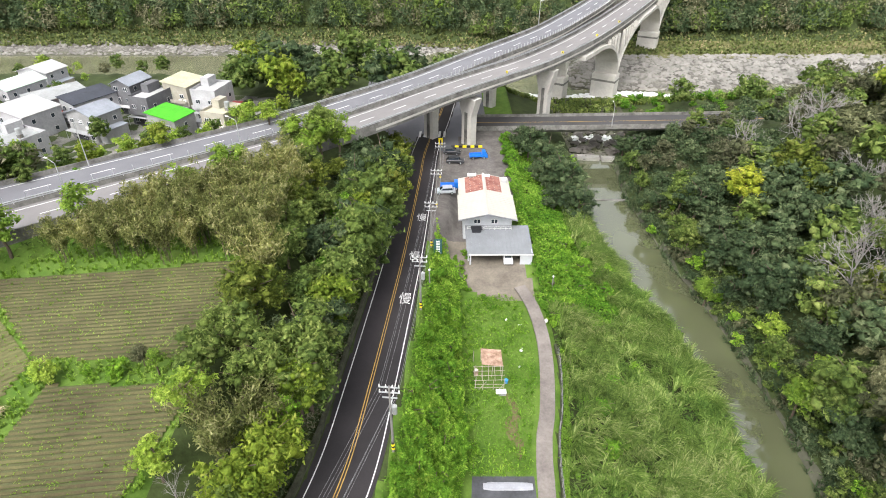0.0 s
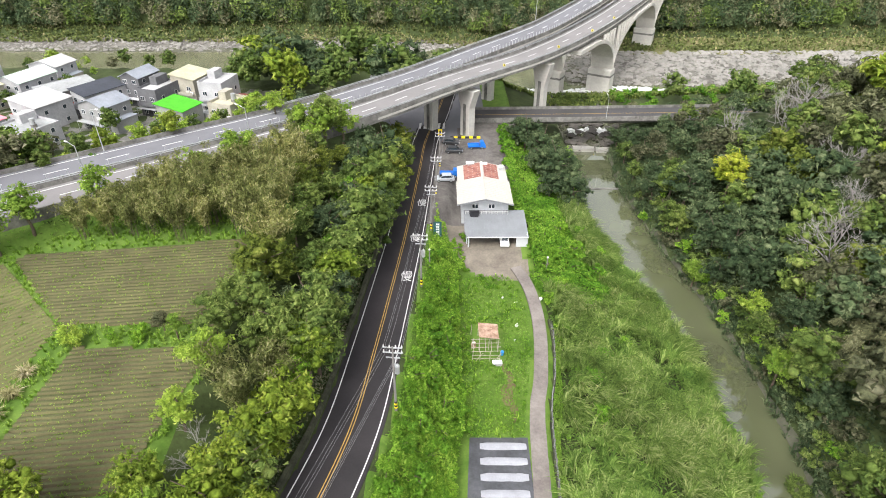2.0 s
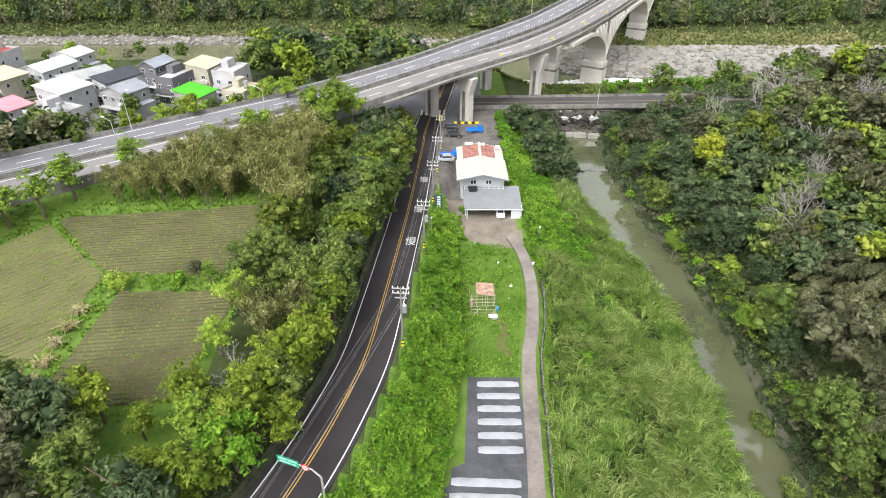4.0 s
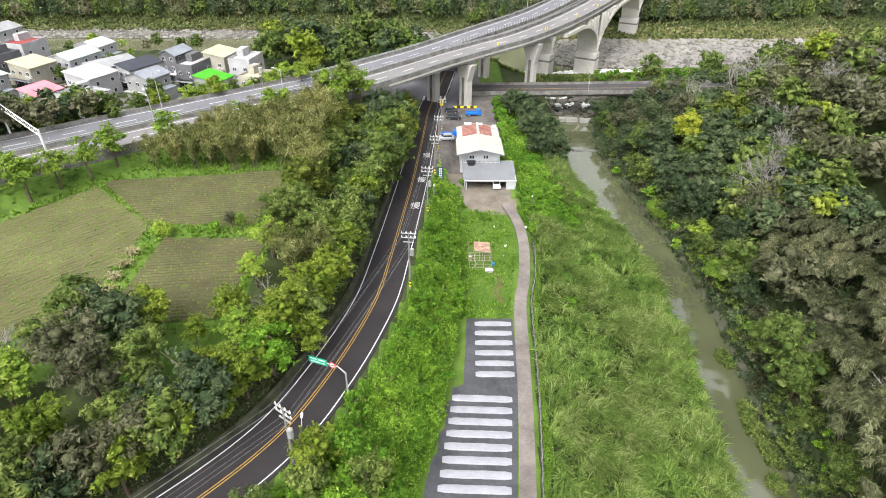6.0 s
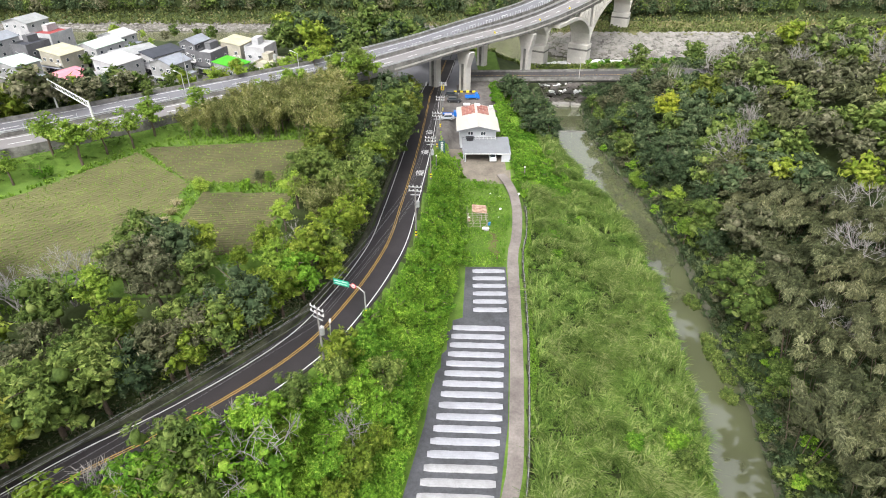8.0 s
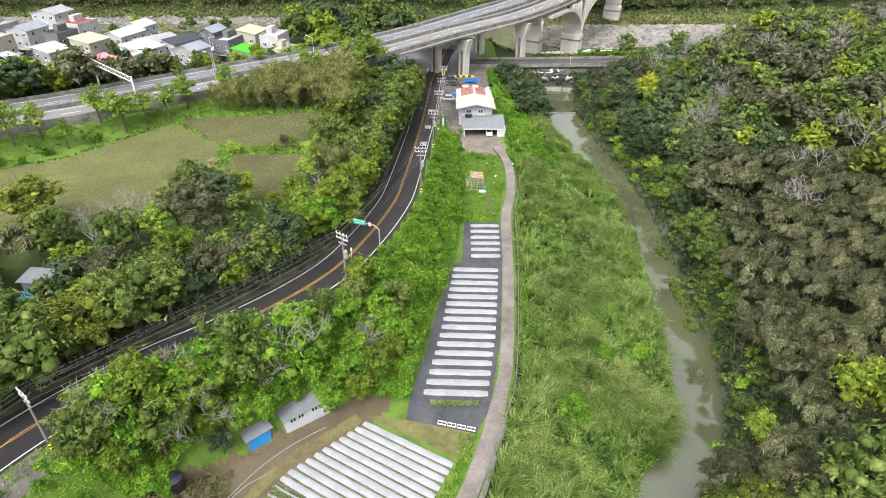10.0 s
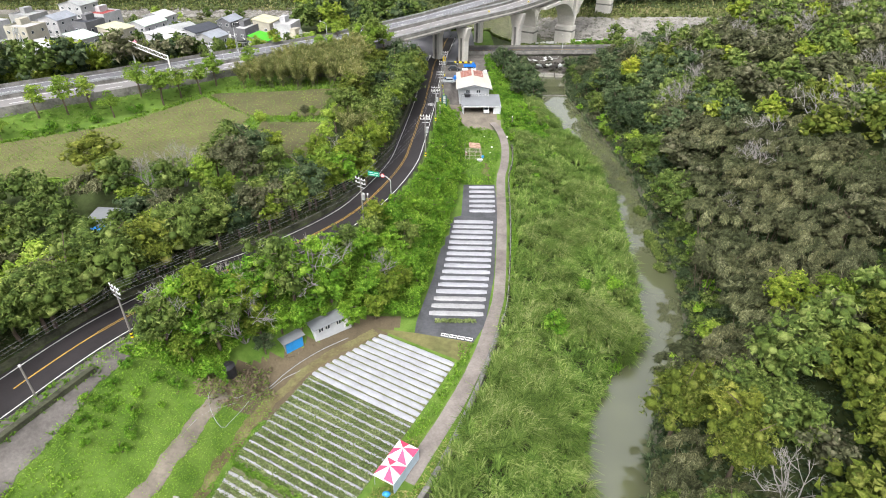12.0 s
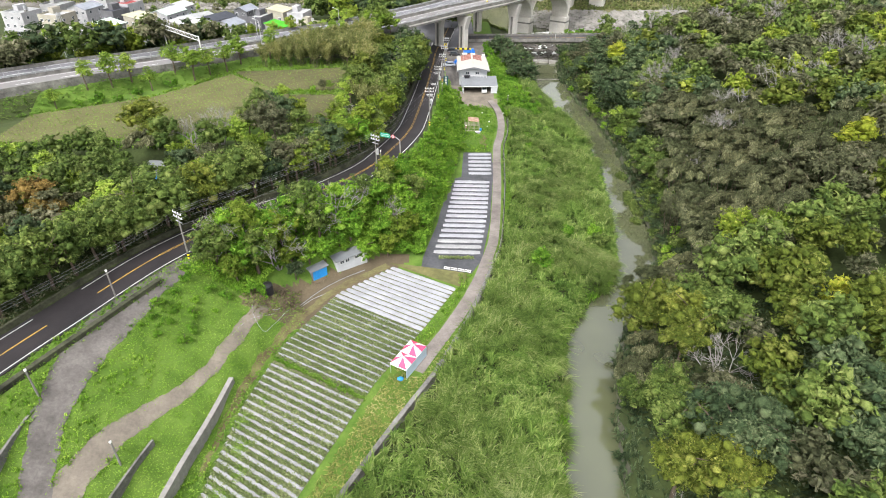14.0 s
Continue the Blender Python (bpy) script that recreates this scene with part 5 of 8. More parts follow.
def vines():
    rs = np.random.RandomState(31)
    n = 450000
    x, y = rs.uniform(-48, 6, n), rs.uniform(-24, 100, n)
    d = near(ROAD, x, y)[0]
    z = ground_many(x, y)
    left_of_sheet = np.interp(y, [-8.6, 8, 29.5, 46, 60], [-6.5, -3.4, -0.9, 3.4, 3.4]) - 0.5
    ok = (d > 4.9 + 0.5 * np.sin(y * 0.8) ** 2) & ((z > -0.75) | ((x < left_of_sheet) & (y > -5))) & (x < 4.6 - 0.03 * np.abs(y - 50) + 0.7 * np.sin(y * 0.7)) & (rs.rand(n) < 0.9)
    ok &= ~((y > 82) & (x > np.interp(y, [82, 86, 90, 98], [5.5, 3.0, 1.3, -1])))
    ok &= ~((y < -5) & (z < 2.4))
    carpet("vines", "dense carpet of fresh green vines down the road bank", "vines", x[ok], y[ok], 2.1, 0.32, "leaf_vine", rs)
    n = 250000
    x, y = rs.uniform(-75, -5, n), rs.uniform(-60, 110, n)
    d = near(ROAD, x, y)[0]
    ok = (d < -4.7) & (d > -11.5)
    part_ = rs.rand(n) < 0.5
    for q, mat in ((part_, "leaf_olive"), (~part_, "leaf_dark")):
        carpet("undergrowth", "green undergrowth on the uphill road bank", "undergrowth", x[ok & q], y[ok & q], 1.2, 0.27, mat, rs)
    n = 60000
    x, y = rs.uniform(-112, -24, n), rs.uniform(20, 112, n)
    h = near(HIGHWAY, x, y)[0]
    ok = (h > 10.5) & (h < 24) & (ground_many(x, y) > 15.1) & (rs.rand(n) < 0.3 + 0.7 * lumps(x * 0.4, y * 0.4))
    for q, mat in ((rs.rand(n) < 0.5, "leaf_mid"), (None, "leaf_grass")):
        m = ok & q if q is not None else ok & (rs.rand(n) < 0.6)
        carpet("bank_weeds", "rough green weeds on the highway embankment", "weeds", x[m], y[m], 0.9, 0.34, mat, rs, 2.0)
    # grass verge between asphalt and vines, and open lawns
    n = 200000
    x, y = rs.uniform(-60, 16, n), rs.uniform(-75, 100, n)
    d = near(ROAD, x, y)[0]
    z = ground_many(x, y)
    pth = np.abs(near(PATH, x, y)[0])
    verge = ((d > 4.4) & (d < 6.4) & (y > -20) & (y < 92)) | ((d > 3.75) & (d < 6.2) & (y <= -20) & (y > -70))
    slope = (d > 5.8) & (x < -27) & (y < -22) & (z > -0.97)
    lawn = (y > 46) & (y < 82) & (x > 3.2) & (pth > 1.7) & (x < wall_x(y) - 1) & ~((np.abs(x - 7.2) < 2.6) & (np.abs(y - 64.5) < 4.2))
    edge = (pth > 1.6) & (pth < 2.6) & (y < 46) & (y > -40) & (x > wall_x(y) - 2.6) & (x < wall_x(y) - 0.3)
    low = (y < -30) & (x > np.interp(y, [-72, -59, -39.5, -26], [-25, -19.8, -11.6, -5]) + 0.3) & (x < wall_x(y) - 0.4) & (pth > 1.5)
    trackd = np.minimum(np.abs(near(SIDE_ROAD, x, y)[0]) - np.interp(-y, [21, 43, 51, 62], [2.8, 2.5, 1.8, 1.6]), np.abs(near(TRACK, x, y)[0]) - np.interp(-y, [23, 45, 52], [0.8, 1.1, 1.7])) + rs.rand(n) * 0.45
    west = (d > 6) & (y < -8) & (y > -60) & (x < np.interp(-y, [8.6, 17.2, 31.2, 45, 59], [-11.9, -21.6, -28.7, -32, -33]) - 0.4) & (x > -38) & (z < -0.3) & (y < -25)
    mid_strip = (y < -11) & (y > -34) & (x > np.interp(-y, [15.5, 26.6, 39.8], [0.3, -5.4, -12.9]) + 0.4) & (pth > 1.5) & (x < wall_x(y) - 2.6)
    ok = verge | ((slope) & (trackd > 0)) | lawn | edge | west | mid_strip
    carpet("dry_strip", "yellowing rough grass beside the plots", "grass", x[low], y[low], 0.25, 0.2, "leaf_dry", rs, 2.6)
    carpet("lawn", "bright green grass", "grass", x[ok & ~slope], y[ok & ~slope], 0.25, 0.17, "leaf_grass", rs, 2.6)
    slope &= trackd > 0
    x2, y2 = np.repeat(x[slope], 2) + rs.randn(2 * slope.sum()) * 0.3, np.repeat(y[slope], 2) + rs.randn(2 * slope.sum()) * 0.3
    low_ = (rs.rand(len(x2)) < 0.8) | (np.abs(near(SIDE_ROAD, x2, y2)[0]) > 6.5 + 3 * lumps(x2 * 0.3, y2 * 0.3))
    carpet("meadow", "lush bright green grass and clover on the slope", "grass", x2[low_], y2[low_], 0.1, 0.12, "leaf_grass", rs, 1.8)
    carpet("meadow_weeds", "taller fresh green weeds on the slope", "weeds", x2[~low_], y2[~low_], 0.45, 0.17, "leaf_vine", rs, 1.6)
    rag = ok & ~(slope & (x > -44)) & (rs.rand(n) < 0.12) & (lumps(x * 0.5, y * 0.5) > 0.35)
    blades("tall_grass", "longer grass blades and weeds in the lawn", "grass", np.stack([x[rag], y[rag], z[rag]], 1), "leaf_vine", rs, 4, 0.6, 0.07, 0.9)


def slope_bushes():
    """Bushes and creeper mounds on the bank below the road, and weeds by the tracks."""
    spots = []
    for x, y in scatter(110, -30, 3, -8, 92, 2.0, lambda x, y: 6.2 < road_d(x, y) < 17 and ground(x, y) > -0.6 and x < 1.5 and not (y > 84 and x > -2), spots, 80):
        k = pick(("bush", 5), ("vine_tree", 2))
        plant(k, x, y, random.uniform(0.7, 1.25) if k == "bush" else random.uniform(0.3, 0.5))
    for x, y in scatter(16, -48, -38, -38, -25, 2.2, lambda x, y: ground(x, y) > 0.2 and x < -42 + 0.4 * (y + 38) and abs(float(near(SIDE_ROAD, x, y)[0])) > 3 and abs(float(near(TRACK, x, y)[0])) > 2.2 and y > -40, spots, 80):
        plant("bush", x, y, random.uniform(0.35, 0.75))
    for x, y in scatter(16, 5.5, 13.5, 67, 81, 1.4, lambda x, y: abs(float(near(PATH, x, y)[0])) > 1.8, [], 60):
        plant(pick(("bush", 4), ("olive", 0.6)), x, y, random.uniform(0.14, 0.34))
    for x, y in scatter(70, 1.5, 17.2, 46, 93, 1.1, lambda x, y: (x < 4.6 or x > 16.2 or (77 < y < 81.5 and 4 < x < 10)) and abs(float(near(PATH, x, y)[0])) > 2, [], 60):
        plant("bush", x, y, random.uniform(0.2, 0.5))


SIDE_ROAD = glide([(-46.5, -21.5, 9.9), (-49, -27.5, 9.4), (-51, -35, 8.5), (-52.8, -43, 7.4), (-53.1, -51, 6.2), (-52.0, -57, 5.2), (-50.6, -62, 4.4), (-47, -76, 3)])
SIDE_HALF = [2.6, 2.6, 2.8, 2.5, 1.8, 1.6, 1.6, 1.6]
TRACK = glide([(-31.5, -23, 1.8), (-33.7, -28, 2.4), (-35.7, -34.0, 2.3), (-37.2, -39.2, 2.2), (-40, -44.8, 2.2), (-45.1, -52, 2.6), (-47.4, -58, 2.2), (-48.4, -64, 2.2), (-48.5, -72, 2.2)])
TRACK_HALF = [0.8, 0.95, 1.05, 1.0, 1.15, 1.6, 1.8, 1.8, 1.8]
vines()
slope_bushes()


def house_side_plants():
    rs = np.random.RandomState(41)
    n = 60000
    x, y = rs.uniform(14, 32, n), rs.uniform(76, 146, n)
    ok = (x < left_bank(y) - 1) & (x > np.where(y > 98, 14.8, 17.0) + 0.5 * np.sin(y))
    carpet("bank_plants", "leafy green plants on the bank beside the house", "plants", x[ok], y[ok], 1.5, 0.42, "leaf_vine", rs)
    for bx, by, s in ((19.5, 84, 1.2), (21.5, 88, 1.3), (24, 84, 1.3), (22, 79, 1.2), (26, 90, 1.4), (28, 84, 1.3), (20, 93, 1.2), (24, 97, 1.4), (28, 97, 1.3), (18.8, 76, 1.1), (25, 73, 1.2),
                      (20.5, 60, 1.0), (22.5, 57, 1.2), (25, 62, 1.1), (22, 50, 1.0), (37, 80, 1.2), (38.5, 77, 1.2), (24.5, 52, 0.9), (31, 91, 1.3), (19.6, 68, 1.0)):
        plant("bush", bx, by, s)


house_side_plants()

# ---- the terrace field above the road ----
M["leaf_crop"] = foliage("strawberry_leaves", (0.115, 0.165, 0.04), (0.215, 0.275, 0.08), (0.3, 0.35, 0.125))
def furrows(name, poly, angle, gap, rise, z, mats, label):
    """Ridges in rows across a plot, each a low three-sided strip."""
    c, s = math.cos(radians(angle)), math.sin(radians(angle))
    rs = np.random.RandomState(int(gap * 100) + len(poly))
    q = [(x * c + y * s, -x * s + y * c) for x, y in poly]
    verts, faces, idx = [], [], []
    v = min(b for _, b in q) + gap / 2
    while v < max(b for _, b in q):
        hits = []
        for (u0, v0), (u1, v1) in zip(q, q[1:] + q[:1]):
            if (v0 > v) != (v1 > v):
                hits.append(u0 + (v - v0) * (u1 - u0) / (v1 - v0))
        hits.sort()
        for a, b in zip(hits[::2], hits[1::2]):
            n = max(2, int((b - a) / 2.5))
            k = len(verts)
            for i in range(n + 1):
                u, w = a + (b - a) * i / n, rs.randn() * 0.03
                for dv, dz in ((-gap / 2, 0), (-gap * 0.18, rise), (gap * 0.18, rise), (gap / 2, 0)):
                    vv = v + dv + w
                    verts.append((u * c - vv * s, u * s + vv * c, z + dz * (0.8 + 0.4 * rs.rand())))
            for i in range(n):
                for j in range(3):
                    faces.append((k + i * 4 + j, k + i * 4 + j + 4, k + i * 4 + j + 5, k + i * 4 + j + 1))
                    idx.append(1 if j == 1 else 0)
        v += gap
    return structure(name, mesh_from(name, verts, faces, mats, False, idx), label, "field")


M["field_green"] = rough_surface("young_crop_and_soil", (0.095, 0.122, 0.034), 0.4, 0.1, 4.0, 0.95, 0.6, (0.115, 0.117, 0.054))
M["field_brown"] = rough_surface("furrow_soil", (0.112, 0.088, 0.05), 0.4, 0.15, 5.0, 0.95, 0.6, (0.14, 0.132, 0.056))
FA = [(-100, 14), (-67, 18), (-53, 22), (-47.5, 30), (-47, 49.5), (-62, 63), (-76, 44), (-100, 31)]
FB = [(-47, 50), (-26.5, 50), (-26, 60), (-28, 70), (-60, 65.5), (-61, 64)]
FC = [(-43.5, 25), (-29.5, 27), (-27, 46), (-43.2, 46)]
M["fallow_green"] = rough_surface("fallow_grass_and_soil", (0.132, 0.162, 0.046), 0.35, 0.1, 4.0, 0.95, 0.6, (0.16, 0.165, 0.066))
M["fallow_brown"] = rough_surface("dry_fallow_soil", (0.15, 0.13, 0.066), 0.35, 0.15, 5.0, 0.95, 0.6, (0.17, 0.17, 0.066))
furrows("field", FA, 44, 0.8, 0.1, 15.08, [M["fallow_brown"], M["fallow_green"]], "fallow terrace field with faint rows of young green crop")
furrows("field", FB, 7, 0.75, 0.14, 15.08, [M["field_brown"], M["field_green"]], "terrace field with straight furrows of young crop")
furrows("field", FC, 7, 0.7, 0.16, 15.08, [M["field_brown"], M["field_green"]], "small brown furrowed plot")


def field_plants():
    rs = np.random.RandomState(51)
    n = 9000
    x, y = rs.uniform(-100, -26, n), rs.uniform(12, 76, n)
    inside = np.array([in_poly(a, b, FA) or in_poly(a, b, FB) or in_poly(a, b, FC) for a, b in zip(x, y)])
    zone = np.array([in_poly(a, b, FIELD) for a, b in zip(x, y)]) | ((np.abs(y - 71 - 0.1 * (x + 45)) < 5) & (x < -28))
    d = ~inside & zone
    blades("field_grass", "bright green grass strips round the plots", "grass", np.stack([x[d], y[d], np.full(d.sum(), 15.0)], 1), "leaf_grass", rs, 7, 0.6, 0.07, 0.8)
    blades("seedlings", "sparse young green crop in the field", "crop", np.stack([x[inside], y[inside], np.full(inside.sum(), 15.12)], 1), "leaf_grass", rs, 3, 0.2, 0.06, 1.3)
    tufts = [(-45.4 - 0.17 * i, 29.0 + 3.1 * i) for i in range(5)]
    for i, (a, b) in enumerate(tufts):
        m = np.array([[a + rs.randn() * 0.22, b + rs.randn() * 0.22, 15.05] for _ in range(12)])
        blades("grass_tuft", "rounded straw-coloured grass tuft in a row on the field edge", "grass tuft", m, "leaf_straw", rs, 12, 1.1, 0.06, 1.2)
    plant("dome", -43.8, 46.5, 1.0)
    for x, y, k, s in ((-36, 47.5, "bush", 0.8), (-33.5, 48.5, "olive", 0.42), (-31.5, 47.5, "wispy", 0.5), (-39.5, 47.6, "bush", 0.5)):
        plant(k, x, y, s)


field_plants()


# ---- the low farm: mulched beds, plots and plastic ----
M["mulch_white"] = rough_surface("white_plastic_mulch", (0.31, 0.315, 0.345), 0.16, 0.5, 5.0, 0.45, 0.25, None, 0.0, 0.5)
M["mulch_grey"] = rough_surface("silver_plastic_mulch", (0.3, 0.3, 0.31), 0.2, 0.6, 5.0, 0.5, 0.3, None, 0.0, 0.5)
M["sheet_dark"] = rough_surface("dark_weed_sheet", (0.075, 0.077, 0.085), 0.35, 0.3, 2.0, 0.6, 0.3)


M["earth_rim"] = rough_surface("bare_brown_earth", (0.17, 0.125, 0.07), 0.35, 0.5, 3.0, 0.95, 0.6, (0.2, 0.19, 0.08))
M["plot_soil"] = rough_surface("weedy_plot_soil", (0.16, 0.155, 0.09), 0.3, 0.6, 3.0, 0.95, 0.5, (0.18, 0.2, 0.095))


def bed(a, b, width, rise, mat, label, seed, z=-0.93):
    """A raised bed under plastic from a to b."""
    rs = np.random.RandomState(seed)
    a, b = Vector((*a, z)), Vector((*b, z))
    n = max(4, int((b - a).length / 0.8))
    t = (b - a).normalized()
    side = Vector((t.y, -t.x, 0))
    verts, faces = [], []
    for i in range(n + 1):
        p = a.lerp(b, i / n)
        e = 1.0 if 0 < i < n else 0.75
        for s, u in ((-0.5, -0.04), (-0.42, 0.75), (-0.15, 1.0), (0.15, 1.0), (0.42, 0.75), (0.5, -0.04)):
            verts.append(p + side * (s * width * e + rs.randn() * 0.015) + Vector((0, 0, u * rise * e + rs.randn() * 0.012)))
    for i in range(n):
        for j in range(5):
            faces.append((i * 6 + j, i * 6 + j + 1, i * 6 + j + 7, i * 6 + j + 6))
    faces += [tuple(range(6))[::-1], tuple(n * 6 + j for j in range(6))]
    return tagged(new("mulch_bed", mesh_from("mulch_bed", verts, faces, [mat])), label, "planting bed", "mulch beds")


def sheet(name, outline, z, mat, label, category):
    bm = bmesh.new()
    f = bm.faces.new([bm.verts.new((x, y, z)) for x, y in outline])
    bmesh.ops.triangulate(bm, faces=[f])
    bmesh.ops.subdivide_edges(bm, edges=bm.edges, cuts=3, use_grid_fill=True)
    me = bpy.data.meshes.new(name)
    bm.to_mesh(me)
    bm.free()
    me.materials.append(mat)
    return structure(name, me, label, category)


sheet("ground_sheet", [(3.6, 46), (11.3, 46), (10.9, 31), (10.4, 28.8), (8.2, 8), (5.6, -6.3), (3.2, -11), (-6.5, -8.6), (-6.2, -5), (-3.4, 8), (-0.7, 29.5), (2.6, 31)], -0.955, M["sheet_dark"], "dark weed-control sheet under the beds", "ground sheet")
for i in range(6):
    y = 44.6 - 2.32 * i
    bed((4.9 - 0.08 * i, y), (10.95 - 0.12 * i, y - 0.05), 1.15, 0.2, M["mulch_white"], "raised bed under clean white plastic mulch", 100 + i)
for i in range(16):
    y = 28.2 - 2.1 * i
    xl, xr = np.interp(y, [-6, 10, 29], [-4.6, -1.6, 1.0]), np.interp(y, [-6, 10, 29], [5.0, 7.6, 9.6])
    mat = M["mulch_white"] if i < 13 else M["mulch_grey"]
    bed((xl, y + 0.12), (xr, y - 0.25), 1.2, 0.22, mat, "raised bed under clean white plastic mulch" if i < 13 else "raised bed under dull silver plastic", 120 + i)
LEFT = np.array([(-11.9, -8.6), (-21.6, -17.2), (-28.7, -31.2), (-32, -45), (-33, -59), (-33.2, -74)])
RIGHT = np.array([(0.3, -15.5), (-5.4, -26.6), (-12.9, -39.8), (-16.6, -49), (-20.9, -59.5), (-26.5, -74)])


def along(p, t):
    s = np.r_[0, np.cumsum(np.linalg.norm(np.diff(p, axis=0), axis=1))]
    return np.interp(t, s, p[:, 0]), np.interp(t, s, p[:, 1])


def plots():
    rs = np.random.RandomState(61)
    sheet("plot_soil", [tuple(p) for p in LEFT] + [tuple(p) for p in RIGHT[::-1]], -0.965, M["plot_soil"], "weedy soil between the planted rows", "soil")
    crop, flecks = [], []
    for i in range(54):
        if i == 24:
            continue
        f = i / 53
        a = along(LEFT, 0.6 + f * 69)
        b = along(RIGHT, 0.6 + f * 67)
        white = i < 11
        bed(a, b, 0.95 if white else 0.38 if i < 24 else 0.56, 0.2 if white else 0.16, M["mulch_white"] if white or i < 24 else M["mulch_grey"],
            "long bed under smooth white plastic mulch" if white else "planted strawberry bed with torn pale plastic mulch", 200 + i)
        if not white:
            L = math.hypot(b[0] - a[0], b[1] - a[1])
            n = int(L * 46)
            t = rs.rand(n)
            k = 0.95 if i < 24 else 0.62
            m = rs.rand(n) < k
            dx, dy = (b[1] - a[1]) / L, -(b[0] - a[0]) / L
            o = (0.2 + 0.5 * rs.rand(n)) * np.where(rs.rand(n) < 0.62, 1, -0.75)
            crop.append(np.stack([a[0] + (b[0] - a[0]) * t + dx * o, a[1] + (b[1] - a[1]) * t + dy * o, -0.76 - 0.2 * np.clip(np.abs(o) - 0.3, 0, 1)], 1)[m])
            n2 = int(L * 0.9)
            t = rs.rand(n2)
            o = rs.randn(n2) * 0.12
            flecks.append(np.stack([a[0] + (b[0] - a[0]) * t + dx * o, a[1] + (b[1] - a[1]) * t + dy * o, np.full(n2, -0.7)], 1))
    c = np.vstack(crop)
    c = np.repeat(c, 3, axis=0) + rs.randn(len(c) * 3, 3) * np.array([0.1, 0.1, 0.05])
    nr = np.stack([rs.randn(len(c)) * 0.6, rs.randn(len(c)) * 0.6, np.ones(len(c))], 1)
    tagged(new("strawberry_plants", quad_cloud("strawberry_plants", c, nr, 0.17, M["leaf_crop"], rs, 1.2)), "rows of low green strawberry plants", "crop", kind="stuff")
    a, b = np.array(along(LEFT, 0.6 + 24 / 53 * 69)), np.array(along(RIGHT, 0.6 + 24 / 53 * 67))
    t = rs.rand(420, 1)
    g = np.column_stack([a + (b - a) * t + rs.randn(420, 2) * 0.25, np.full(420, -0.95)])
    blades("strip_grass", "yellowing grass on the strip between two plots", "grass", g, "leaf_grass", rs, 6, 0.35, 0.05, 0.9)
    w = np.vstack(flecks)
    nr = np.stack([rs.randn(len(w)) * 0.3, rs.randn(len(w)) * 0.3, np.ones(len(w))], 1)
    tagged(new("plastic_scraps", quad_cloud("plastic_scraps", w, nr, 0.2, M["mulch_white"], rs, 1.8)), "torn scraps of white plastic among the plants", "plastic", kind="stuff")


plots()


# planted tray bed and white crates at the end of the long strip
def crate(x, y, rz):
    t = thing("crate", "white plastic crate lying on the dark sheet", "crate", pose(x, y, -0.95, 0, 0, rz), "white crates")
    for n, q in (("side", (-0.6, 0.6, -0.3, -0.25, 0, 0.18)), ("side", (-0.6, 0.6, 0.25, 0.3, 0, 0.18)), ("end", (-0.6, -0.55, -0.25, 0.25, 0, 0.18)), ("end", (0.55, 0.6, -0.25, 0.25, 0, 0.18)), ("slat", (-0.03, 0.03, -0.25, 0.25, 0, 0.16))):
        part(n, box(*q), M["white"], t)


for i in range(4):
    crate(-1.4 + 1.35 * i, -9.0 - 0.35 * i, -15)
rs_ = np.random.RandomState(5)
tray = np.stack([rs_.uniform(-3, 4, 500), rs_.uniform(-5.9, -5.0, 500), rs_.uniform(-0.85, -0.65, 500)], 1)
tagged(new("seedling_trays", quad_cloud("seedling_trays", tray, rs_.randn(500, 3) * 0.4 + np.array([0, 0, 1]), 0.24, M["leaf_crop"], rs_)), "green seedlings in trays on the sheet", "seedlings", kind="stuff")
sheet("earth_bank", [(-13, -7.2), (-6.5, -8.4), (3.2, -10.8), (2.6, -13.2), (0.8, -15), (-11.8, -8)], -0.93, M["dry_grass"], "strip of yellowing grass between the beds", "ground")



# ---- side road, track and retaining walls in the south-west corner ----
def drape(line, half, lift, mat, name, label, category):
    halves = np.interp(np.linspace(0, 1, len(line)), np.linspace(0, 1, len(half)), half)
    wob = 0.12 * np.sin(np.arange(len(line)) * 0.7) + 0.09 * np.sin(np.arange(len(line)) * 1.9 + 1)
    t = np.gradient(line[:, :2], axis=0)
    t /= np.linalg.norm(t, axis=1)[:, None]
    verts, faces = [], []
    for p, q, o, h in zip(line, t, wob, halves):
        for f in (-1, -0.5, 0, 0.5, 1):
            s = f * h + (o if abs(f) > 0.8 else 0)
            x, y = p[0] + q[1] * s, p[1] - q[0] * s
            verts.append((x, y, ground(x, y) + lift))
    for i in range(len(line) - 1):
        for j in range(4):
            faces.append((i * 5 + j, i * 5 + j + 1, i * 5 + j + 6, i * 5 + j + 5))
    structure(name, mesh_from(name, verts, faces, [mat], True), label, category)


drape(cut(SIDE_ROAD, 0, run_length(SIDE_ROAD), 0.7), SIDE_HALF, 0.1, M["old_road"], "side_road", "worn grey gravelly side road running downhill", "road")
drape(cut(TRACK, 0, run_length(TRACK), 0.7), TRACK_HALF, 0.09, M["dirt"], "track", "pale dirt track across the grass slope", "track")


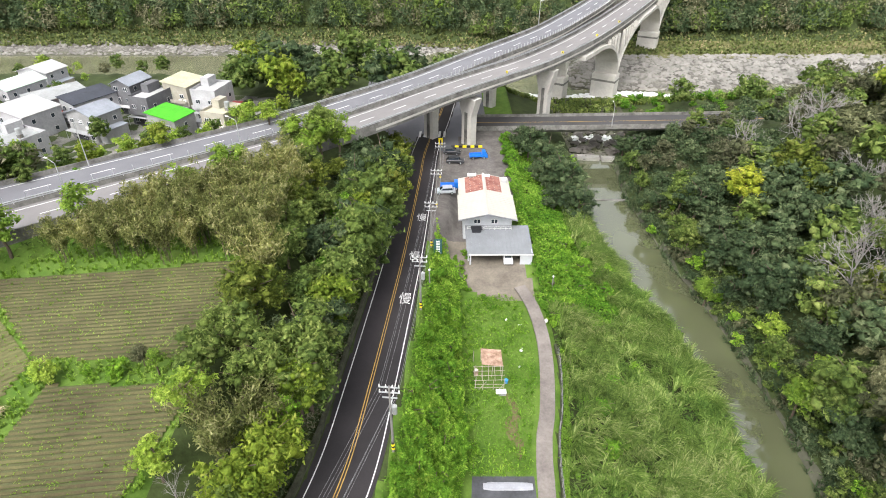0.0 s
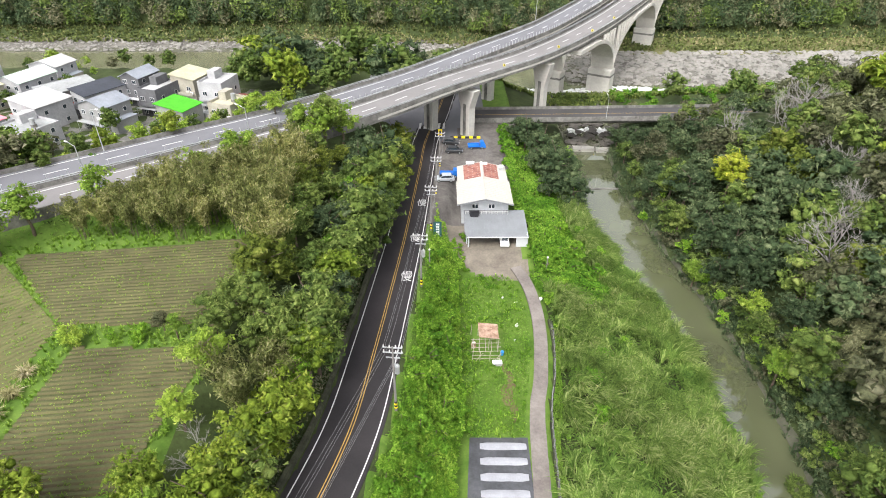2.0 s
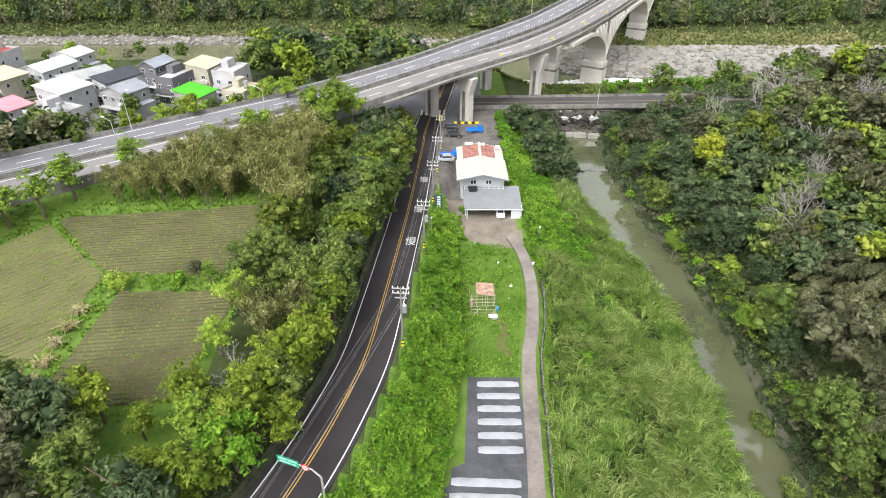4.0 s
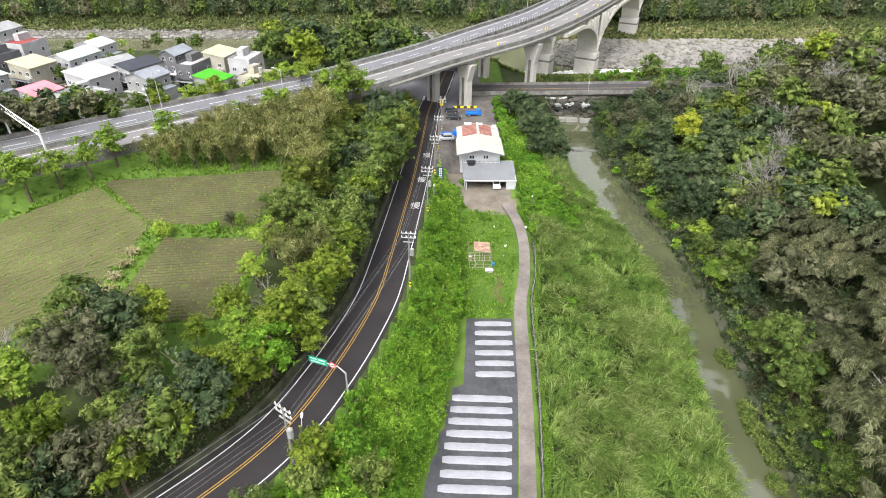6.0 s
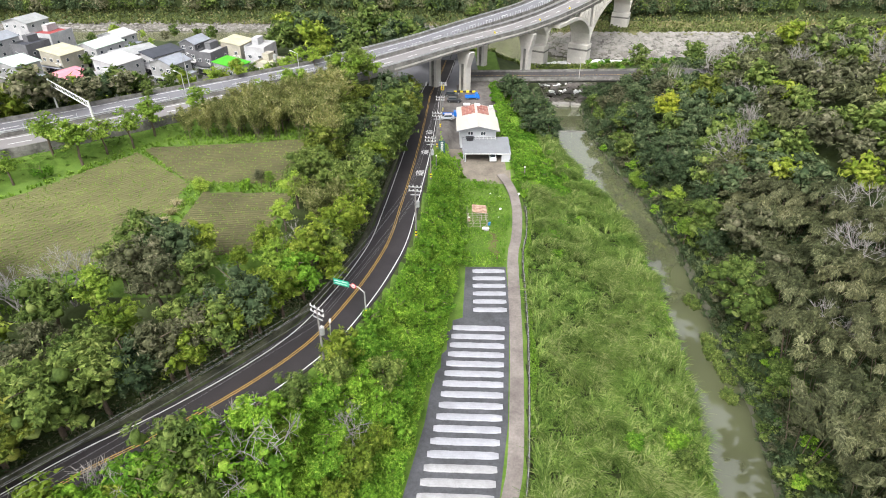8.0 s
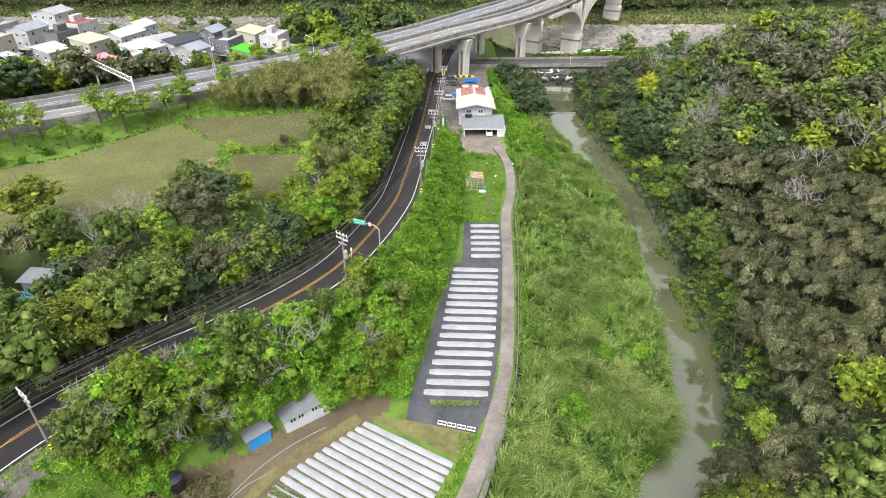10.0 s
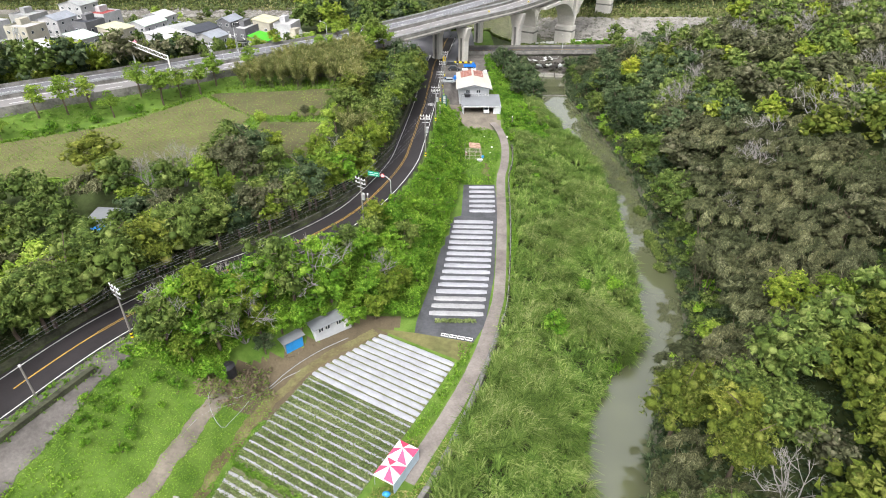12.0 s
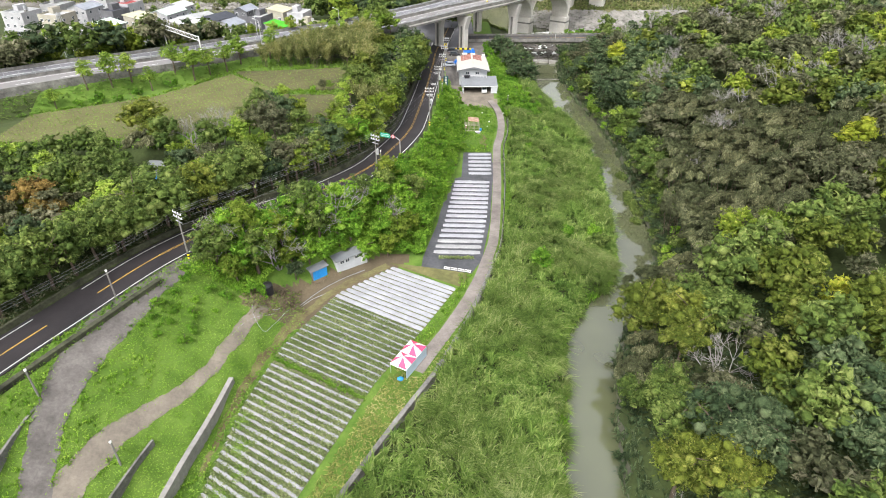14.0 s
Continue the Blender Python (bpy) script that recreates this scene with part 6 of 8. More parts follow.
drape(np.array([(9.6 + 0.35 * math.sin(i * 0.7), 48.5 + i * 0.7, 0) for i in range(17)]), [0.2, 0.7, 0.9, 0.6, 0.3], 0.1, M["earth_rim"], "bare_patch", "bare brown strip in the farm lawn", "ground")
rim = np.column_stack([LEFT + np.array([-1.1, 0.5]), np.zeros(len(LEFT))])
drape(cut(glide(rim[:5]), 0, 55, 0.7), [0.9, 0.8, 0.6, 0.4], 0.07, M["earth_rim"], "earth_rim", "bare brown earth along the edge of the plots", "ground")


def wall_run(name, pts, top, foot, thick, mat, label):
    line = glide(pts, 1.5)
    verts_line = np.array([(p[0], p[1], 0) for p in line])
    structure(name, sweep(name, verts_line, box_profile(-thick / 2, thick / 2, foot, top), mat), label, "wall")


wall_run("retaining_wall", [(-34.2, -40.5, 0), (-35.0, -48, 0), (-36.1, -55, 0), (-37, -62, 0)], 1.2, -1.2, 0.7, M["concrete_mid"], "pale concrete retaining wall with a broad top")
wall_run("retaining_wall", [(-41.0, -52.5, 0), (-42.0, -57, 0), (-43.2, -64, 0)], 1.9, -1.2, 0.3, M["concrete_dark"], "dark stained concrete retaining wall")
wall_run("retaining_wall", [(-54.6, -48, 0), (-55.2, -54, 0), (-55.0, -62, 0), (-54, -70, 0)], 7.2, 1.0, 0.35, M["concrete_dark"], "mossy concrete wall beside the side road")
wl2 = cut(WALL, 4, run_at(WALL, 7.6, -8.5), 1.2)
structure("river_wall", sweep("river_wall", np.column_stack([wl2[:, :2], np.zeros(len(wl2))]), [(-0.35, -3.2), (0.45, -3.2), (0.35, -0.45), (-0.35, -0.45)], M["concrete_dark"]), "weathered stone wall above the reed bank", "wall")
wl3 = cut(WALL, run_at(WALL, 7.6, -8.5), run_at(WALL, 17.6, 70), 1.2)
structure("river_wall", sweep("path_wall", np.column_stack([wl3[:, :2], np.zeros(len(wl3))]), [(-0.15, -3.0), (0.3, -3.0), (0.22, -0.75), (-0.12, -0.75)], M["stone_wall"]), "low weathered wall along the farm path", "wall")

# ---- the house by the road ----
M["roof_cream"] = rough_surface("cream_metal_roof", (0.42, 0.405, 0.365), 0.06, 0.3, 4.0, 0.5, 0.1)
M["roof_rust"] = rough_surface("rusty_red_metal_roof", (0.3, 0.1, 0.08), 0.35, 0.9, 3.0, 0.75, 0.3, (0.42, 0.2, 0.16))
M["roof_grey"] = rough_surface("grey_metal_awning", (0.2, 0.21, 0.225), 0.12, 0.3, 3.0, 0.55, 0.15)
M["wall_white"] = rough_surface("whitewashed_wall", (0.46, 0.475, 0.5), 0.1, 0.5, 3.0, 0.85, 0.15)
# near-black colour for the shade inside open house fronts
M["shade_dark"] = rough_surface("interior_shade", (0.05, 0.05, 0.055), 0.2, 1.0, 4.0, 0.9, 0.1)
M["rubber"] = rough_surface("black_rubber", (0.025, 0.025, 0.027), 0.2, 2.0, 10.0, 0.8, 0.2)
M["black_plastic"] = rough_surface("black_plastic", (0.02, 0.02, 0.024), 0.2, 2.0, 8.0, 0.4, 0.1, None, 0.0, 0.5)
M["rust"] = rough_surface("rusty_sheet", (0.36, 0.2, 0.13), 0.4, 1.2, 4.0, 0.85, 0.3, (0.6, 0.42, 0.32))
M["bamboo_pole"] = rough_surface("weathered_poles", (0.33, 0.3, 0.24), 0.2, 2.0, 10.0, 0.85, 0.2)
M["tarp_blue"] = rough_surface("blue_tarpaulin", (0.02, 0.25, 0.62), 0.15, 0.8, 4.0, 0.5, 0.3, None, 0.0, 0.5)
M["red_cloth"] = rough_surface("pinkish_red_canvas", (0.78, 0.07, 0.16), 0.1, 0.8, 4.0, 0.75, 0.15)
M["white_cloth"] = rough_surface("white_canvas", (0.82, 0.8, 0.8), 0.06, 0.8, 4.0, 0.75, 0.15)
M["pale_cloth"] = rough_surface("pale_blue_sheet", (0.45, 0.56, 0.66), 0.12, 0.8, 4.0, 0.6, 0.2)


def glass_pane(name, col):
    def build(nt, b):
        n = noise_node(nt, 1.5, 2)
        nt.links.new(ramp(nt, n.outputs[0], [(0.3, scale_col(col, 0.8)), (0.7, scale_col(col, 1.2))]), b.inputs["Base Color"])
    return material(name, build, 0.08, 0.0, 0.6)


M["glass"] = glass_pane("dark_window_glass", (0.03, 0.04, 0.05))


def paint(name, col):
    def build(nt, b):
        n = noise_node(nt, 3.0, 3)
        nt.links.new(ramp(nt, n.outputs[0], [(0.2, scale_col(col, 0.85)), (0.8, scale_col(col, 1.1))]), b.inputs["Base Color"])
        b.inputs["Coat Weight"].default_value = 0.6
    return material(name, build, 0.35, 0.1, 0.5)


M["car_white"], M["car_silver"], M["car_black"], M["car_blue"] = paint("white_car_paint", (0.75, 0.75, 0.76)), paint("silver_car_paint", (0.42, 0.45, 0.48)), paint("black_car_paint", (0.03, 0.032, 0.036)), paint("blue_truck_paint", (0.01, 0.16, 0.6))


def window(parent, x, z, w, h, y=0.0, face=-1):
    """A framed window in a wall that faces -y (face -1) or +y."""
    f = face
    q = sorted((y, y + f * 0.08))
    win = part("window", box(x - w / 2, x + w / 2, *q, z, z + h), M["white"], parent)
    g = sorted((y + f * 0.075, y + f * 0.1))
    for k in (-1, 1):
        part("pane", box(x + k * w / 4 - w / 4 + 0.06, x + k * w / 4 + w / 4 - 0.06, *g, z + 0.08, z + h - 0.08), M["glass"], win)
    return win


def ribs(parent, x0, x1, y0, y1, z0, z1, gap, mat):
    """Standing ribs of a metal sheet that falls from z0 at x0 to z1 at x1, as one part."""
    bm = bmesh.new()
    y = y0 + gap / 2
    while y < y1:
        v = [bm.verts.new(p) for p in ((x0, y - 0.04, z0), (x0, y + 0.04, z0), (x1, y + 0.04, z1), (x1, y - 0.04, z1),
                                       (x0, y - 0.03, z0 + 0.05), (x0, y + 0.03, z0 + 0.05), (x1, y + 0.03, z1 + 0.05), (x1, y - 0.03, z1 + 0.05))]
        for q in ((4, 5, 6, 7), (0, 1, 5, 4), (2, 3, 7, 6), (1, 2, 6, 5), (3, 0, 4, 7)):
            bm.faces.new([v[i] for i in q])
        y += gap
    return part("rib", bm, mat, parent)


def slab(x0, x1, y0, y1, z0, z1, t):
    """A sloped sheet: height z0 along x0 and z1 along x1."""
    return prism([(x0, z0), (x1, z1), (x1, z1 - t), (x0, z0 - t)], y0, y1)


def build_house():
    t = thing("house", "white two-storey house with a cream and rusty red metal roof", "house", pose(8.45, 96.3, 0.9))
    part("wall", box(-4.6, 4.75, 1.6, 16.2, 0, 5.35), M["wall_white"], t)
    for x in (-1.9, 1.4):
        window(t, x, 3.7, 1.25, 0.95, 1.6)
    part("gable_wall", prism([(-4.6, 5.3), (4.75, 5.3), (0.05, 6.45)], 1.6, 1.8), M["wall_white"], t)
    for side in (-1, 1):
        r = part("roof", slab(0, side * 5.55, -0.2, 9.8, 6.75, 5.5, 0.12), M["roof_cream"], t)
        ribs(t, 0, side * 5.55, -0.2, 9.8, 6.76, 5.51, 0.75, M["roof_cream"])
        part("back_roof", slab(0, side * 5.3, 9.85, 17.2, 6.6, 5.45, 0.12), M["roof_cream"], t, "cream metal back roof")
        part("rusty_sheet", slab(side * 0.35, side * (3.9 if side < 0 else 3.4), 10.0, 16.9, 6.53 + 0.04, 6.53 + 0.04 - (0.78 if side < 0 else 0.66), 0.04), M["roof_rust"], t, "rusty red metal sheet")
        bm = bmesh.new()
        for i in range(6):
            y = 10.6 + i * 1.1
            for x0 in (0.7, 1.8, 2.7):
                add_box(bm, side * x0 - 0.3, side * x0 + 0.3, y, y + 0.09, 6.55 - x0 * 0.217, 6.62 - x0 * 0.217)
        part("pale_streak", bm, M["roof_cream"], t, "pale worn streaks")
        part("fascia", slab(0, side * 5.6, -0.28, -0.2, 6.78, 5.52, 0.3), M["roof_grey"], t)
    part("ridge_cap", prism([(-0.25, 6.72), (0, 6.84), (0.25, 6.72)], -0.2, 17.2), M["roof_cream"], t)
    for x, y, w in ((-2.4, 16.6, 0.9), (0.6, 16.2, 0.7), (4.2, 14.8, 0.5)):
        tank = part("roof_tank", tube((x - w, y, 6.6), (x + w, y, 6.6), 0.36, 0.36, 12), M["white"], t, "white rooftop water heater")
        part("tank_stand", box(x - 0.5, x + 0.5, y - 0.2, y + 0.2, 5.7, 6.3), M["steel"], tank)
    # carport with its grey sheet roof, open to the yard
    c = thing("carport", "open carport with a sloping grey metal roof", "carport", pose(8.45, 96.3, 0.85))
    v = [(-4.2, 1.55, 3.3), (7.9, 1.55, 3.3), (7.9, -7.2, 2.45), (-3.75, -7.2, 2.45), (-4.2, -5.4, 2.6)]
    bm = bmesh.new()
    top = [bm.verts.new(p) for p in v]
    low = [bm.verts.new((x, y, z - 0.14)) for x, y, z in v]
    bm.faces.new(top[::-1])
    bm.faces.new(low)
    for i in range(5):
        bm.faces.new((top[i], top[(i + 1) % 5], low[(i + 1) % 5], low[i]))
    bmesh.ops.recalc_face_normals(bm, faces=bm.faces)
    part("roof", bm, M["roof_grey"], c)
    bm = bmesh.new()
    x = -3.9
    while x < 7.8:
        a = [bm.verts.new(p) for p in ((x - 0.04, 1.5, 3.3), (x + 0.04, 1.5, 3.3), (x + 0.04, -7.1, 2.465), (x - 0.04, -7.1, 2.465), (x - 0.03, 1.5, 3.35), (x + 0.03, 1.5, 3.35), (x + 0.03, -7.1, 2.515), (x - 0.03, -7.1, 2.515))]
        for q in ((4, 5, 6, 7), (0, 1, 5, 4), (2, 3, 7, 6), (1, 2, 6, 5), (3, 0, 4, 7)):
            bm.faces.new([a[i] for i in q])
        x += 0.72
    bmesh.ops.recalc_face_normals(bm, faces=bm.faces)
    part("rib", bm, M["roof_grey"], c)
    part("gutter", box(-3.8, 7.95, -7.34, -7.2, 2.3, 2.47), M["white"], c)
    part("post", box(-3.6, -3.35, -7.1, -6.85, 0, 2.35), M["wall_white"], c)
    part("side_wall", box(5.6, 7.8, -7.0, -6.8, 0, 2.4), M["wall_white"], c)
    part("side_wall", box(7.6, 7.8, -6.8, 1.5, 0, 2.6), M["wall_white"], c)
    part("side_wall", box(-3.9, -3.7, -6.0, 1.5, 0, 2.4), M["wall_white"], c)
    part("back_wall", box(-3.7, 7.6, -0.4, -0.2, 0, 2.6), M["wall_white"], c, "shaded inner wall")
    # railing and black tub on the carport roof
    r = thing("railing", "white metal railing round the upper terrace", "railing", pose(8.45, 96.3, 3.9))
    for i in range(9):
        part("post", box(-3.9 + i * 1.05, -3.84 + i * 1.05, 0.1, 0.16, 0, 0.8), M["white"], r)
    for z in (0.4, 0.76):
        part("rail", box(-3.9, 4.6, 0.1, 0.15, z, z + 0.05), M["white"], r)
    tub = thing("water_tub", "black plastic tub on the carport roof", "tub", pose(6.3, 96.0, 4.0))
    part("body", prism([(-0.75, 0), (0.75, 0), (0.95, 0.75), (-0.95, 0.75)], -0.6, 0.6), M["black_plastic"], tub)
    part("rim", box(-1.0, 1.0, -0.66, 0.66, 0.72, 0.8), M["black_plastic"], tub)


build_house()


def car(x, y, rz, mat, label, kind="car", up=0.0, name="car"):
    t = thing(name, label, kind, pose(x, y, ground(x, y) + up + 0.02, 0, 0, rz))
    L, w = 4.4, 0.85
    if kind == "truck":
        part("cab", prism([(-2.3, 0.35), (-0.9, 0.35), (-0.9, 1.85), (-1.75, 1.9), (-2.2, 1.15)], -0.82, 0.82), mat, t)
        part("windscreen", prism([(-1.83, 1.8), (-2.21, 1.2), (-2.23, 1.2), (-1.85, 1.82)], -0.72, 0.72), M["glass"], t)
        bed_ = part("cargo_bed", box(-0.85, 2.2, -0.85, 0.85, 0.55, 0.7), mat, t)
        for q in ((-0.85, 2.2, -0.85, -0.8, 0.7, 1.1), (-0.85, 2.2, 0.8, 0.85, 0.7, 1.1), (2.15, 2.2, -0.8, 0.8, 0.7, 1.1)):
            part("side_board", box(*q), mat, bed_)
    else:
        body = prism([(-2.15, 0.35), (2.15, 0.35), (2.2, 0.8), (2.05, 0.98), (1.2, 1.0), (-1.1, 1.02), (-2.0, 0.92), (-2.2, 0.7)], -w, w)
        bmesh.ops.bevel(body, geom=body.edges[:], offset=0.05, segments=1, affect="EDGES")
        part("body", body, mat, t)
        hi = 1.62 if kind != "van" else 1.8
        cab = [(-1.2, 0.98), (1.75, 0.98), (1.5, hi - 0.05), (1.25, hi), (-0.35, hi), (-0.55, hi - 0.05)]
        part("cabin", prism(cab, -w + 0.1, w - 0.1), mat, t)
        part("windscreen", prism([(-1.13, 1.06), (-0.6, hi - 0.1), (-0.63, hi - 0.1), (-1.17, 1.06)], -0.62, 0.62), M["glass"], t)
        part("rear_window", prism([(1.745, 1.06), (1.53, hi - 0.1), (1.56, hi - 0.1), (1.78, 1.06)], -0.6, 0.6), M["glass"], t)
        for s in (-1, 1):
            q = sorted((s * (w - 0.1), s * (w - 0.08)))
            part("side_window", prism([(-0.95, 1.06), (1.55, 1.06), (1.4, hi - 0.12), (-0.5, hi - 0.12)], *q), M["glass"], t)
        for s in (-0.6, 0.6):
            part("tail_light", box(2.17, 2.22, s - 0.14, s + 0.14, 0.72, 0.9), M["roof_rust"], t)
            part("headlight", box(-2.2, -2.12, s - 0.16, s + 0.16, 0.68, 0.84), M["white"], t)
    for wx in (-1.35, 1.35):
        for s in (-1, 1):
            wh = part("wheel", tube((wx, s * 0.68, 0.33), (wx, s * 0.87, 0.33), 0.33, 0.33, 12), M["rubber"], t)
            part("rim", tube((wx, s * 0.86, 0.33), (wx, s * 0.885, 0.33), 0.2, 0.2, 10), M["steel"], wh)
    return t


car(11.9, 90.8, 90, M["car_white"], "small white van parked in the carport", "van", 0.0, "van")
car(0.5, 113.6, 4, M["car_silver"], "silver grey car parked beside the road")
car(1.6, 116.8, 180, M["car_blue"], "blue pickup truck parked behind a silver car", "truck", 0.0, "pickup_truck")
car(2.9, 131.0, 176, M["car_black"], "dark grey car in the parking area")
car(2.2, 136.2, 172, M["car_black"], "black car turning under the bridge")
car(8.6, 133.8, 185, M["car_blue"], "bright blue pickup truck parked by the bridge pier", "truck", 0.0, "pickup_truck")

# ---- arch of the highway bridge ----
SPAN = 34.5


def arch(line_, run_a, side):
    """Ribs that spring from the river pier both ways, columns above them."""
    for pier_run in (run_a, run_a + 2 * SPAN):
        p, rz = spot(line_, pier_run, side)
        spring = 0.4
        t = thing("river_pier", "massive pale concrete pier standing in the river", "pier", pose(p.x, p.y, -9.5, 0, 0, rz), "river piers")
        bm = box(-4.2, 4.2, -2.6, 2.6, 0, 9.5 + spring, 0.25)
        part("shaft", bm, M["concrete"], t)
        part("band", box(-4.25, 4.25, -2.65, 2.65, 9.5 + spring - 2.6, 9.5 + spring - 1.9), M["concrete_dark"], t)
        for way in (-1, 1):
            reach = 1.6 if way < 0 else 1.1
            n = 22
            line, deck = [], []
            for i in range(n + 1):
                u = i / n
                q, _ = spot(line_, pier_run + way * SPAN * u, side)
                top = q.z - 2.3
                z = spring + (top - 0.5 - spring) * math.sqrt(max(0.0, 1 - (1 - min(1.0, u * reach)) ** 2))
                line.append((q.x, q.y, z))
                deck.append(top)
            th = [(-4.0, -0.75), (4.0, -0.75), (4.0, 0.35), (-4.0, 0.35)]
            a = thing("arch_rib", "sweeping pale concrete arch rib below the bridge deck", "arch", None, "bridge arches")
            piece("rib", sweep("arch_rib", np.array(line), th, M["concrete"]), a)
            for i in range(2, n, 2):
                gap = deck[i] - line[i][2] - 0.5
                if gap < 0.9 or (way < 0 and i > 8):
                    continue
                for s in (-3.4, 3.4):
                    q, r2 = spot(line_, pier_run + way * SPAN * i / n, side + s)
                    part("spandrel_column", box(-0.5, 0.5, -0.35, 0.35, 0, gap + 0.6), M["concrete"], a, m=pose(q.x, q.y, line[i][2] + 0.3, 0, 0, r2))


RUN_A = run_at(HS, 58.5, 207.5)
arch(HS, RUN_A, 1.6)
arch(HN, run_at(HN, 40, 205), 0.3)


# ---- rails, posts and lamps on the highway ----
def guard_rail(line_, side, s0, s1, label, post_gap=4.0, h=0.75, base=0.0):
    line = cut(line_, s0, s1, 2.0)
    line = offset_line(line, side, base)
    t = thing("guard_rail", label, "guard rail", None, "guard rails")
    for u in (h - 0.14, h - 0.42):
        piece("beam", sweep("beam", line, [(-0.04, u - 0.1), (0.05, u - 0.05), (-0.02, u), (0.05, u + 0.05), (-0.04, u + 0.1)], M["steel"], True), t)
    s, pm = s0, None
    while s < s1:
        q, rz = spot(line_, s, side)
        if pm is None:
            pm = part("post", box(-0.06, 0.06, -0.06, 0.06, -0.1, h), M["steel"], t, m=pose(q.x, q.y, q.z + base, 0, 0, rz))
        else:
            piece("post", pm.data, t, m=pose(q.x, q.y, q.z + base, 0, 0, rz))
        s += post_gap


G0, G1 = run_at(HS, -118, 36), run_at(HS, 95, 280)
N0, N1, NB = run_at(HN, -118, 50), run_at(HN, 75, 280), run_at(HN, -35, 120)
guard_rail(HS, -LANE - 0.1, G0, G1, "galvanised steel guard rail along the highway median", 4.0, 0.6, 0.75)
guard_rail(HS, LANE + 0.22, run_at(HS, -20, 117), G1, "steel rail on the highway bridge parapet", 4.0, 0.5, 0.75)
guard_rail(HN, -LANE - 0.22, NB, N1, "steel rail on the highway bridge parapet", 4.0, 0.5, 0.75)


def median_posts():
    t = thing("delineator_row", "row of slim dark posts along the highway median", "posts", None)
    s, m0 = N0, None
    while s < N1:
        q, rz = spot(HN, s, LANE + 0.2)
        if m0 is None:
            m0 = part("post", box(-0.09, 0.09, -0.04, 0.04, 0.7, 1.7), M["steel"], t, m=pose(q.x, q.y, q.z, 0, 0, rz))
        else:
            piece("post", m0.data, t, m=pose(q.x, q.y, q.z, 0, 0, rz))
        s += 1.7 if s > NB - 20 else 3.2


median_posts()


def street_lamp(x, y, z, rz, h, label="tall grey street lamp with a curved arm", arm=1.8):
    t = thing("street_lamp", label, "street lamp", pose(x, y, z, 0, 0, rz), "street lamps")
    part("pole", tube((0, 0, 0), (0, 0, h), 0.11, 0.06), M["steel"], t)
    part("arm", tube((0, 0, h - 0.05), (arm, 0, h + 0.35), 0.05, 0.04, 6), M["steel"], t)
    part("lamp_head", box(arm - 0.1, arm + 0.6, -0.13, 0.13, h + 0.28, h + 0.42, 0.03), M["white"], t)


for line_, x, y, side, rz in ((HN, 30, 203, -LANE - 0.3, 0), (HN, 56, 245, -LANE - 0.3, 0), (HS, -60, 83, LANE - 1.5, 150), (HN, -62, 95, -LANE + 0.9, -30), (HS, -38, 100, LANE - 1.5, 150)):
    q, _ = spot(line_, run_at(line_, x, y), side)
    street_lamp(q.x, q.y, q.z + 0.3, rz, 8.0)
street_lamp(45.5, 152, 2.6, 90, 6.0)


def gantry():
    t = thing("sign_gantry", "white steel lattice sign gantry across the highway", "gantry", None)
    feet = []
    for line_, x, y, side in ((HS, -72.5, 68, LANE + 0.8), (HN, -83, 76, -LANE - 0.8)):
        q, rz = spot(line_, run_at(line_, x, y), side)
        feet.append(q)
        part("post", tube(q, q + Vector((0, 0, 7.0)), 0.2, 0.2), M["white"], t)
    a, b = feet[0] + Vector((0, 0, 6.8)), feet[1] + Vector((0, 0, 6.8))
    for dz in (0, -1.1):
        part("chord", tube(a + Vector((0, 0, dz)), b + Vector((0, 0, dz)), 0.09), M["white"], t)
    n = 20
    for i in range(n):
        p, q = a.lerp(b, i / n), a.lerp(b, (i + 1) / n)
        part("brace", tube(p + Vector((0, 0, -1.1 * (i % 2))), q + Vector((0, 0, -1.1 * ((i + 1) % 2))), 0.05, 0.05, 5), M["white"], t)


gantry()


def curve_markers():
    """Small black and yellow bend markers on the bridge parapet."""
    for s in (RUN_A - 72, RUN_A - 48, RUN_A - 25, RUN_A - 4):
        q, rz = spot(HS, s, LANE + 0.25)
        t = thing("bend_marker", "small yellow bend marker on the bridge rail", "road sign", pose(q.x, q.y, q.z + 0.8, 0, 0, rz), "bend markers")
        part("post", box(-0.04, 0.04, -0.04, 0.04, 0, 1.0), M["steel"], t)
        part("plate", box(-0.3, 0.3, -0.07, -0.04, 0.7, 1.3), M["sign_yellow"], t)
        part("mark", box(-0.1, 0.14, -0.085, -0.071, 0.8, 1.2), M["black_plastic"], t)


M["sign_yellow"] = rough_surface("yellow_sign_paint", (0.85, 0.68, 0.02), 0.08, 1.0, 5.0, 0.5, 0.05)
M["sign_green"] = rough_surface("green_sign_paint", (0.0, 0.3, 0.17), 0.08, 1.0, 5.0, 0.45, 0.05)
M["sign_red"] = rough_surface("red_sign_paint", (0.65, 0.03, 0.04), 0.08, 1.0, 5.0, 0.45, 0.05)
curve_markers()


# ---- weir, rocks and rapids ----
structure("weir", sweep("weir", np.array([(31, 126.6, -6.0), (46.5, 126.6, -6.0)]), box_profile(-0.35, 0.35, -2.0, 0.1), M["concrete_dark"]), "low concrete weir across the stream", "weir")


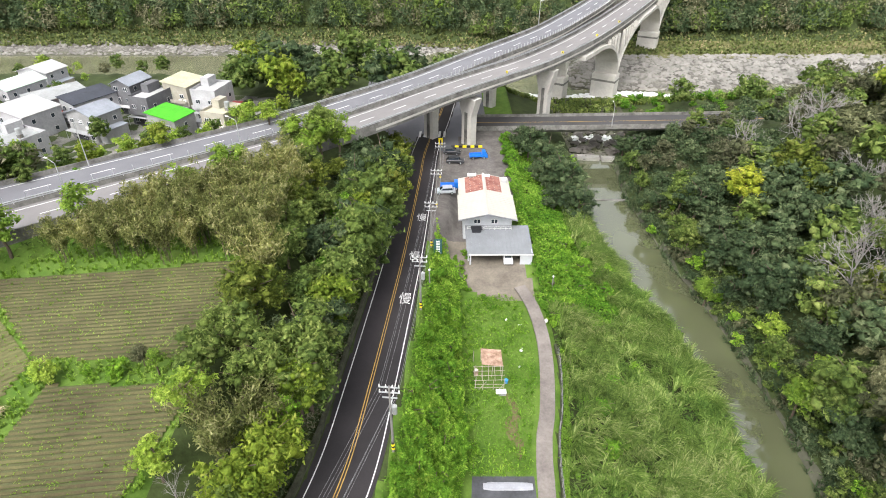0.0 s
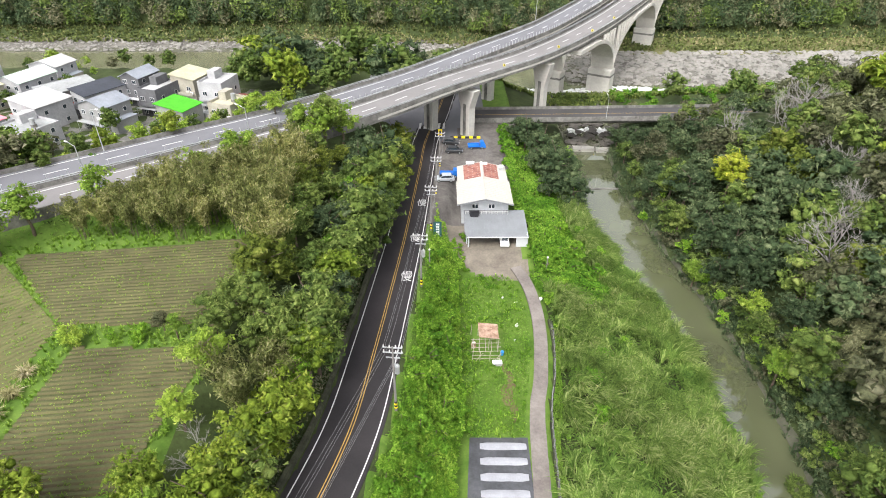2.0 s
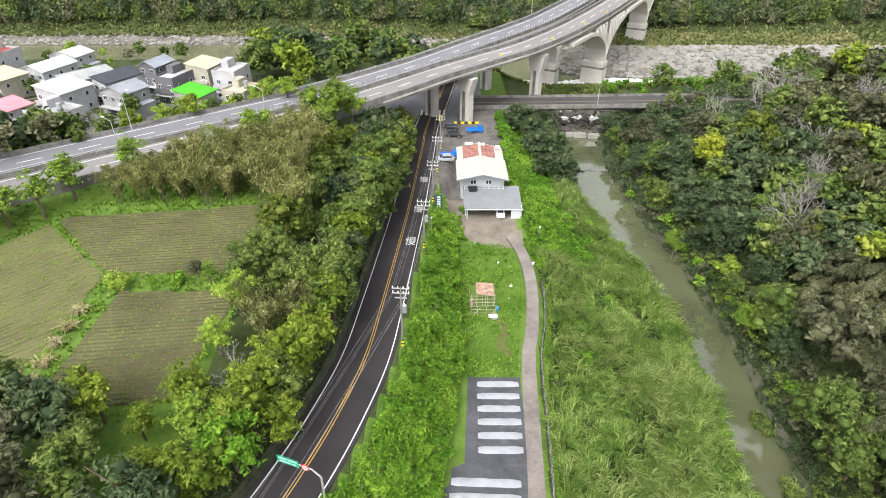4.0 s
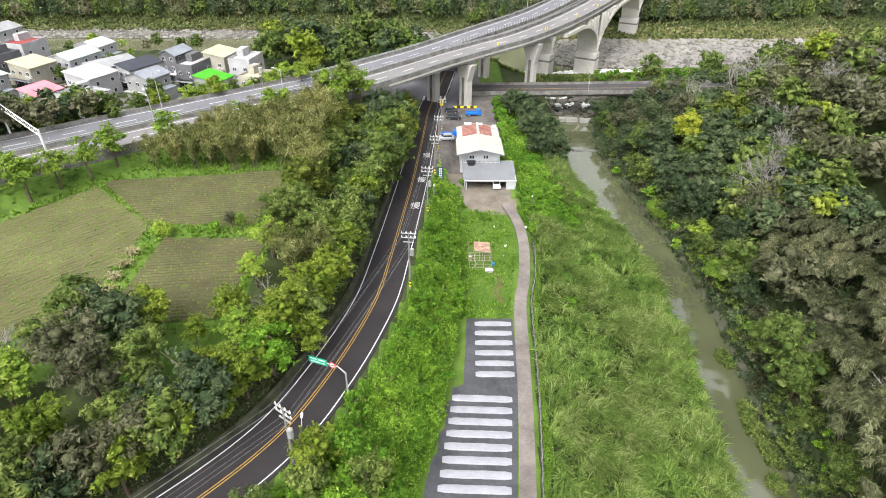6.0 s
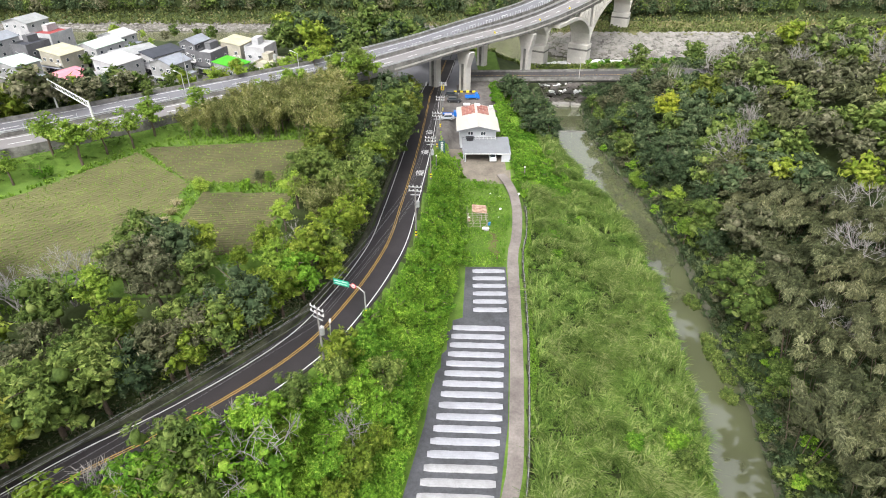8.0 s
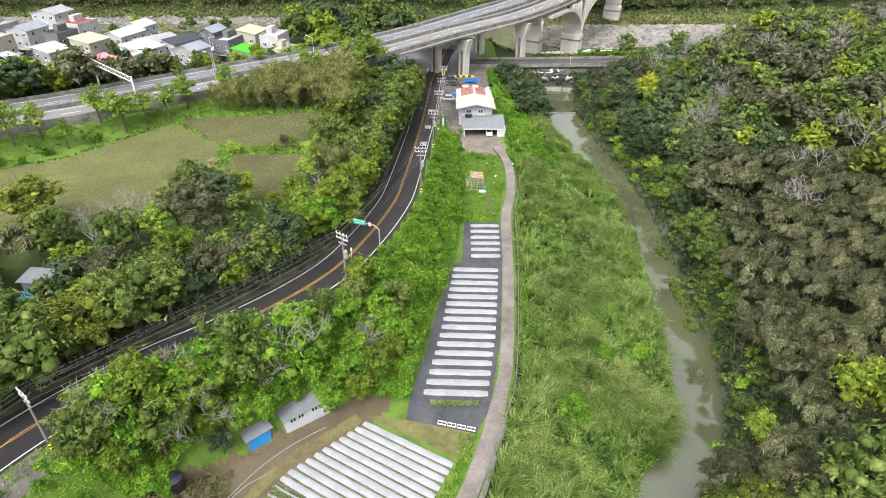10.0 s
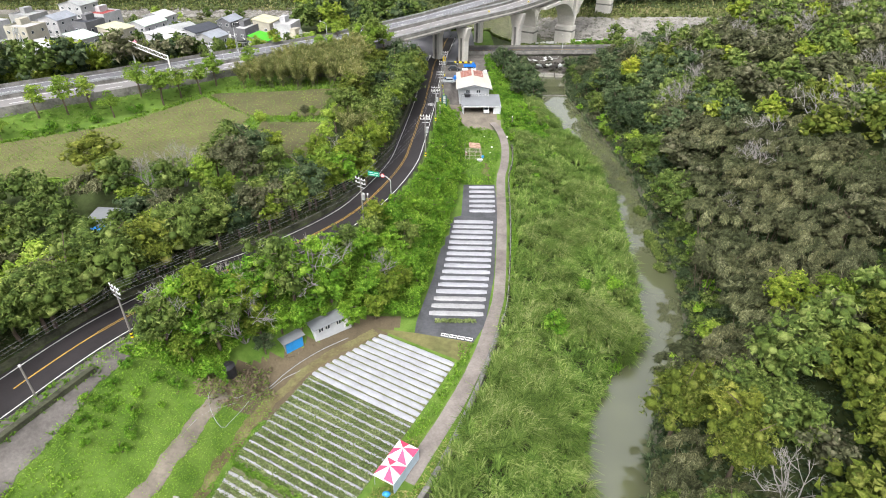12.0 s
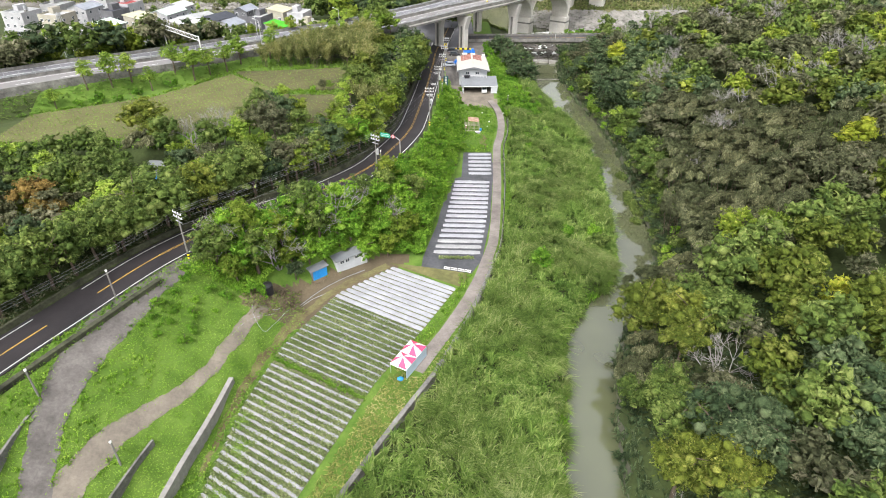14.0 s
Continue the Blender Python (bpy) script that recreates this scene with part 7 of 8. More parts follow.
def rocks(name, label, n, region, size, zoff, mat, seed, flat=0.6):
    """Loose stones, each a squashed lump, joined."""
    rs = np.random.RandomState(seed)
    base = np.array([(1, 0, 0), (-1, 0, 0), (0, 1, 0), (0, -1, 0), (0, 0, 1), (0.6, 0.6, 0.5), (-0.6, 0.6, 0.5), (0.6, -0.6, 0.5), (-0.6, -0.6, 0.5)])
    tri = [(4, 5, 6), (4, 6, 8), (4, 8, 7), (4, 7, 5), (0, 2, 5), (5, 2, 6), (6, 2, 1), (1, 3, 8), (6, 1, 8), (8, 3, 7), (7, 3, 0), (7, 0, 5)]
    verts, faces = [], []
    for _ in range(n):
        x, y = region(rs)
        s = size * (0.35 + rs.rand() ** 2.5 * 1.6)
        k = len(verts)
        z = ground(x, y) + zoff
        w = base * (s * (0.8 + 0.4 * rs.rand(9, 1))) * np.array([1, 0.6 + 0.6 * rs.rand(), flat])
        a = rs.rand() * 6.28
        c, q = math.cos(a), math.sin(a)
        for v in w:
            verts.append((x + v[0] * c - v[1] * q, y + v[0] * q + v[1] * c, z + v[2]))
        faces += [tuple(k + i for i in f) for f in tri]
    tagged(new(name, mesh_from(name, verts, faces, [mat])), label, "stones", kind="stuff")


M["stone"] = rough_surface("grey_river_stones", (0.24, 0.23, 0.21), 0.25, 0.08, 1.0, 0.9, 0.4)
M["stone_dark"] = rough_surface("wet_dark_rock", (0.11, 0.1, 0.09), 0.3, 0.3, 2.0, 0.7, 0.5)
rocks("river_stones", "pale grey boulders and stones on the gravel bar", 4200, lambda rs: (rs.uniform(48, 200), 213 + 44 * rs.rand()), 0.95, -0.1, M["stone"], 71)
rocks("river_stones", "line of pale stones along the far river edge", 1500, lambda rs: (rs.uniform(-230, 40), 260.5 + 11 * rs.rand() ** 1.5), 0.8, 0.0, M["stone"], 72)
rocks("stream_rocks", "dark rocks in the stream under the low bridge", 260, lambda rs: (rs.uniform(36, 54), rs.uniform(150, 186)), 0.9, 1.4, M["stone_dark"], 73)
for x0, x1, y0 in ((37, 43, 151), (43.5, 51, 150)):
    structure("apron_slab", sweep("apron_slab", np.array([(x0, y0, -5.6), (x1, y0 - 0.6, -5.6)]), box_profile(-1.1, 1.1, -1.5, 0.25), M["concrete_mid"]), "grey concrete slab across the stream bed", "weir")


def foam_material():
    def build(nt, b):
        n = noise_node(nt, 0.5, 5, 0.7)
        nt.links.new(ramp(nt, n.outputs[0], [(0.35, (0.35, 0.36, 0.34)), (0.55, (0.85, 0.86, 0.86))]), b.inputs["Base Color"])
        bump(nt, b, n.outputs[0], 0.8, 0.3)
    return material("white_water", build, 0.5, 0.0, 0.4)


M["foam"] = foam_material()


def rapids():
    rs = np.random.RandomState(81)
    for x0, x1, y0, w in ((18, 96, 208, 5.0), (38, 52, 166, 7), (36, 50, 178, 6)):
        verts, faces, n = [], [], int((x1 - x0) / 0.8)
        for i in range(n + 1):
            x = x0 + (x1 - x0) * i / n
            lo, hi = -w / 2 * (0.5 + rs.rand()), w / 2 * (0.5 + rs.rand())
            for k in range(5):
                verts.append((x, y0 + lo + (hi - lo) * k / 4 + 2 * math.sin(x * 0.12), (-7.8 if y0 > 190 else -7.0 + 0.4 * (x1 - x0 < 15)) + 0.14 * rs.rand()))
        for i in range(n):
            for k in range(4):
                faces.append((i * 5 + k, i * 5 + 5 + k, i * 5 + 6 + k, i * 5 + 1 + k))
        structure("rapids", mesh_from("rapids", verts, faces, [M["foam"]], True), "white foaming rapids in the shallow river", "river")


rapids()

# ---- village beyond the highway ----
VP = {}


def tone(name, col, var=0.1):
    VP[name] = rough_surface(name, scale_col(col, 0.92), var + 0.1, 0.3, 2.0, 0.8, 0.15)


for nm, c in (("render_white", (0.44, 0.44, 0.45)), ("render_cream", (0.4, 0.375, 0.31)), ("render_grey", (0.3, 0.3, 0.3)), ("render_dark", (0.14, 0.14, 0.15)),
              ("sheet_white", (0.46, 0.46, 0.46)), ("sheet_cream", (0.48, 0.46, 0.33)), ("sheet_slate", (0.27, 0.29, 0.33)), ("sheet_green", (0.07, 0.4, 0.02)), ("sheet_pink", (0.75, 0.25, 0.3)),
              ("sheet_grey", (0.33, 0.34, 0.34)), ("sheet_dark", (0.05, 0.055, 0.07)), ("sheet_mint", (0.55, 0.68, 0.6)), ("sheet_maroon", (0.3, 0.06, 0.06))):
    tone(nm, c)


def village_house(x, y, rz, w, d, h, wall, roof, style, label, storeys=2):
    base = ground(x, y)
    t = thing("village_house", label, "house", pose(x, y, base - 0.2, 0, 0, rz), "village houses")
    part("wall", box(-w / 2, w / 2, -d / 2, d / 2, 0, h), VP[wall], t)
    if style == "gable":
        for s in (-1, 1):
            part("roof", prism([(0, h + 1.5), (s * (w / 2 + 0.4), h - 0.1), (s * (w / 2 + 0.4), h - 0.25), (0, h + 1.35)], -d / 2 - 0.4, d / 2 + 0.4), VP[roof], t)
        part("gable_wall", prism([(-w / 2, h - 0.05), (w / 2, h - 0.05), (0, h + 1.35)], -d / 2 + 0.02, d / 2 - 0.02), VP[wall], t)
    elif style == "shed":
        part("roof", prism([(-w / 2 - 0.4, h + 1.3), (w / 2 + 0.4, h + 0.15), (w / 2 + 0.4, h), (-w / 2 - 0.4, h + 1.15)], -d / 2 - 0.4, d / 2 + 0.4), VP[roof], t)
        part("gable_wall", prism([(-w / 2, h - 0.05), (w / 2, h - 0.05), (w / 2, h + 0.1), (-w / 2, h + 1.2)], -d / 2 + 0.02, d / 2 - 0.02), VP[wall], t)
    else:
        part("roof", box(-w / 2 + 0.2, w / 2 - 0.2, -d / 2 + 0.2, d / 2 - 0.2, h, h + 0.12), VP[roof], t)
        for q in ((-w / 2, w / 2, -d / 2, -d / 2 + 0.2), (-w / 2, w / 2, d / 2 - 0.2, d / 2), (-w / 2, -w / 2 + 0.2, -d / 2 + 0.2, d / 2 - 0.2), (w / 2 - 0.2, w / 2, -d / 2 + 0.2, d / 2 - 0.2)):
            part("parapet", box(*q, h, h + 0.7), VP[wall], t)
        part("stair_house", box(-w / 4 - 1.1, -w / 4 + 1.1, 0, d / 2 - 0.6, h + 0.1, h + 2.3), VP[wall], t)
        if style == "tank":
            tk = part("roof_tank", tube((w / 4, 0, h + 0.9), (w / 4, 0, h + 2.3), 0.6, 0.6, 12), M["steel"], t, "steel rooftop water tank")
            part("tank_stand", box(w / 4 - 0.5, w / 4 + 0.5, -0.5, 0.5, h + 0.1, h + 0.9), M["concrete_dark"], tk)
    n = max(2, int(w / 2.8))
    for f in range(storeys):
        for i in range(n):
            window(t, -w / 2 + w * (i + 0.5) / n, h / storeys * f + 1.0, 1.2, 1.1, -d / 2)
        for sx in (-1, 1):
            for i in range(max(1, int(d / 4))):
                yy = -d / 2 + d * (i + 0.5) / max(1, int(d / 4))
                q = sorted((sx * w / 2, sx * (w / 2 + 0.06)))
                win = part("window", box(*q, yy - 0.5, yy + 0.5, h / storeys * f + 1.0, h / storeys * f + 2.1), M["white"], t)
                q = sorted((sx * (w / 2 + 0.05), sx * (w / 2 + 0.075)))
                part("pane", box(*q, yy - 0.43, yy + 0.43, h / storeys * f + 1.07, h / storeys * f + 2.03), M["glass"], win)
    rs = np.random.RandomState(int(abs(x) * 10 + y))
    door_w = w * (0.3 + 0.15 * rs.rand())
    # no real opening: a thin dark panel paints the shade of an open front
    part("shutter", box(-door_w, door_w * 0.3, -d / 2 - 0.06, -d / 2 - 0.02, 0.2, 2.5), M["shade_dark"], t, "dark panel coloured as the shade inside an open ground-floor front")
    aw = part("awning", prism([(-w / 2, 2.75), (w / 2, 2.75), (w / 2, 2.85), (-w / 2, 2.85)], -d / 2 - 1.7, -d / 2 - 0.02), VP[("sheet_grey", "sheet_white", "sheet_slate")[rs.randint(3)]], t)
    for q in (-w / 2 + 0.15, w / 2 - 0.15):
        part("awning_post", tube((q, -d / 2 - 1.6, 0.1), (q, -d / 2 - 1.6, 2.76), 0.05, 0.05, 6), M["steel"], aw)
    shed_h = 2.4 + 1.2 * rs.rand()
    sx = 1 if rs.rand() < 0.5 else -1
    q = sorted((sx * (w / 2 + 0.05), sx * (w / 2 + 2.6)))
    lean = part("lean_to", box(*q, -d / 2 + 0.6, d / 2 - 1.0, 0, shed_h), VP[("render_dark", "render_grey", "render_cream")[rs.randint(3)]], t, "low lean-to beside the house")
    part("lean_to_roof", box(q[0] - 0.15, q[1] + 0.15, -d / 2 + 0.4, d / 2 - 0.8, shed_h, shed_h + 0.12), VP[("sheet_slate", "sheet_grey", "sheet_maroon", "sheet_white")[rs.randint(4)]], lean)
    for i in range(rs.randint(1, 3)):
        part("air_conditioner", box(w / 2 - 1.3 - 1.4 * i, w / 2 - 0.5 - 1.4 * i, -d / 2 - 0.4, -d / 2 - 0.02, h / storeys + 0.2, h / storeys + 0.8), M["white"], t)
    if storeys > 1 and style != "gable":
        b = part("balcony", box(-w / 2 + 0.3, w / 2 - 0.3, -d / 2 - 1.1, -d / 2 + 0.01, h / storeys - 0.1, h / storeys + 0.05), VP[wall], t)
        part("balcony_front", box(-w / 2 + 0.3, w / 2 - 0.3, -d / 2 - 1.1, -d / 2 - 1.0, h / storeys + 0.05, h / storeys + 0.85), VP[wall], b)


HOUSES = (
    (-119, 163, -20, 9, 12, 6.5, "render_white", "sheet_mint", "gable", "white house with a pale green roof"), (-103, 142, -25, 10, 10, 6.5, "render_white", "sheet_white", "shed", "white house with rounded windows and a white roof"),
    (-104, 156, -38, 6, 14, 5.5, "render_grey", "sheet_grey", "shed", "long grey metal-roofed house"), (-93, 152, -30, 6, 12, 6.0, "render_white", "sheet_dark", "shed", "narrow white house under dark solar roof panels"),
    (-86, 140.5, -25, 9, 8, 7.0, "render_grey", "sheet_slate", "gable", "grey rendered house with a slate-coloured roof"), (-84.5, 159, -18, 6, 8, 8.5, "render_dark", "sheet_slate", "gable", "dark narrow house with a slate roof"),
    (-76.5, 152, -18, 6, 10, 7.0, "render_dark", "sheet_white", "flat", "dark old house with a white roof terrace"), (-66, 138, -20, 8, 7, 6.8, "render_grey", "sheet_green", "shed", "grey house with a vivid green metal roof"),
    (-70, 159, -15, 7, 9, 8.0, "render_cream", "sheet_cream", "shed", "cream house with a pale yellow metal roof"), (-61, 154, -12, 7, 9, 8.0, "render_white", "sheet_white", "flat", "white house with a flat roof"),
    (-55, 142.5, -20, 7, 8, 6.0, "render_cream", "sheet_cream", "tank", "cream house with wide windows and a roof tank"), (-99, 128.5, -25, 11, 9, 5.0, "render_white", "sheet_grey", "tank", "low white house with a grey flat roof"),
    (-112, 131, -25, 7, 8, 5.0, "render_grey", "sheet_pink", "shed", "house with a pink metal roof"), (-172, 149, -15, 10, 10, 9, "render_white", "sheet_grey", "tank", "tall white house with a roof tank"),
    (-155, 144, -15, 10, 9, 9, "render_cream", "sheet_white", "flat", "three-storey cream house with a flat roof"), (-152, 160, -15, 9, 10, 9, "render_white", "sheet_slate", "gable", "white house with a slate roof"),
    (-140, 172, -15, 9, 10, 8, "render_white", "sheet_maroon", "flat", "white house with a dark red roof"), (-157, 186, -15, 11, 10, 9, "render_white", "sheet_grey", "gable", "large white house by the river"),
    (-126, 152, -22, 9, 9, 6.5, "render_cream", "sheet_cream", "shed", "house with a pale yellow metal roof"), (-133, 140, -25, 8, 8, 6.5, "render_grey", "sheet_mint", "shed", "house with a pale green metal roof"),
    (-138, 156, -20, 7, 9, 8, "render_dark", "sheet_dark", "flat", "dark grey flat-roofed concrete house"), (-120, 178, -15, 10, 8, 6, "render_white", "sheet_white", "gable", "white house near the river"),
    (-168, 168, -15, 10, 9, 8, "render_grey", "sheet_grey", "flat", "grey concrete house with a roof terrace"), (-142, 128, -28, 9, 9, 6, "render_grey", "sheet_white", "shed", "grey house with a white metal roof"))
for x, y, rz, w, d, h, wall, roof, style, label in HOUSES:
    village_house(x, y, rz, w, d, h, wall, roof, style, label, 3 if h > 8.4 else 2)
structure("village_lane", mesh_from("village_lane", [(-180, 118, 5.03), (-48, 128, 5.03), (-46, 168, 5.03), (-180, 190, 5.03)], [(0, 1, 2, 3)], [M["concrete_dark"]]), "grey concrete lanes between the village houses", "lane")

# ---- farm sheds, hut, tank, parasols ----
def build_hut():
    z = -1.0
    t = thing("garden_hut", "ramshackle garden hut of poles with a rusty sheet roof", "hut", pose(7.2, 62.6, z))
    part("roof", slab(-1.55, 1.55, 0.4, 3.8, 2.5, 2.2, 0.06), M["rust"], t)
    for x in (-2.6, -1.5, 0, 1.5):
        for y in (-2.4, 0.3, 3.6):
            part("post", tube((x, y, 0), (x + 0.03, y, 2.2 - 0.1 * (y < 0)), 0.05, 0.05, 6), M["bamboo_pole"], t)
    for y in (-2.4, -1.5, -0.6, 0.3):
        part("cross_pole", tube((-2.8, y, 2.1), (1.7, y + 0.1, 2.15), 0.045, 0.04, 6), M["bamboo_pole"], t)
    for x in (-2.5, -1.6, -0.7, 0.2, 1.1):
        part("rafter", tube((x, -2.6, 2.2), (x + 0.1, 0.5, 2.25), 0.045, 0.04, 6), M["bamboo_pole"], t)
    for h in (0.7, 1.4):
        part("rail", tube((-2.7, -2.45, h), (1.6, -2.45, h), 0.04, 0.04, 6), M["bamboo_pole"], t)
    for x, zz in ((-2.2, 1.9), (0.6, 1.8)):
        part("brace", tube((x, -2.45, 0.1), (x + 1.2, -2.45, zz), 0.04, 0.04, 6), M["bamboo_pole"], t)
    b = thing("storage_box", "grey white plastic box beside the hut", "box", pose(8.3, 59.6, z))
    part("body", box(-0.7, 0.7, -0.4, 0.4, 0, 0.5, 0.04), M["mulch_grey"], b)
    part("lid", box(-0.74, 0.74, -0.44, 0.44, 0.5, 0.58, 0.02), M["white"], b)
    d = thing("barrel", "small rusty barrel by the hut", "barrel", pose(4.9, 63.5, z))
    part("drum", tube((0, 0, 0), (0, 0, 0.9), 0.35, 0.35, 12), M["rust"], d)
    part("lid", tube((0, 0, 0.9), (0, 0, 0.95), 0.25, 0.25, 12), M["white"], d)
    w = thing("bucket", "blue plastic bucket beside the hut", "bucket", pose(9.2, 61.8, z))
    part("body", tube((0, 0, 0), (0, 0, 0.6), 0.25, 0.32, 10), M["tarp_blue"], w)


build_hut()


def fertiliser_sack(x, y, rz, s):
    t = thing("sack", "white plastic sack lying on the grass", "sack", pose(x, y, ground(x, y), 0, 0, rz), "white sacks")
    bm = bmesh.new()
    bmesh.ops.create_icosphere(bm, subdivisions=2, radius=1.0)
    bmesh.ops.scale(bm, vec=(0.55 * s, 0.32 * s, 0.22 * s), verts=bm.verts)
    bmesh.ops.translate(bm, vec=(0, 0, 0.15 * s), verts=bm.verts)
    part("body", bm, M["white"], t, smooth=True)


for x, y, rz, s in ((12.2, 68.6, 70, 0.9), (11.5, 65.0, 40, 0.5), (12.6, 74.6, 20, 0.7), (10.5, 76.0, 60, 0.6), (17.0, 75.5, 60, 1.1)):
    fertiliser_sack(x, y, rz, s)


def build_shed():
    t = thing("farm_shed", "low white farm shed with a grey sheet roof under trees", "shed", pose(-20.6, -8.2, 0.3, 0, 0, 38) @ Matrix.Diagonal((0.86, 0.86, 0.86, 1)))
    part("wall", box(-3.9, 3.9, -1.3, 1.3, -1.5, 2.1), M["wall_white"], t)
    part("roof", prism([(-4.3, 2.12), (4.3, 2.12), (4.3, 2.2), (-4.3, 2.2)], -1.8, 1.6), M["roof_grey"], t)
    for x in (-2.6, -1.2, 1.2):
        window(t, x, 0.9, 1.0, 0.9, -1.3)
    part("door", box(2.3, 3.2, -1.36, -1.3, -0.6, 1.4), M["white"], t)
    b = thing("tool_shed", "small shed hung with a bright blue tarpaulin", "shed", pose(-26.2, -12.4, 0.0, 0, 0, 40) @ Matrix.Diagonal((0.92, 0.92, 0.92, 1)))
    part("wall", box(-1.7, 1.7, -1.2, 1.2, -1.0, 2.0), M["roof_grey"], b)
    part("roof", prism([(-2.1, 2.0), (2.1, 2.15), (2.1, 2.25), (-2.1, 2.1)], -1.5, 1.5), M["roof_grey"], b)
    part("tarpaulin", box(-1.6, 1.6, -1.28, -1.21, -0.5, 1.8, 0.02), M["tarp_blue"], b, "bright blue tarpaulin")
    k = thing("water_tank", "round black plastic water tank", "water tank", pose(-33.2, -21.4, ground(-33.2, -21.4) - 0.1))
    part("body", tube((0, 0, 0), (0, 0, 1.9), 1.1, 1.1, 20), M["black_plastic"], k, smooth=False)
    part("shoulder", tube((0, 0, 1.9), (0, 0, 2.15), 1.1, 0.45, 20), M["black_plastic"], k)
    part("lid", tube((0, 0, 2.15), (0, 0, 2.25), 0.4, 0.4, 14), M["black_plastic"], k)
    for i in range(4):
        part("hoop", tube((0, 0, 0.35 + 0.4 * i), (0, 0, 0.42 + 0.4 * i), 1.14, 1.14, 20), M["black_plastic"], k)


build_shed()


def hose(name, pts, r, mat, label, category="pipe"):
    """A bent pipe laid on the ground."""
    line = glide([(x, y, 0) for x, y in pts], 0.8)
    p = np.array([(x, y, ground(x, y) + r + up_) for (x, y, _), up_ in zip(line, np.zeros(len(line)))])
    ring = [(r * math.cos(a), r * math.sin(a)) for a in np.linspace(0, 2 * math.pi, 6, endpoint=False)]
    tagged(new(name, sweep(name, p, ring, mat, True, True)), label, category)


hose("water_pipe", [(-32.8, -21.5), (-31.5, -25.5), (-29.5, -23.5), (-26, -17.5), (-22, -13), (-17.5, -9.6)], 0.055, M["mulch_white"], "pale plastic water pipe lying on the bare slope")
hose("water_pipe", [(-33.4, -22), (-34.2, -27), (-32, -30), (-30.6, -27.5), (-27, -20), (-24, -17.2)], 0.045, M["mulch_white"], "pale plastic water pipe lying on the bare slope")
hose("water_pipe", [(-36, -33), (-34.4, -29.5), (-31, -26)], 0.045, M["mulch_white"], "pale plastic water pipe lying on the bare slope")


def bare_slope():
    """Brown earth and litter between the shed and the plots."""
    rs = np.random.RandomState(91)
    n = 5000
    t = rs.rand(n)
    x = -34.5 + 23 * t + rs.randn(n) * 1.3
    y = -25 + 17.5 * t + rs.randn(n) * 1.3
    ok = (ground_many(x, y) > -0.8)
    x, y = x[ok], y[ok]
    z = ground_many(x, y) + 0.05 + 0.15 * rs.rand(len(x))
    nr = np.stack([rs.randn(len(x)) * 0.5, rs.randn(len(x)) * 0.5, np.ones(len(x))], 1)
    m = rs.rand(len(x)) < 0.7
    for q, mat, lab in ((m, "litter", "brown leaf litter and dry stalks"), (~m, "leaf_mid", "scattered green weeds on bare earth")):
        tagged(new("litter", quad_cloud("litter", np.stack([x, y, z], 1)[q], nr[q], 0.4, M[mat], rs, 2.0)), lab, "litter", kind="stuff")


M["litter"] = rough_surface("brown_litter", (0.14, 0.1, 0.065), 0.4, 0.5, 3.0, 0.95, 0.3, (0.25, 0.2, 0.13))
bare_slope()


def gazebo(x, y, rz):
    t = thing("gazebo", "red and white striped canvas gazebo beside the path", "gazebo", pose(x, y, -0.95, 0, 0, rz), "striped gazebos")
    w, h, top = 1.5, 2.15, 3.1
    corners = [(-w, -w), (0, -w), (w, -w), (w, 0), (w, w), (0, w), (-w, w), (-w, 0)]
    for i in range(8):
        a, b = corners[i], corners[(i + 1) % 8]
        for k in range(2):
            p = [a[j] + (b[j] - a[j]) * k / 2 for j in (0, 1)]
            q = [a[j] + (b[j] - a[j]) * (k + 1) / 2 for j in (0, 1)]
            if k == 1:
                continue
            q = b
            bm = bmesh.new()
            v = [bm.verts.new(c) for c in ((a[0], a[1], h), (q[0], q[1], h), (0, 0, top), (a[0], a[1], h - 0.03), (q[0], q[1], h - 0.03), (0, 0, top - 0.03))]
            for f in ((0, 1, 2), (5, 4, 3), (0, 3, 4, 1), (1, 4, 5, 2), (2, 5, 3, 0)):
                bm.faces.new([v[n] for n in f])
            part("canopy_panel", bm, M["red_cloth"] if i % 2 else M["white_cloth"], t, "red canvas panel" if i % 2 else "white canvas panel")
    for cx, cy in ((-w, -w), (w, -w), (w, w), (-w, w)):
        part("leg", tube((cx * 0.97, cy * 0.97, 0), (cx * 0.97, cy * 0.97, h), 0.035, 0.035, 6), M["steel"], t)
    part("side_curtain", box(w - 0.03, w, -w, w, 0.1, h - 0.02), M["pale_cloth"], t, "pale blue side curtain")
    part("valance", box(-w, w, -w - 0.02, -w, h - 0.25, h), M["white_cloth"], t)


gazebo(-8.5, -36.9, -30)
gazebo(-7.0, -34.2, -30)
tb = thing("blue_tub", "bright blue plastic bundle beside the gazebo", "tub", pose(-8.9, -39.0, -0.95))
bm_ = bmesh.new()
bmesh.ops.create_icosphere(bm_, subdivisions=2, radius=0.5)
bmesh.ops.scale(bm_, vec=(1.1, 0.8, 0.7), verts=bm_.verts)
bmesh.ops.translate(bm_, vec=(0, 0, 0.3), verts=bm_.verts)
part("body", bm_, M["tarp_blue"], tb, smooth=True)


# ---- utility poles, wires, signs ----
M["pole_concrete"] = rough_surface("grey_concrete_pole", (0.2, 0.19, 0.18), 0.2, 0.5, 6.0, 0.85, 0.15)
M["hazard_black"] = M["black_plastic"]


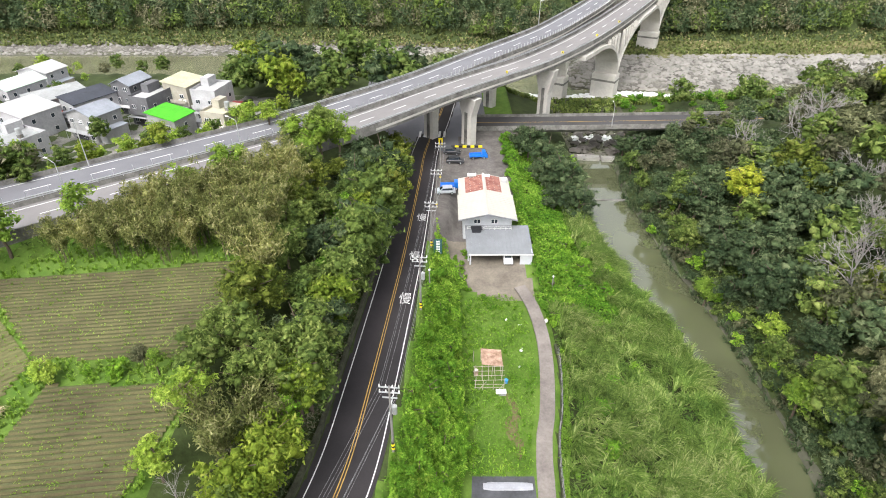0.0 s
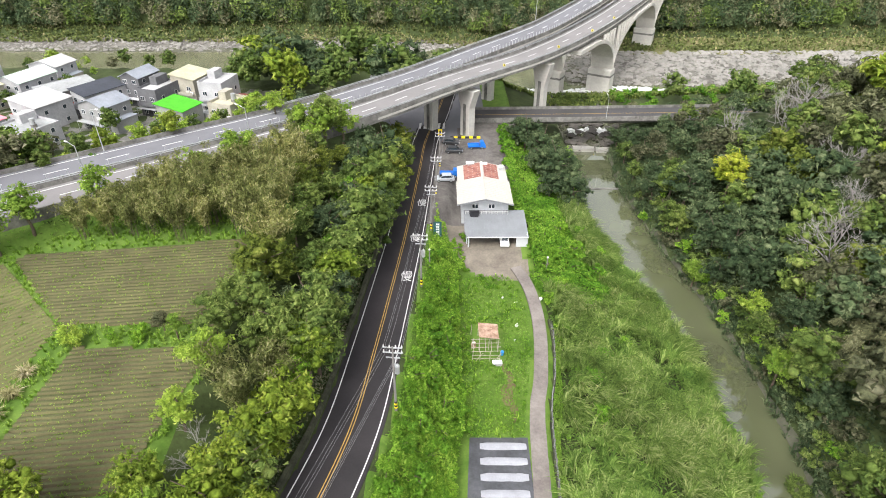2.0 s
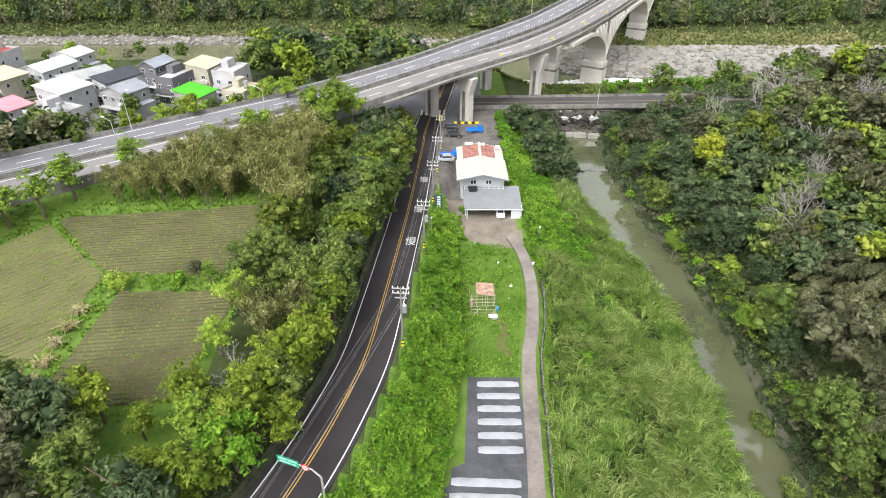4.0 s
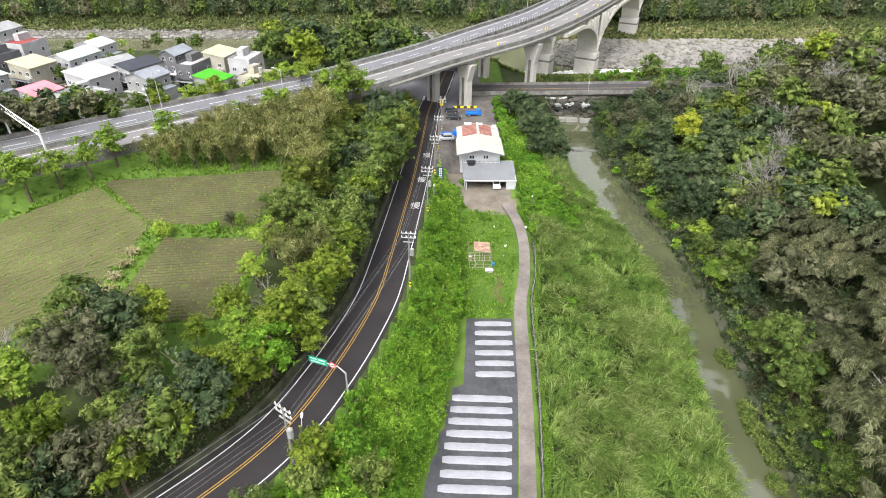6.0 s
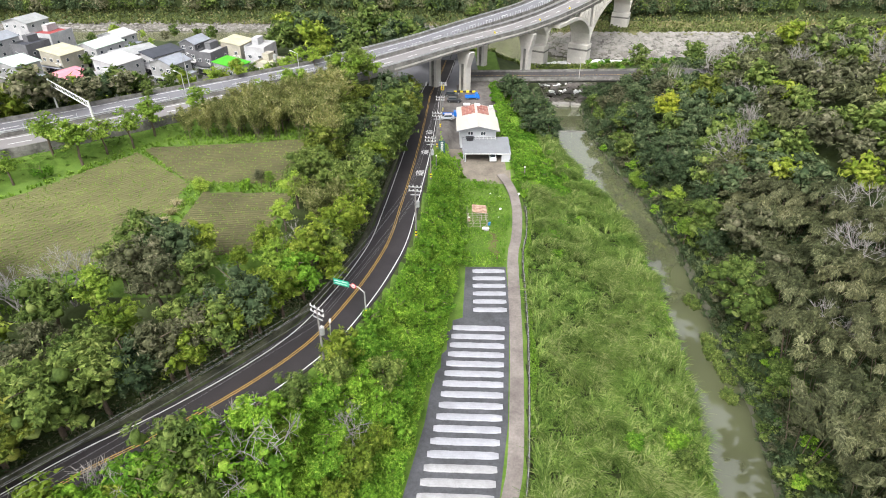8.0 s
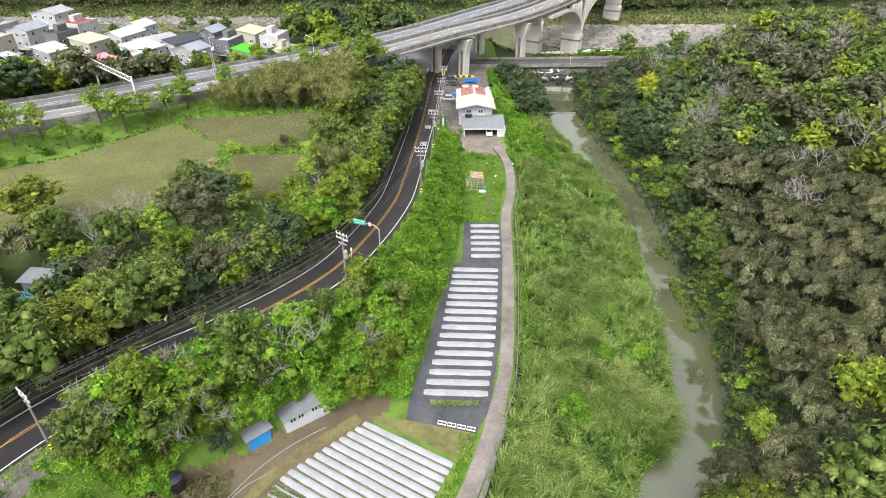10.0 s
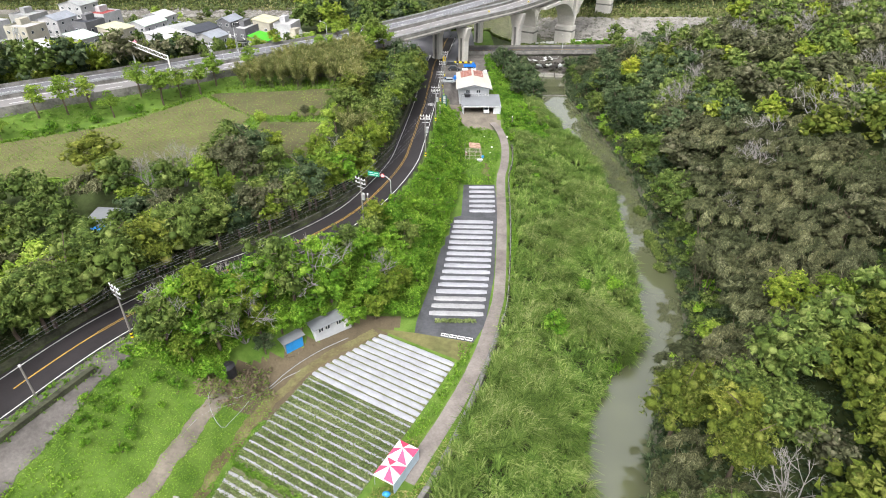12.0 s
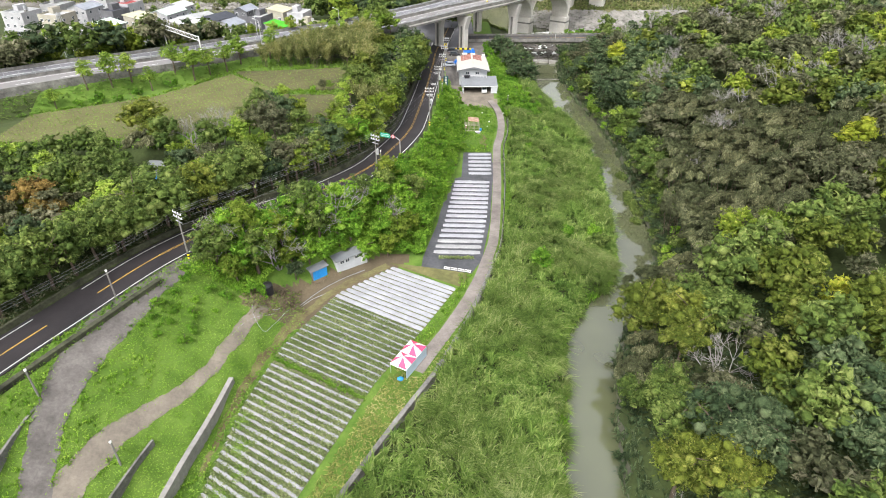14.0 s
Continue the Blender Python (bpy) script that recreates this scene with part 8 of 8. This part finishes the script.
def utility_pole(x, y, z, h, rz, arms=3, transformer=False, lean=0.0):
    t = thing("utility_pole", "grey concrete utility pole with white insulators on crossarms" if arms else "short grey concrete utility pole", "utility pole", pose(x, y, z, 0, lean, rz), "utility poles")
    part("pole", tube((0, 0, -0.3), (0, 0, h), 0.17, 0.1, 10), M["pole_concrete"], t)
    for i in range(arms):
        zz = h - 0.25 - 0.75 * i
        w = 1.1 if i < 2 else 0.8
        a = part("crossarm", box(-w, w, -0.06, 0.06, zz, zz + 0.12), M["steel"], t)
        if i < 2:
            for k in (-w + 0.08, -0.35, 0.35, w - 0.08):
                part("insulator", tube((k, 0, zz + 0.12), (k, 0, zz + 0.42), 0.1, 0.06, 8), M["white"], a)
    if transformer:
        tr = part("transformer", tube((0.42, 0, h - 4.0), (0.42, 0, h - 2.9), 0.3, 0.3, 12), M["steel"], t, "grey blue transformer can")
        part("bushing", tube((0.42, 0, h - 2.9), (0.42, 0, h - 2.6), 0.08, 0.05, 6), M["white"], tr)
    for i in range(4):
        part("hazard_band", tube((0, 0, 0.15 + 0.3 * i), (0, 0, 0.42 + 0.3 * i), 0.2, 0.2, 10), M["sign_yellow"] if i % 2 == 0 else M["hazard_black"], t)
    return t


def pole_at(run, side, h, **k):
    q, rz = spot(ROAD, run, side)
    utility_pole(q.x, q.y, q.z - 0.05, h, rz, **k)
    return q + Vector((0, 0, h)), rz


R1, R2 = run_at(ROAD, -10.2, 43.5), run_at(ROAD, -20.4, 11.2)
tops = [pole_at(run_at(ROAD, -49, -19), 5.0, 9.0), pole_at(R2, 5.0, 9.8, transformer=True), pole_at(R1, 4.5, 10.0, transformer=True), pole_at(run_at(ROAD, -8, 71), 4.6, 9.5, transformer=True), pole_at(run_at(ROAD, -7, 90), 4.6, 9.0), pole_at(run_at(ROAD, -6, 106), 4.6, 8.5, arms=2),
        pole_at(run_at(ROAD, -5, 122), 4.6, 8.5, arms=2)]


def wire(a, b, sag, r=0.014):
    n = 14
    pts = [a.lerp(b, i / n) - Vector((0, 0, 4 * sag * (i / n) * (1 - i / n))) for i in range(n + 1)]
    c = bpy.data.curves.new("wire", "CURVE")
    c.dimensions, c.bevel_depth, c.bevel_resolution = "3D", r, 0
    s = c.splines.new("POLY")
    s.points.add(n)
    for p, q in zip(s.points, pts):
        p.co = (*q, 1)
    c.materials.append(M["wire"])
    tagged(new("power_cable", c), "thin overhead power cable between utility poles", "cable", "overhead cables")


M["wire"] = rough_surface("grey_cable", (0.25, 0.25, 0.26), 0.1, 2.0, 8.0, 0.6, 0.05)
for (a, ra), (b, rb) in zip(tops[:-1], tops[1:]):
    for k, dz in ((-1.0, 0.1), (-0.35, 0.1), (1.0, 0.1), (-1.0, -0.7), (1.0, -0.7), (0.1, -2.4)):
        o1 = Vector((math.cos(radians(ra)) * k, math.sin(radians(ra)) * k, dz))
        o2 = Vector((math.cos(radians(rb)) * k, math.sin(radians(rb)) * k, dz))
        wire(a + o1, b + o2, 0.5)
a0, r0_ = tops[0]
for k in (-0.9, 0.9, 0):
    wire(a0 + Vector((k, 0, -0.2)), Vector((-72 + k, -60, 17)), 0.8)


def road_sign():
    q, rz = spot(ROAD, run_at(ROAD, -15.3, 19.3), 4.3)
    t = thing("road_sign", "green direction sign and round red sign on a bent grey post", "road sign", pose(q.x, q.y, q.z - 0.1, 0, 0, rz))
    part("post", tube((0, 0, 0), (0, 0, 4.6), 0.11, 0.1), M["steel"], t)
    part("arm", tube((0, 0, 4.6), (-0.9, 0, 5.3), 0.09, 0.08), M["steel"], t)
    part("arm", tube((-0.9, 0, 5.3), (-4.3, 0, 5.4), 0.08, 0.06), M["steel"], t)
    g = part("sign_board", box(-4.7, -2.3, -0.1, -0.05, 4.9, 5.9, 0.02), M["sign_green"], t, "green direction board")
    for x0, x1, z in ((-4.5, -3.6, 5.55), (-3.4, -2.5, 5.55), (-4.4, -3.2, 5.15), (-3.0, -2.6, 5.15)):
        part("text_bar", box(x0, x1, -0.115, -0.101, z, z + 0.13), M["white"], g)
    r = part("round_sign", tube((-1.6, -0.1, 5.35), (-1.6, -0.05, 5.35), 0.42, 0.42, 20), M["sign_red"], t, "round red-edged sign")
    part("face", tube((-1.6, -0.12, 5.35), (-1.6, -0.101, 5.35), 0.3, 0.3, 20), M["white"], r)
    part("bar", box(-1.8, -1.4, -0.135, -0.121, 5.28, 5.42), M["hazard_black"], r)
    for i in range(5):
        part("hazard_band", tube((0, 0, 0.1 + 0.3 * i), (0, 0, 0.38 + 0.3 * i), 0.13, 0.13, 10), M["sign_yellow"] if i % 2 == 0 else M["hazard_black"], t)


road_sign()
q_, rz_ = spot(ROAD, run_at(ROAD, -19, 12.5), 4.5)
street_lamp(q_.x, q_.y, q_.z, rz_ + 130, 4.6, "low grey street lamp beside the road", 0.9)


def short_pole(x, y, h, lean, label):
    t = thing("post", label, "post", pose(x, y, ground(x, y), lean, 0, 0))
    part("pole", tube((0, 0, -0.2), (0, 0, h), 0.14, 0.11), M["pole_concrete"], t)
    part("cap", tube((0, 0, h), (0, 0, h + 0.25), 0.16, 0.16), M["white"], t)


short_pole(-52.4, -32.6, 5.2, 0, "grey concrete post between the roads")
short_pole(-43.6, -56.2, 4.4, 0, "leaning pale concrete post by the track")
short_pole(-55.2, -50.2, 4.6, 0, "slim grey post beside the side road")
short_pole(-5.4 + 3.2, 78, 3.5, 0, "slim dark post at the road edge")
short_pole(19.3, 84.0, 3.2, 0, "dark post with a white box near the yard")


def billboard():
    t = thing("signboard", "tall dark green roadside signboard with pale lettering", "sign", pose(-0.9, 88.4, ground(-0.9, 88.4)))
    for x in (-0.5, 0.5):
        part("post", box(x - 0.06, x + 0.06, 0, 0.1, 0, 1.4), M["steel"], t)
    b = part("board", box(-0.75, 0.75, 0, 0.14, 1.0, 4.2, 0.03), M["sign_dark"], t)
    for i in range(5):
        for dx in (-0.28, 0.05):
            part("text_bar", box(dx, dx + 0.28, -0.02, -0.002, 1.35 + 0.54 * i, 1.72 + 0.54 * i), M["white"], b)


M["sign_dark"] = rough_surface("dark_green_board", (0.03, 0.09, 0.09), 0.1, 1.0, 5.0, 0.5, 0.05)
billboard()


def road_words():
    """The painted word for slow, three times along the lane towards the bridge."""
    for run, side in ((run_at(ROAD, -7.6, 73), 1.9), (run_at(ROAD, -6.9, 86), 1.9), (run_at(ROAD, -6.1, 101), 1.9)):
        c = bpy.data.curves.new("road_word", "FONT")
        c.body, c.size, c.align_x, c.align_y = "\u6162", 2.2, "CENTER", "CENTER"
        o = bpy.data.objects.new("road_word_source", c)
        scene.collection.objects.link(o)
        bpy.context.view_layer.update()
        me = bpy.data.meshes.new_from_object(o.evaluated_get(bpy.context.evaluated_depsgraph_get()))
        bpy.data.objects.remove(o)
        me.materials.clear()
        me.materials.append(M["line_white"])
        q, rz = spot(ROAD, run, side)
        w = new("road_word", me)
        w.matrix_basis = pose(q.x, q.y, q.z + 0.05, -3.6, 0, rz) @ Matrix.Diagonal((0.9, 1.5, 1, 1))
        tagged(w, "white painted road word meaning slow", "road marking", kind="structure")


road_words()


def marker_board():
    t = thing("warning_board", "bright yellow warning board under the bridge", "sign", pose(-0.6, 141.5, ground(-0.6, 141.5)))
    part("post", box(-0.05, 0.05, -0.05, 0.05, 0, 1.0), M["steel"], t)
    b = part("board", box(-0.55, 0.55, -0.08, -0.05, 0.8, 2.6), M["sign_yellow"], t)
    part("mark", box(-0.2, 0.2, -0.1, -0.081, 1.2, 2.2), M["hazard_black"], b)
    k = thing("barrier_block", "yellow and black striped kerb by the parking area", "barrier", pose(6.0, 140.2, ground(6, 140.2)))
    for i in range(8):
        part("stripe", box(-4 + i, -3.05 + i, -0.2, 0.2, 0, 0.5), M["sign_yellow"] if i % 2 else M["hazard_black"], k)


marker_board()


def banana_plant(x, y):
    t = thing("banana_plant", "broad-leaved banana plant among the reeds", "banana plant", pose(x, y, ground(x, y)))
    part("stem", tube((0, 0, -0.3), (0, 0, 1.6), 0.14, 0.1), M["leaf_vine"], t)
    for i in range(9):
        a, L = i * 0.71, 2.2 + 0.4 * (i % 3)
        bm = bmesh.new()
        rows = []
        for k in range(7):
            u = k / 6
            c = Vector((math.cos(a) * L * u * 0.85, math.sin(a) * L * u * 0.85, 1.4 + 1.3 * u - 1.9 * u * u))
            w = 0.36 * math.sin(math.pi * min(1, u * 0.92 + 0.08)) + 0.02
            s = Vector((-math.sin(a), math.cos(a), 0)) * w
            rows.append([bm.verts.new(c - s - Vector((0, 0, 0.06))), bm.verts.new(c), bm.verts.new(c + s - Vector((0, 0, 0.06)))])
        for p, q in zip(rows[:-1], rows[1:]):
            bm.faces.new((p[0], p[1], q[1], q[0]))
            bm.faces.new((p[1], p[2], q[2], q[1]))
        part("leaf", bm, M["leaf_reed"], t)


banana_plant(11.3, -9.8)
banana_plant(12.6, -8.8)


def fence():
    """Wire fence on posts above the reed bank."""
    t = thing("fence", "green wire mesh fence on concrete posts along the path", "fence", None)
    s, s1 = run_at(WALL, -3.2, -37), run_at(WALL, 17.6, 68)
    m0 = None
    while s < s1:
        q, rz = spot(WALL, s, 0.0)
        top = -0.6
        if m0 is None:
            m0 = part("post", box(-0.07, 0.07, -0.07, 0.07, 0, 1.5), M["pole_concrete"], t, m=pose(q.x, q.y, top - 0.2, 0, 0, rz))
        else:
            piece("post", m0.data, t, m=pose(q.x, q.y, top - 0.2, 0, 0, rz))
        s += 3.0
    line = cut(WALL, run_at(WALL, -3.2, -37), s1, 1.5)
    line = np.column_stack([line[:, :2], np.full(len(line), -0.6)])
    for u in (0.15, 0.5, 0.85, 1.2):
        piece("fence_wire", sweep("fence_wire", line, box_profile(-0.008, 0.008, u, u + 0.016), M["wire"]), t)


fence()


def scrap_heap():
    t = thing("shack", "small shack with blue and red sheets among the trees", "shack", pose(-59.5, 4.6, ground(-59.5, 4.6)))
    part("wall", box(-2, 2, -1.5, 1.5, 0, 2.6), M["roof_grey"], t)
    part("roof", prism([(-2.4, 2.9), (2.4, 2.6), (2.4, 2.5), (-2.4, 2.8)], -1.9, 1.9), M["roof_grey"], t)
    part("tarpaulin", box(-2.3, 0.8, -3.2, -1.55, 0.2, 1.2, 0.1), M["tarp_blue"], t, "blue tarpaulin")
    part("sheet", box(0.9, 1.5, -2.4, -1.8, 0.1, 0.9), M["rust"], t, "rusty sheet")


scrap_heap()


def pylon(x, y):
    z = ground(x, y)
    t = thing("pylon", "slim grey steel lattice pylon beyond the highway", "pylon", pose(x, y, z), "pylons")
    h, w = 22.0, 1.6
    for sx in (-1, 1):
        for sy in (-1, 1):
            part("leg", tube((sx * w, sy * w, 0), (sx * 0.4, sy * 0.4, h), 0.13, 0.08, 5), M["steel"], t)
    for i in range(10):
        a, b = i / 10, (i + 1) / 10
        wa, wb = w + (0.4 - w) * a, w + (0.4 - w) * b
        for sy in (-1, 1):
            part("brace", tube((-wa, sy * wa, h * a), (wb, sy * wb, h * b), 0.07, 0.07, 4), M["steel"], t)
            part("brace", tube((sy * wa, -wa, h * a), (sy * wb, wb, h * b), 0.07, 0.07, 4), M["steel"], t)


pylon(-118, 84)


drop_unused()
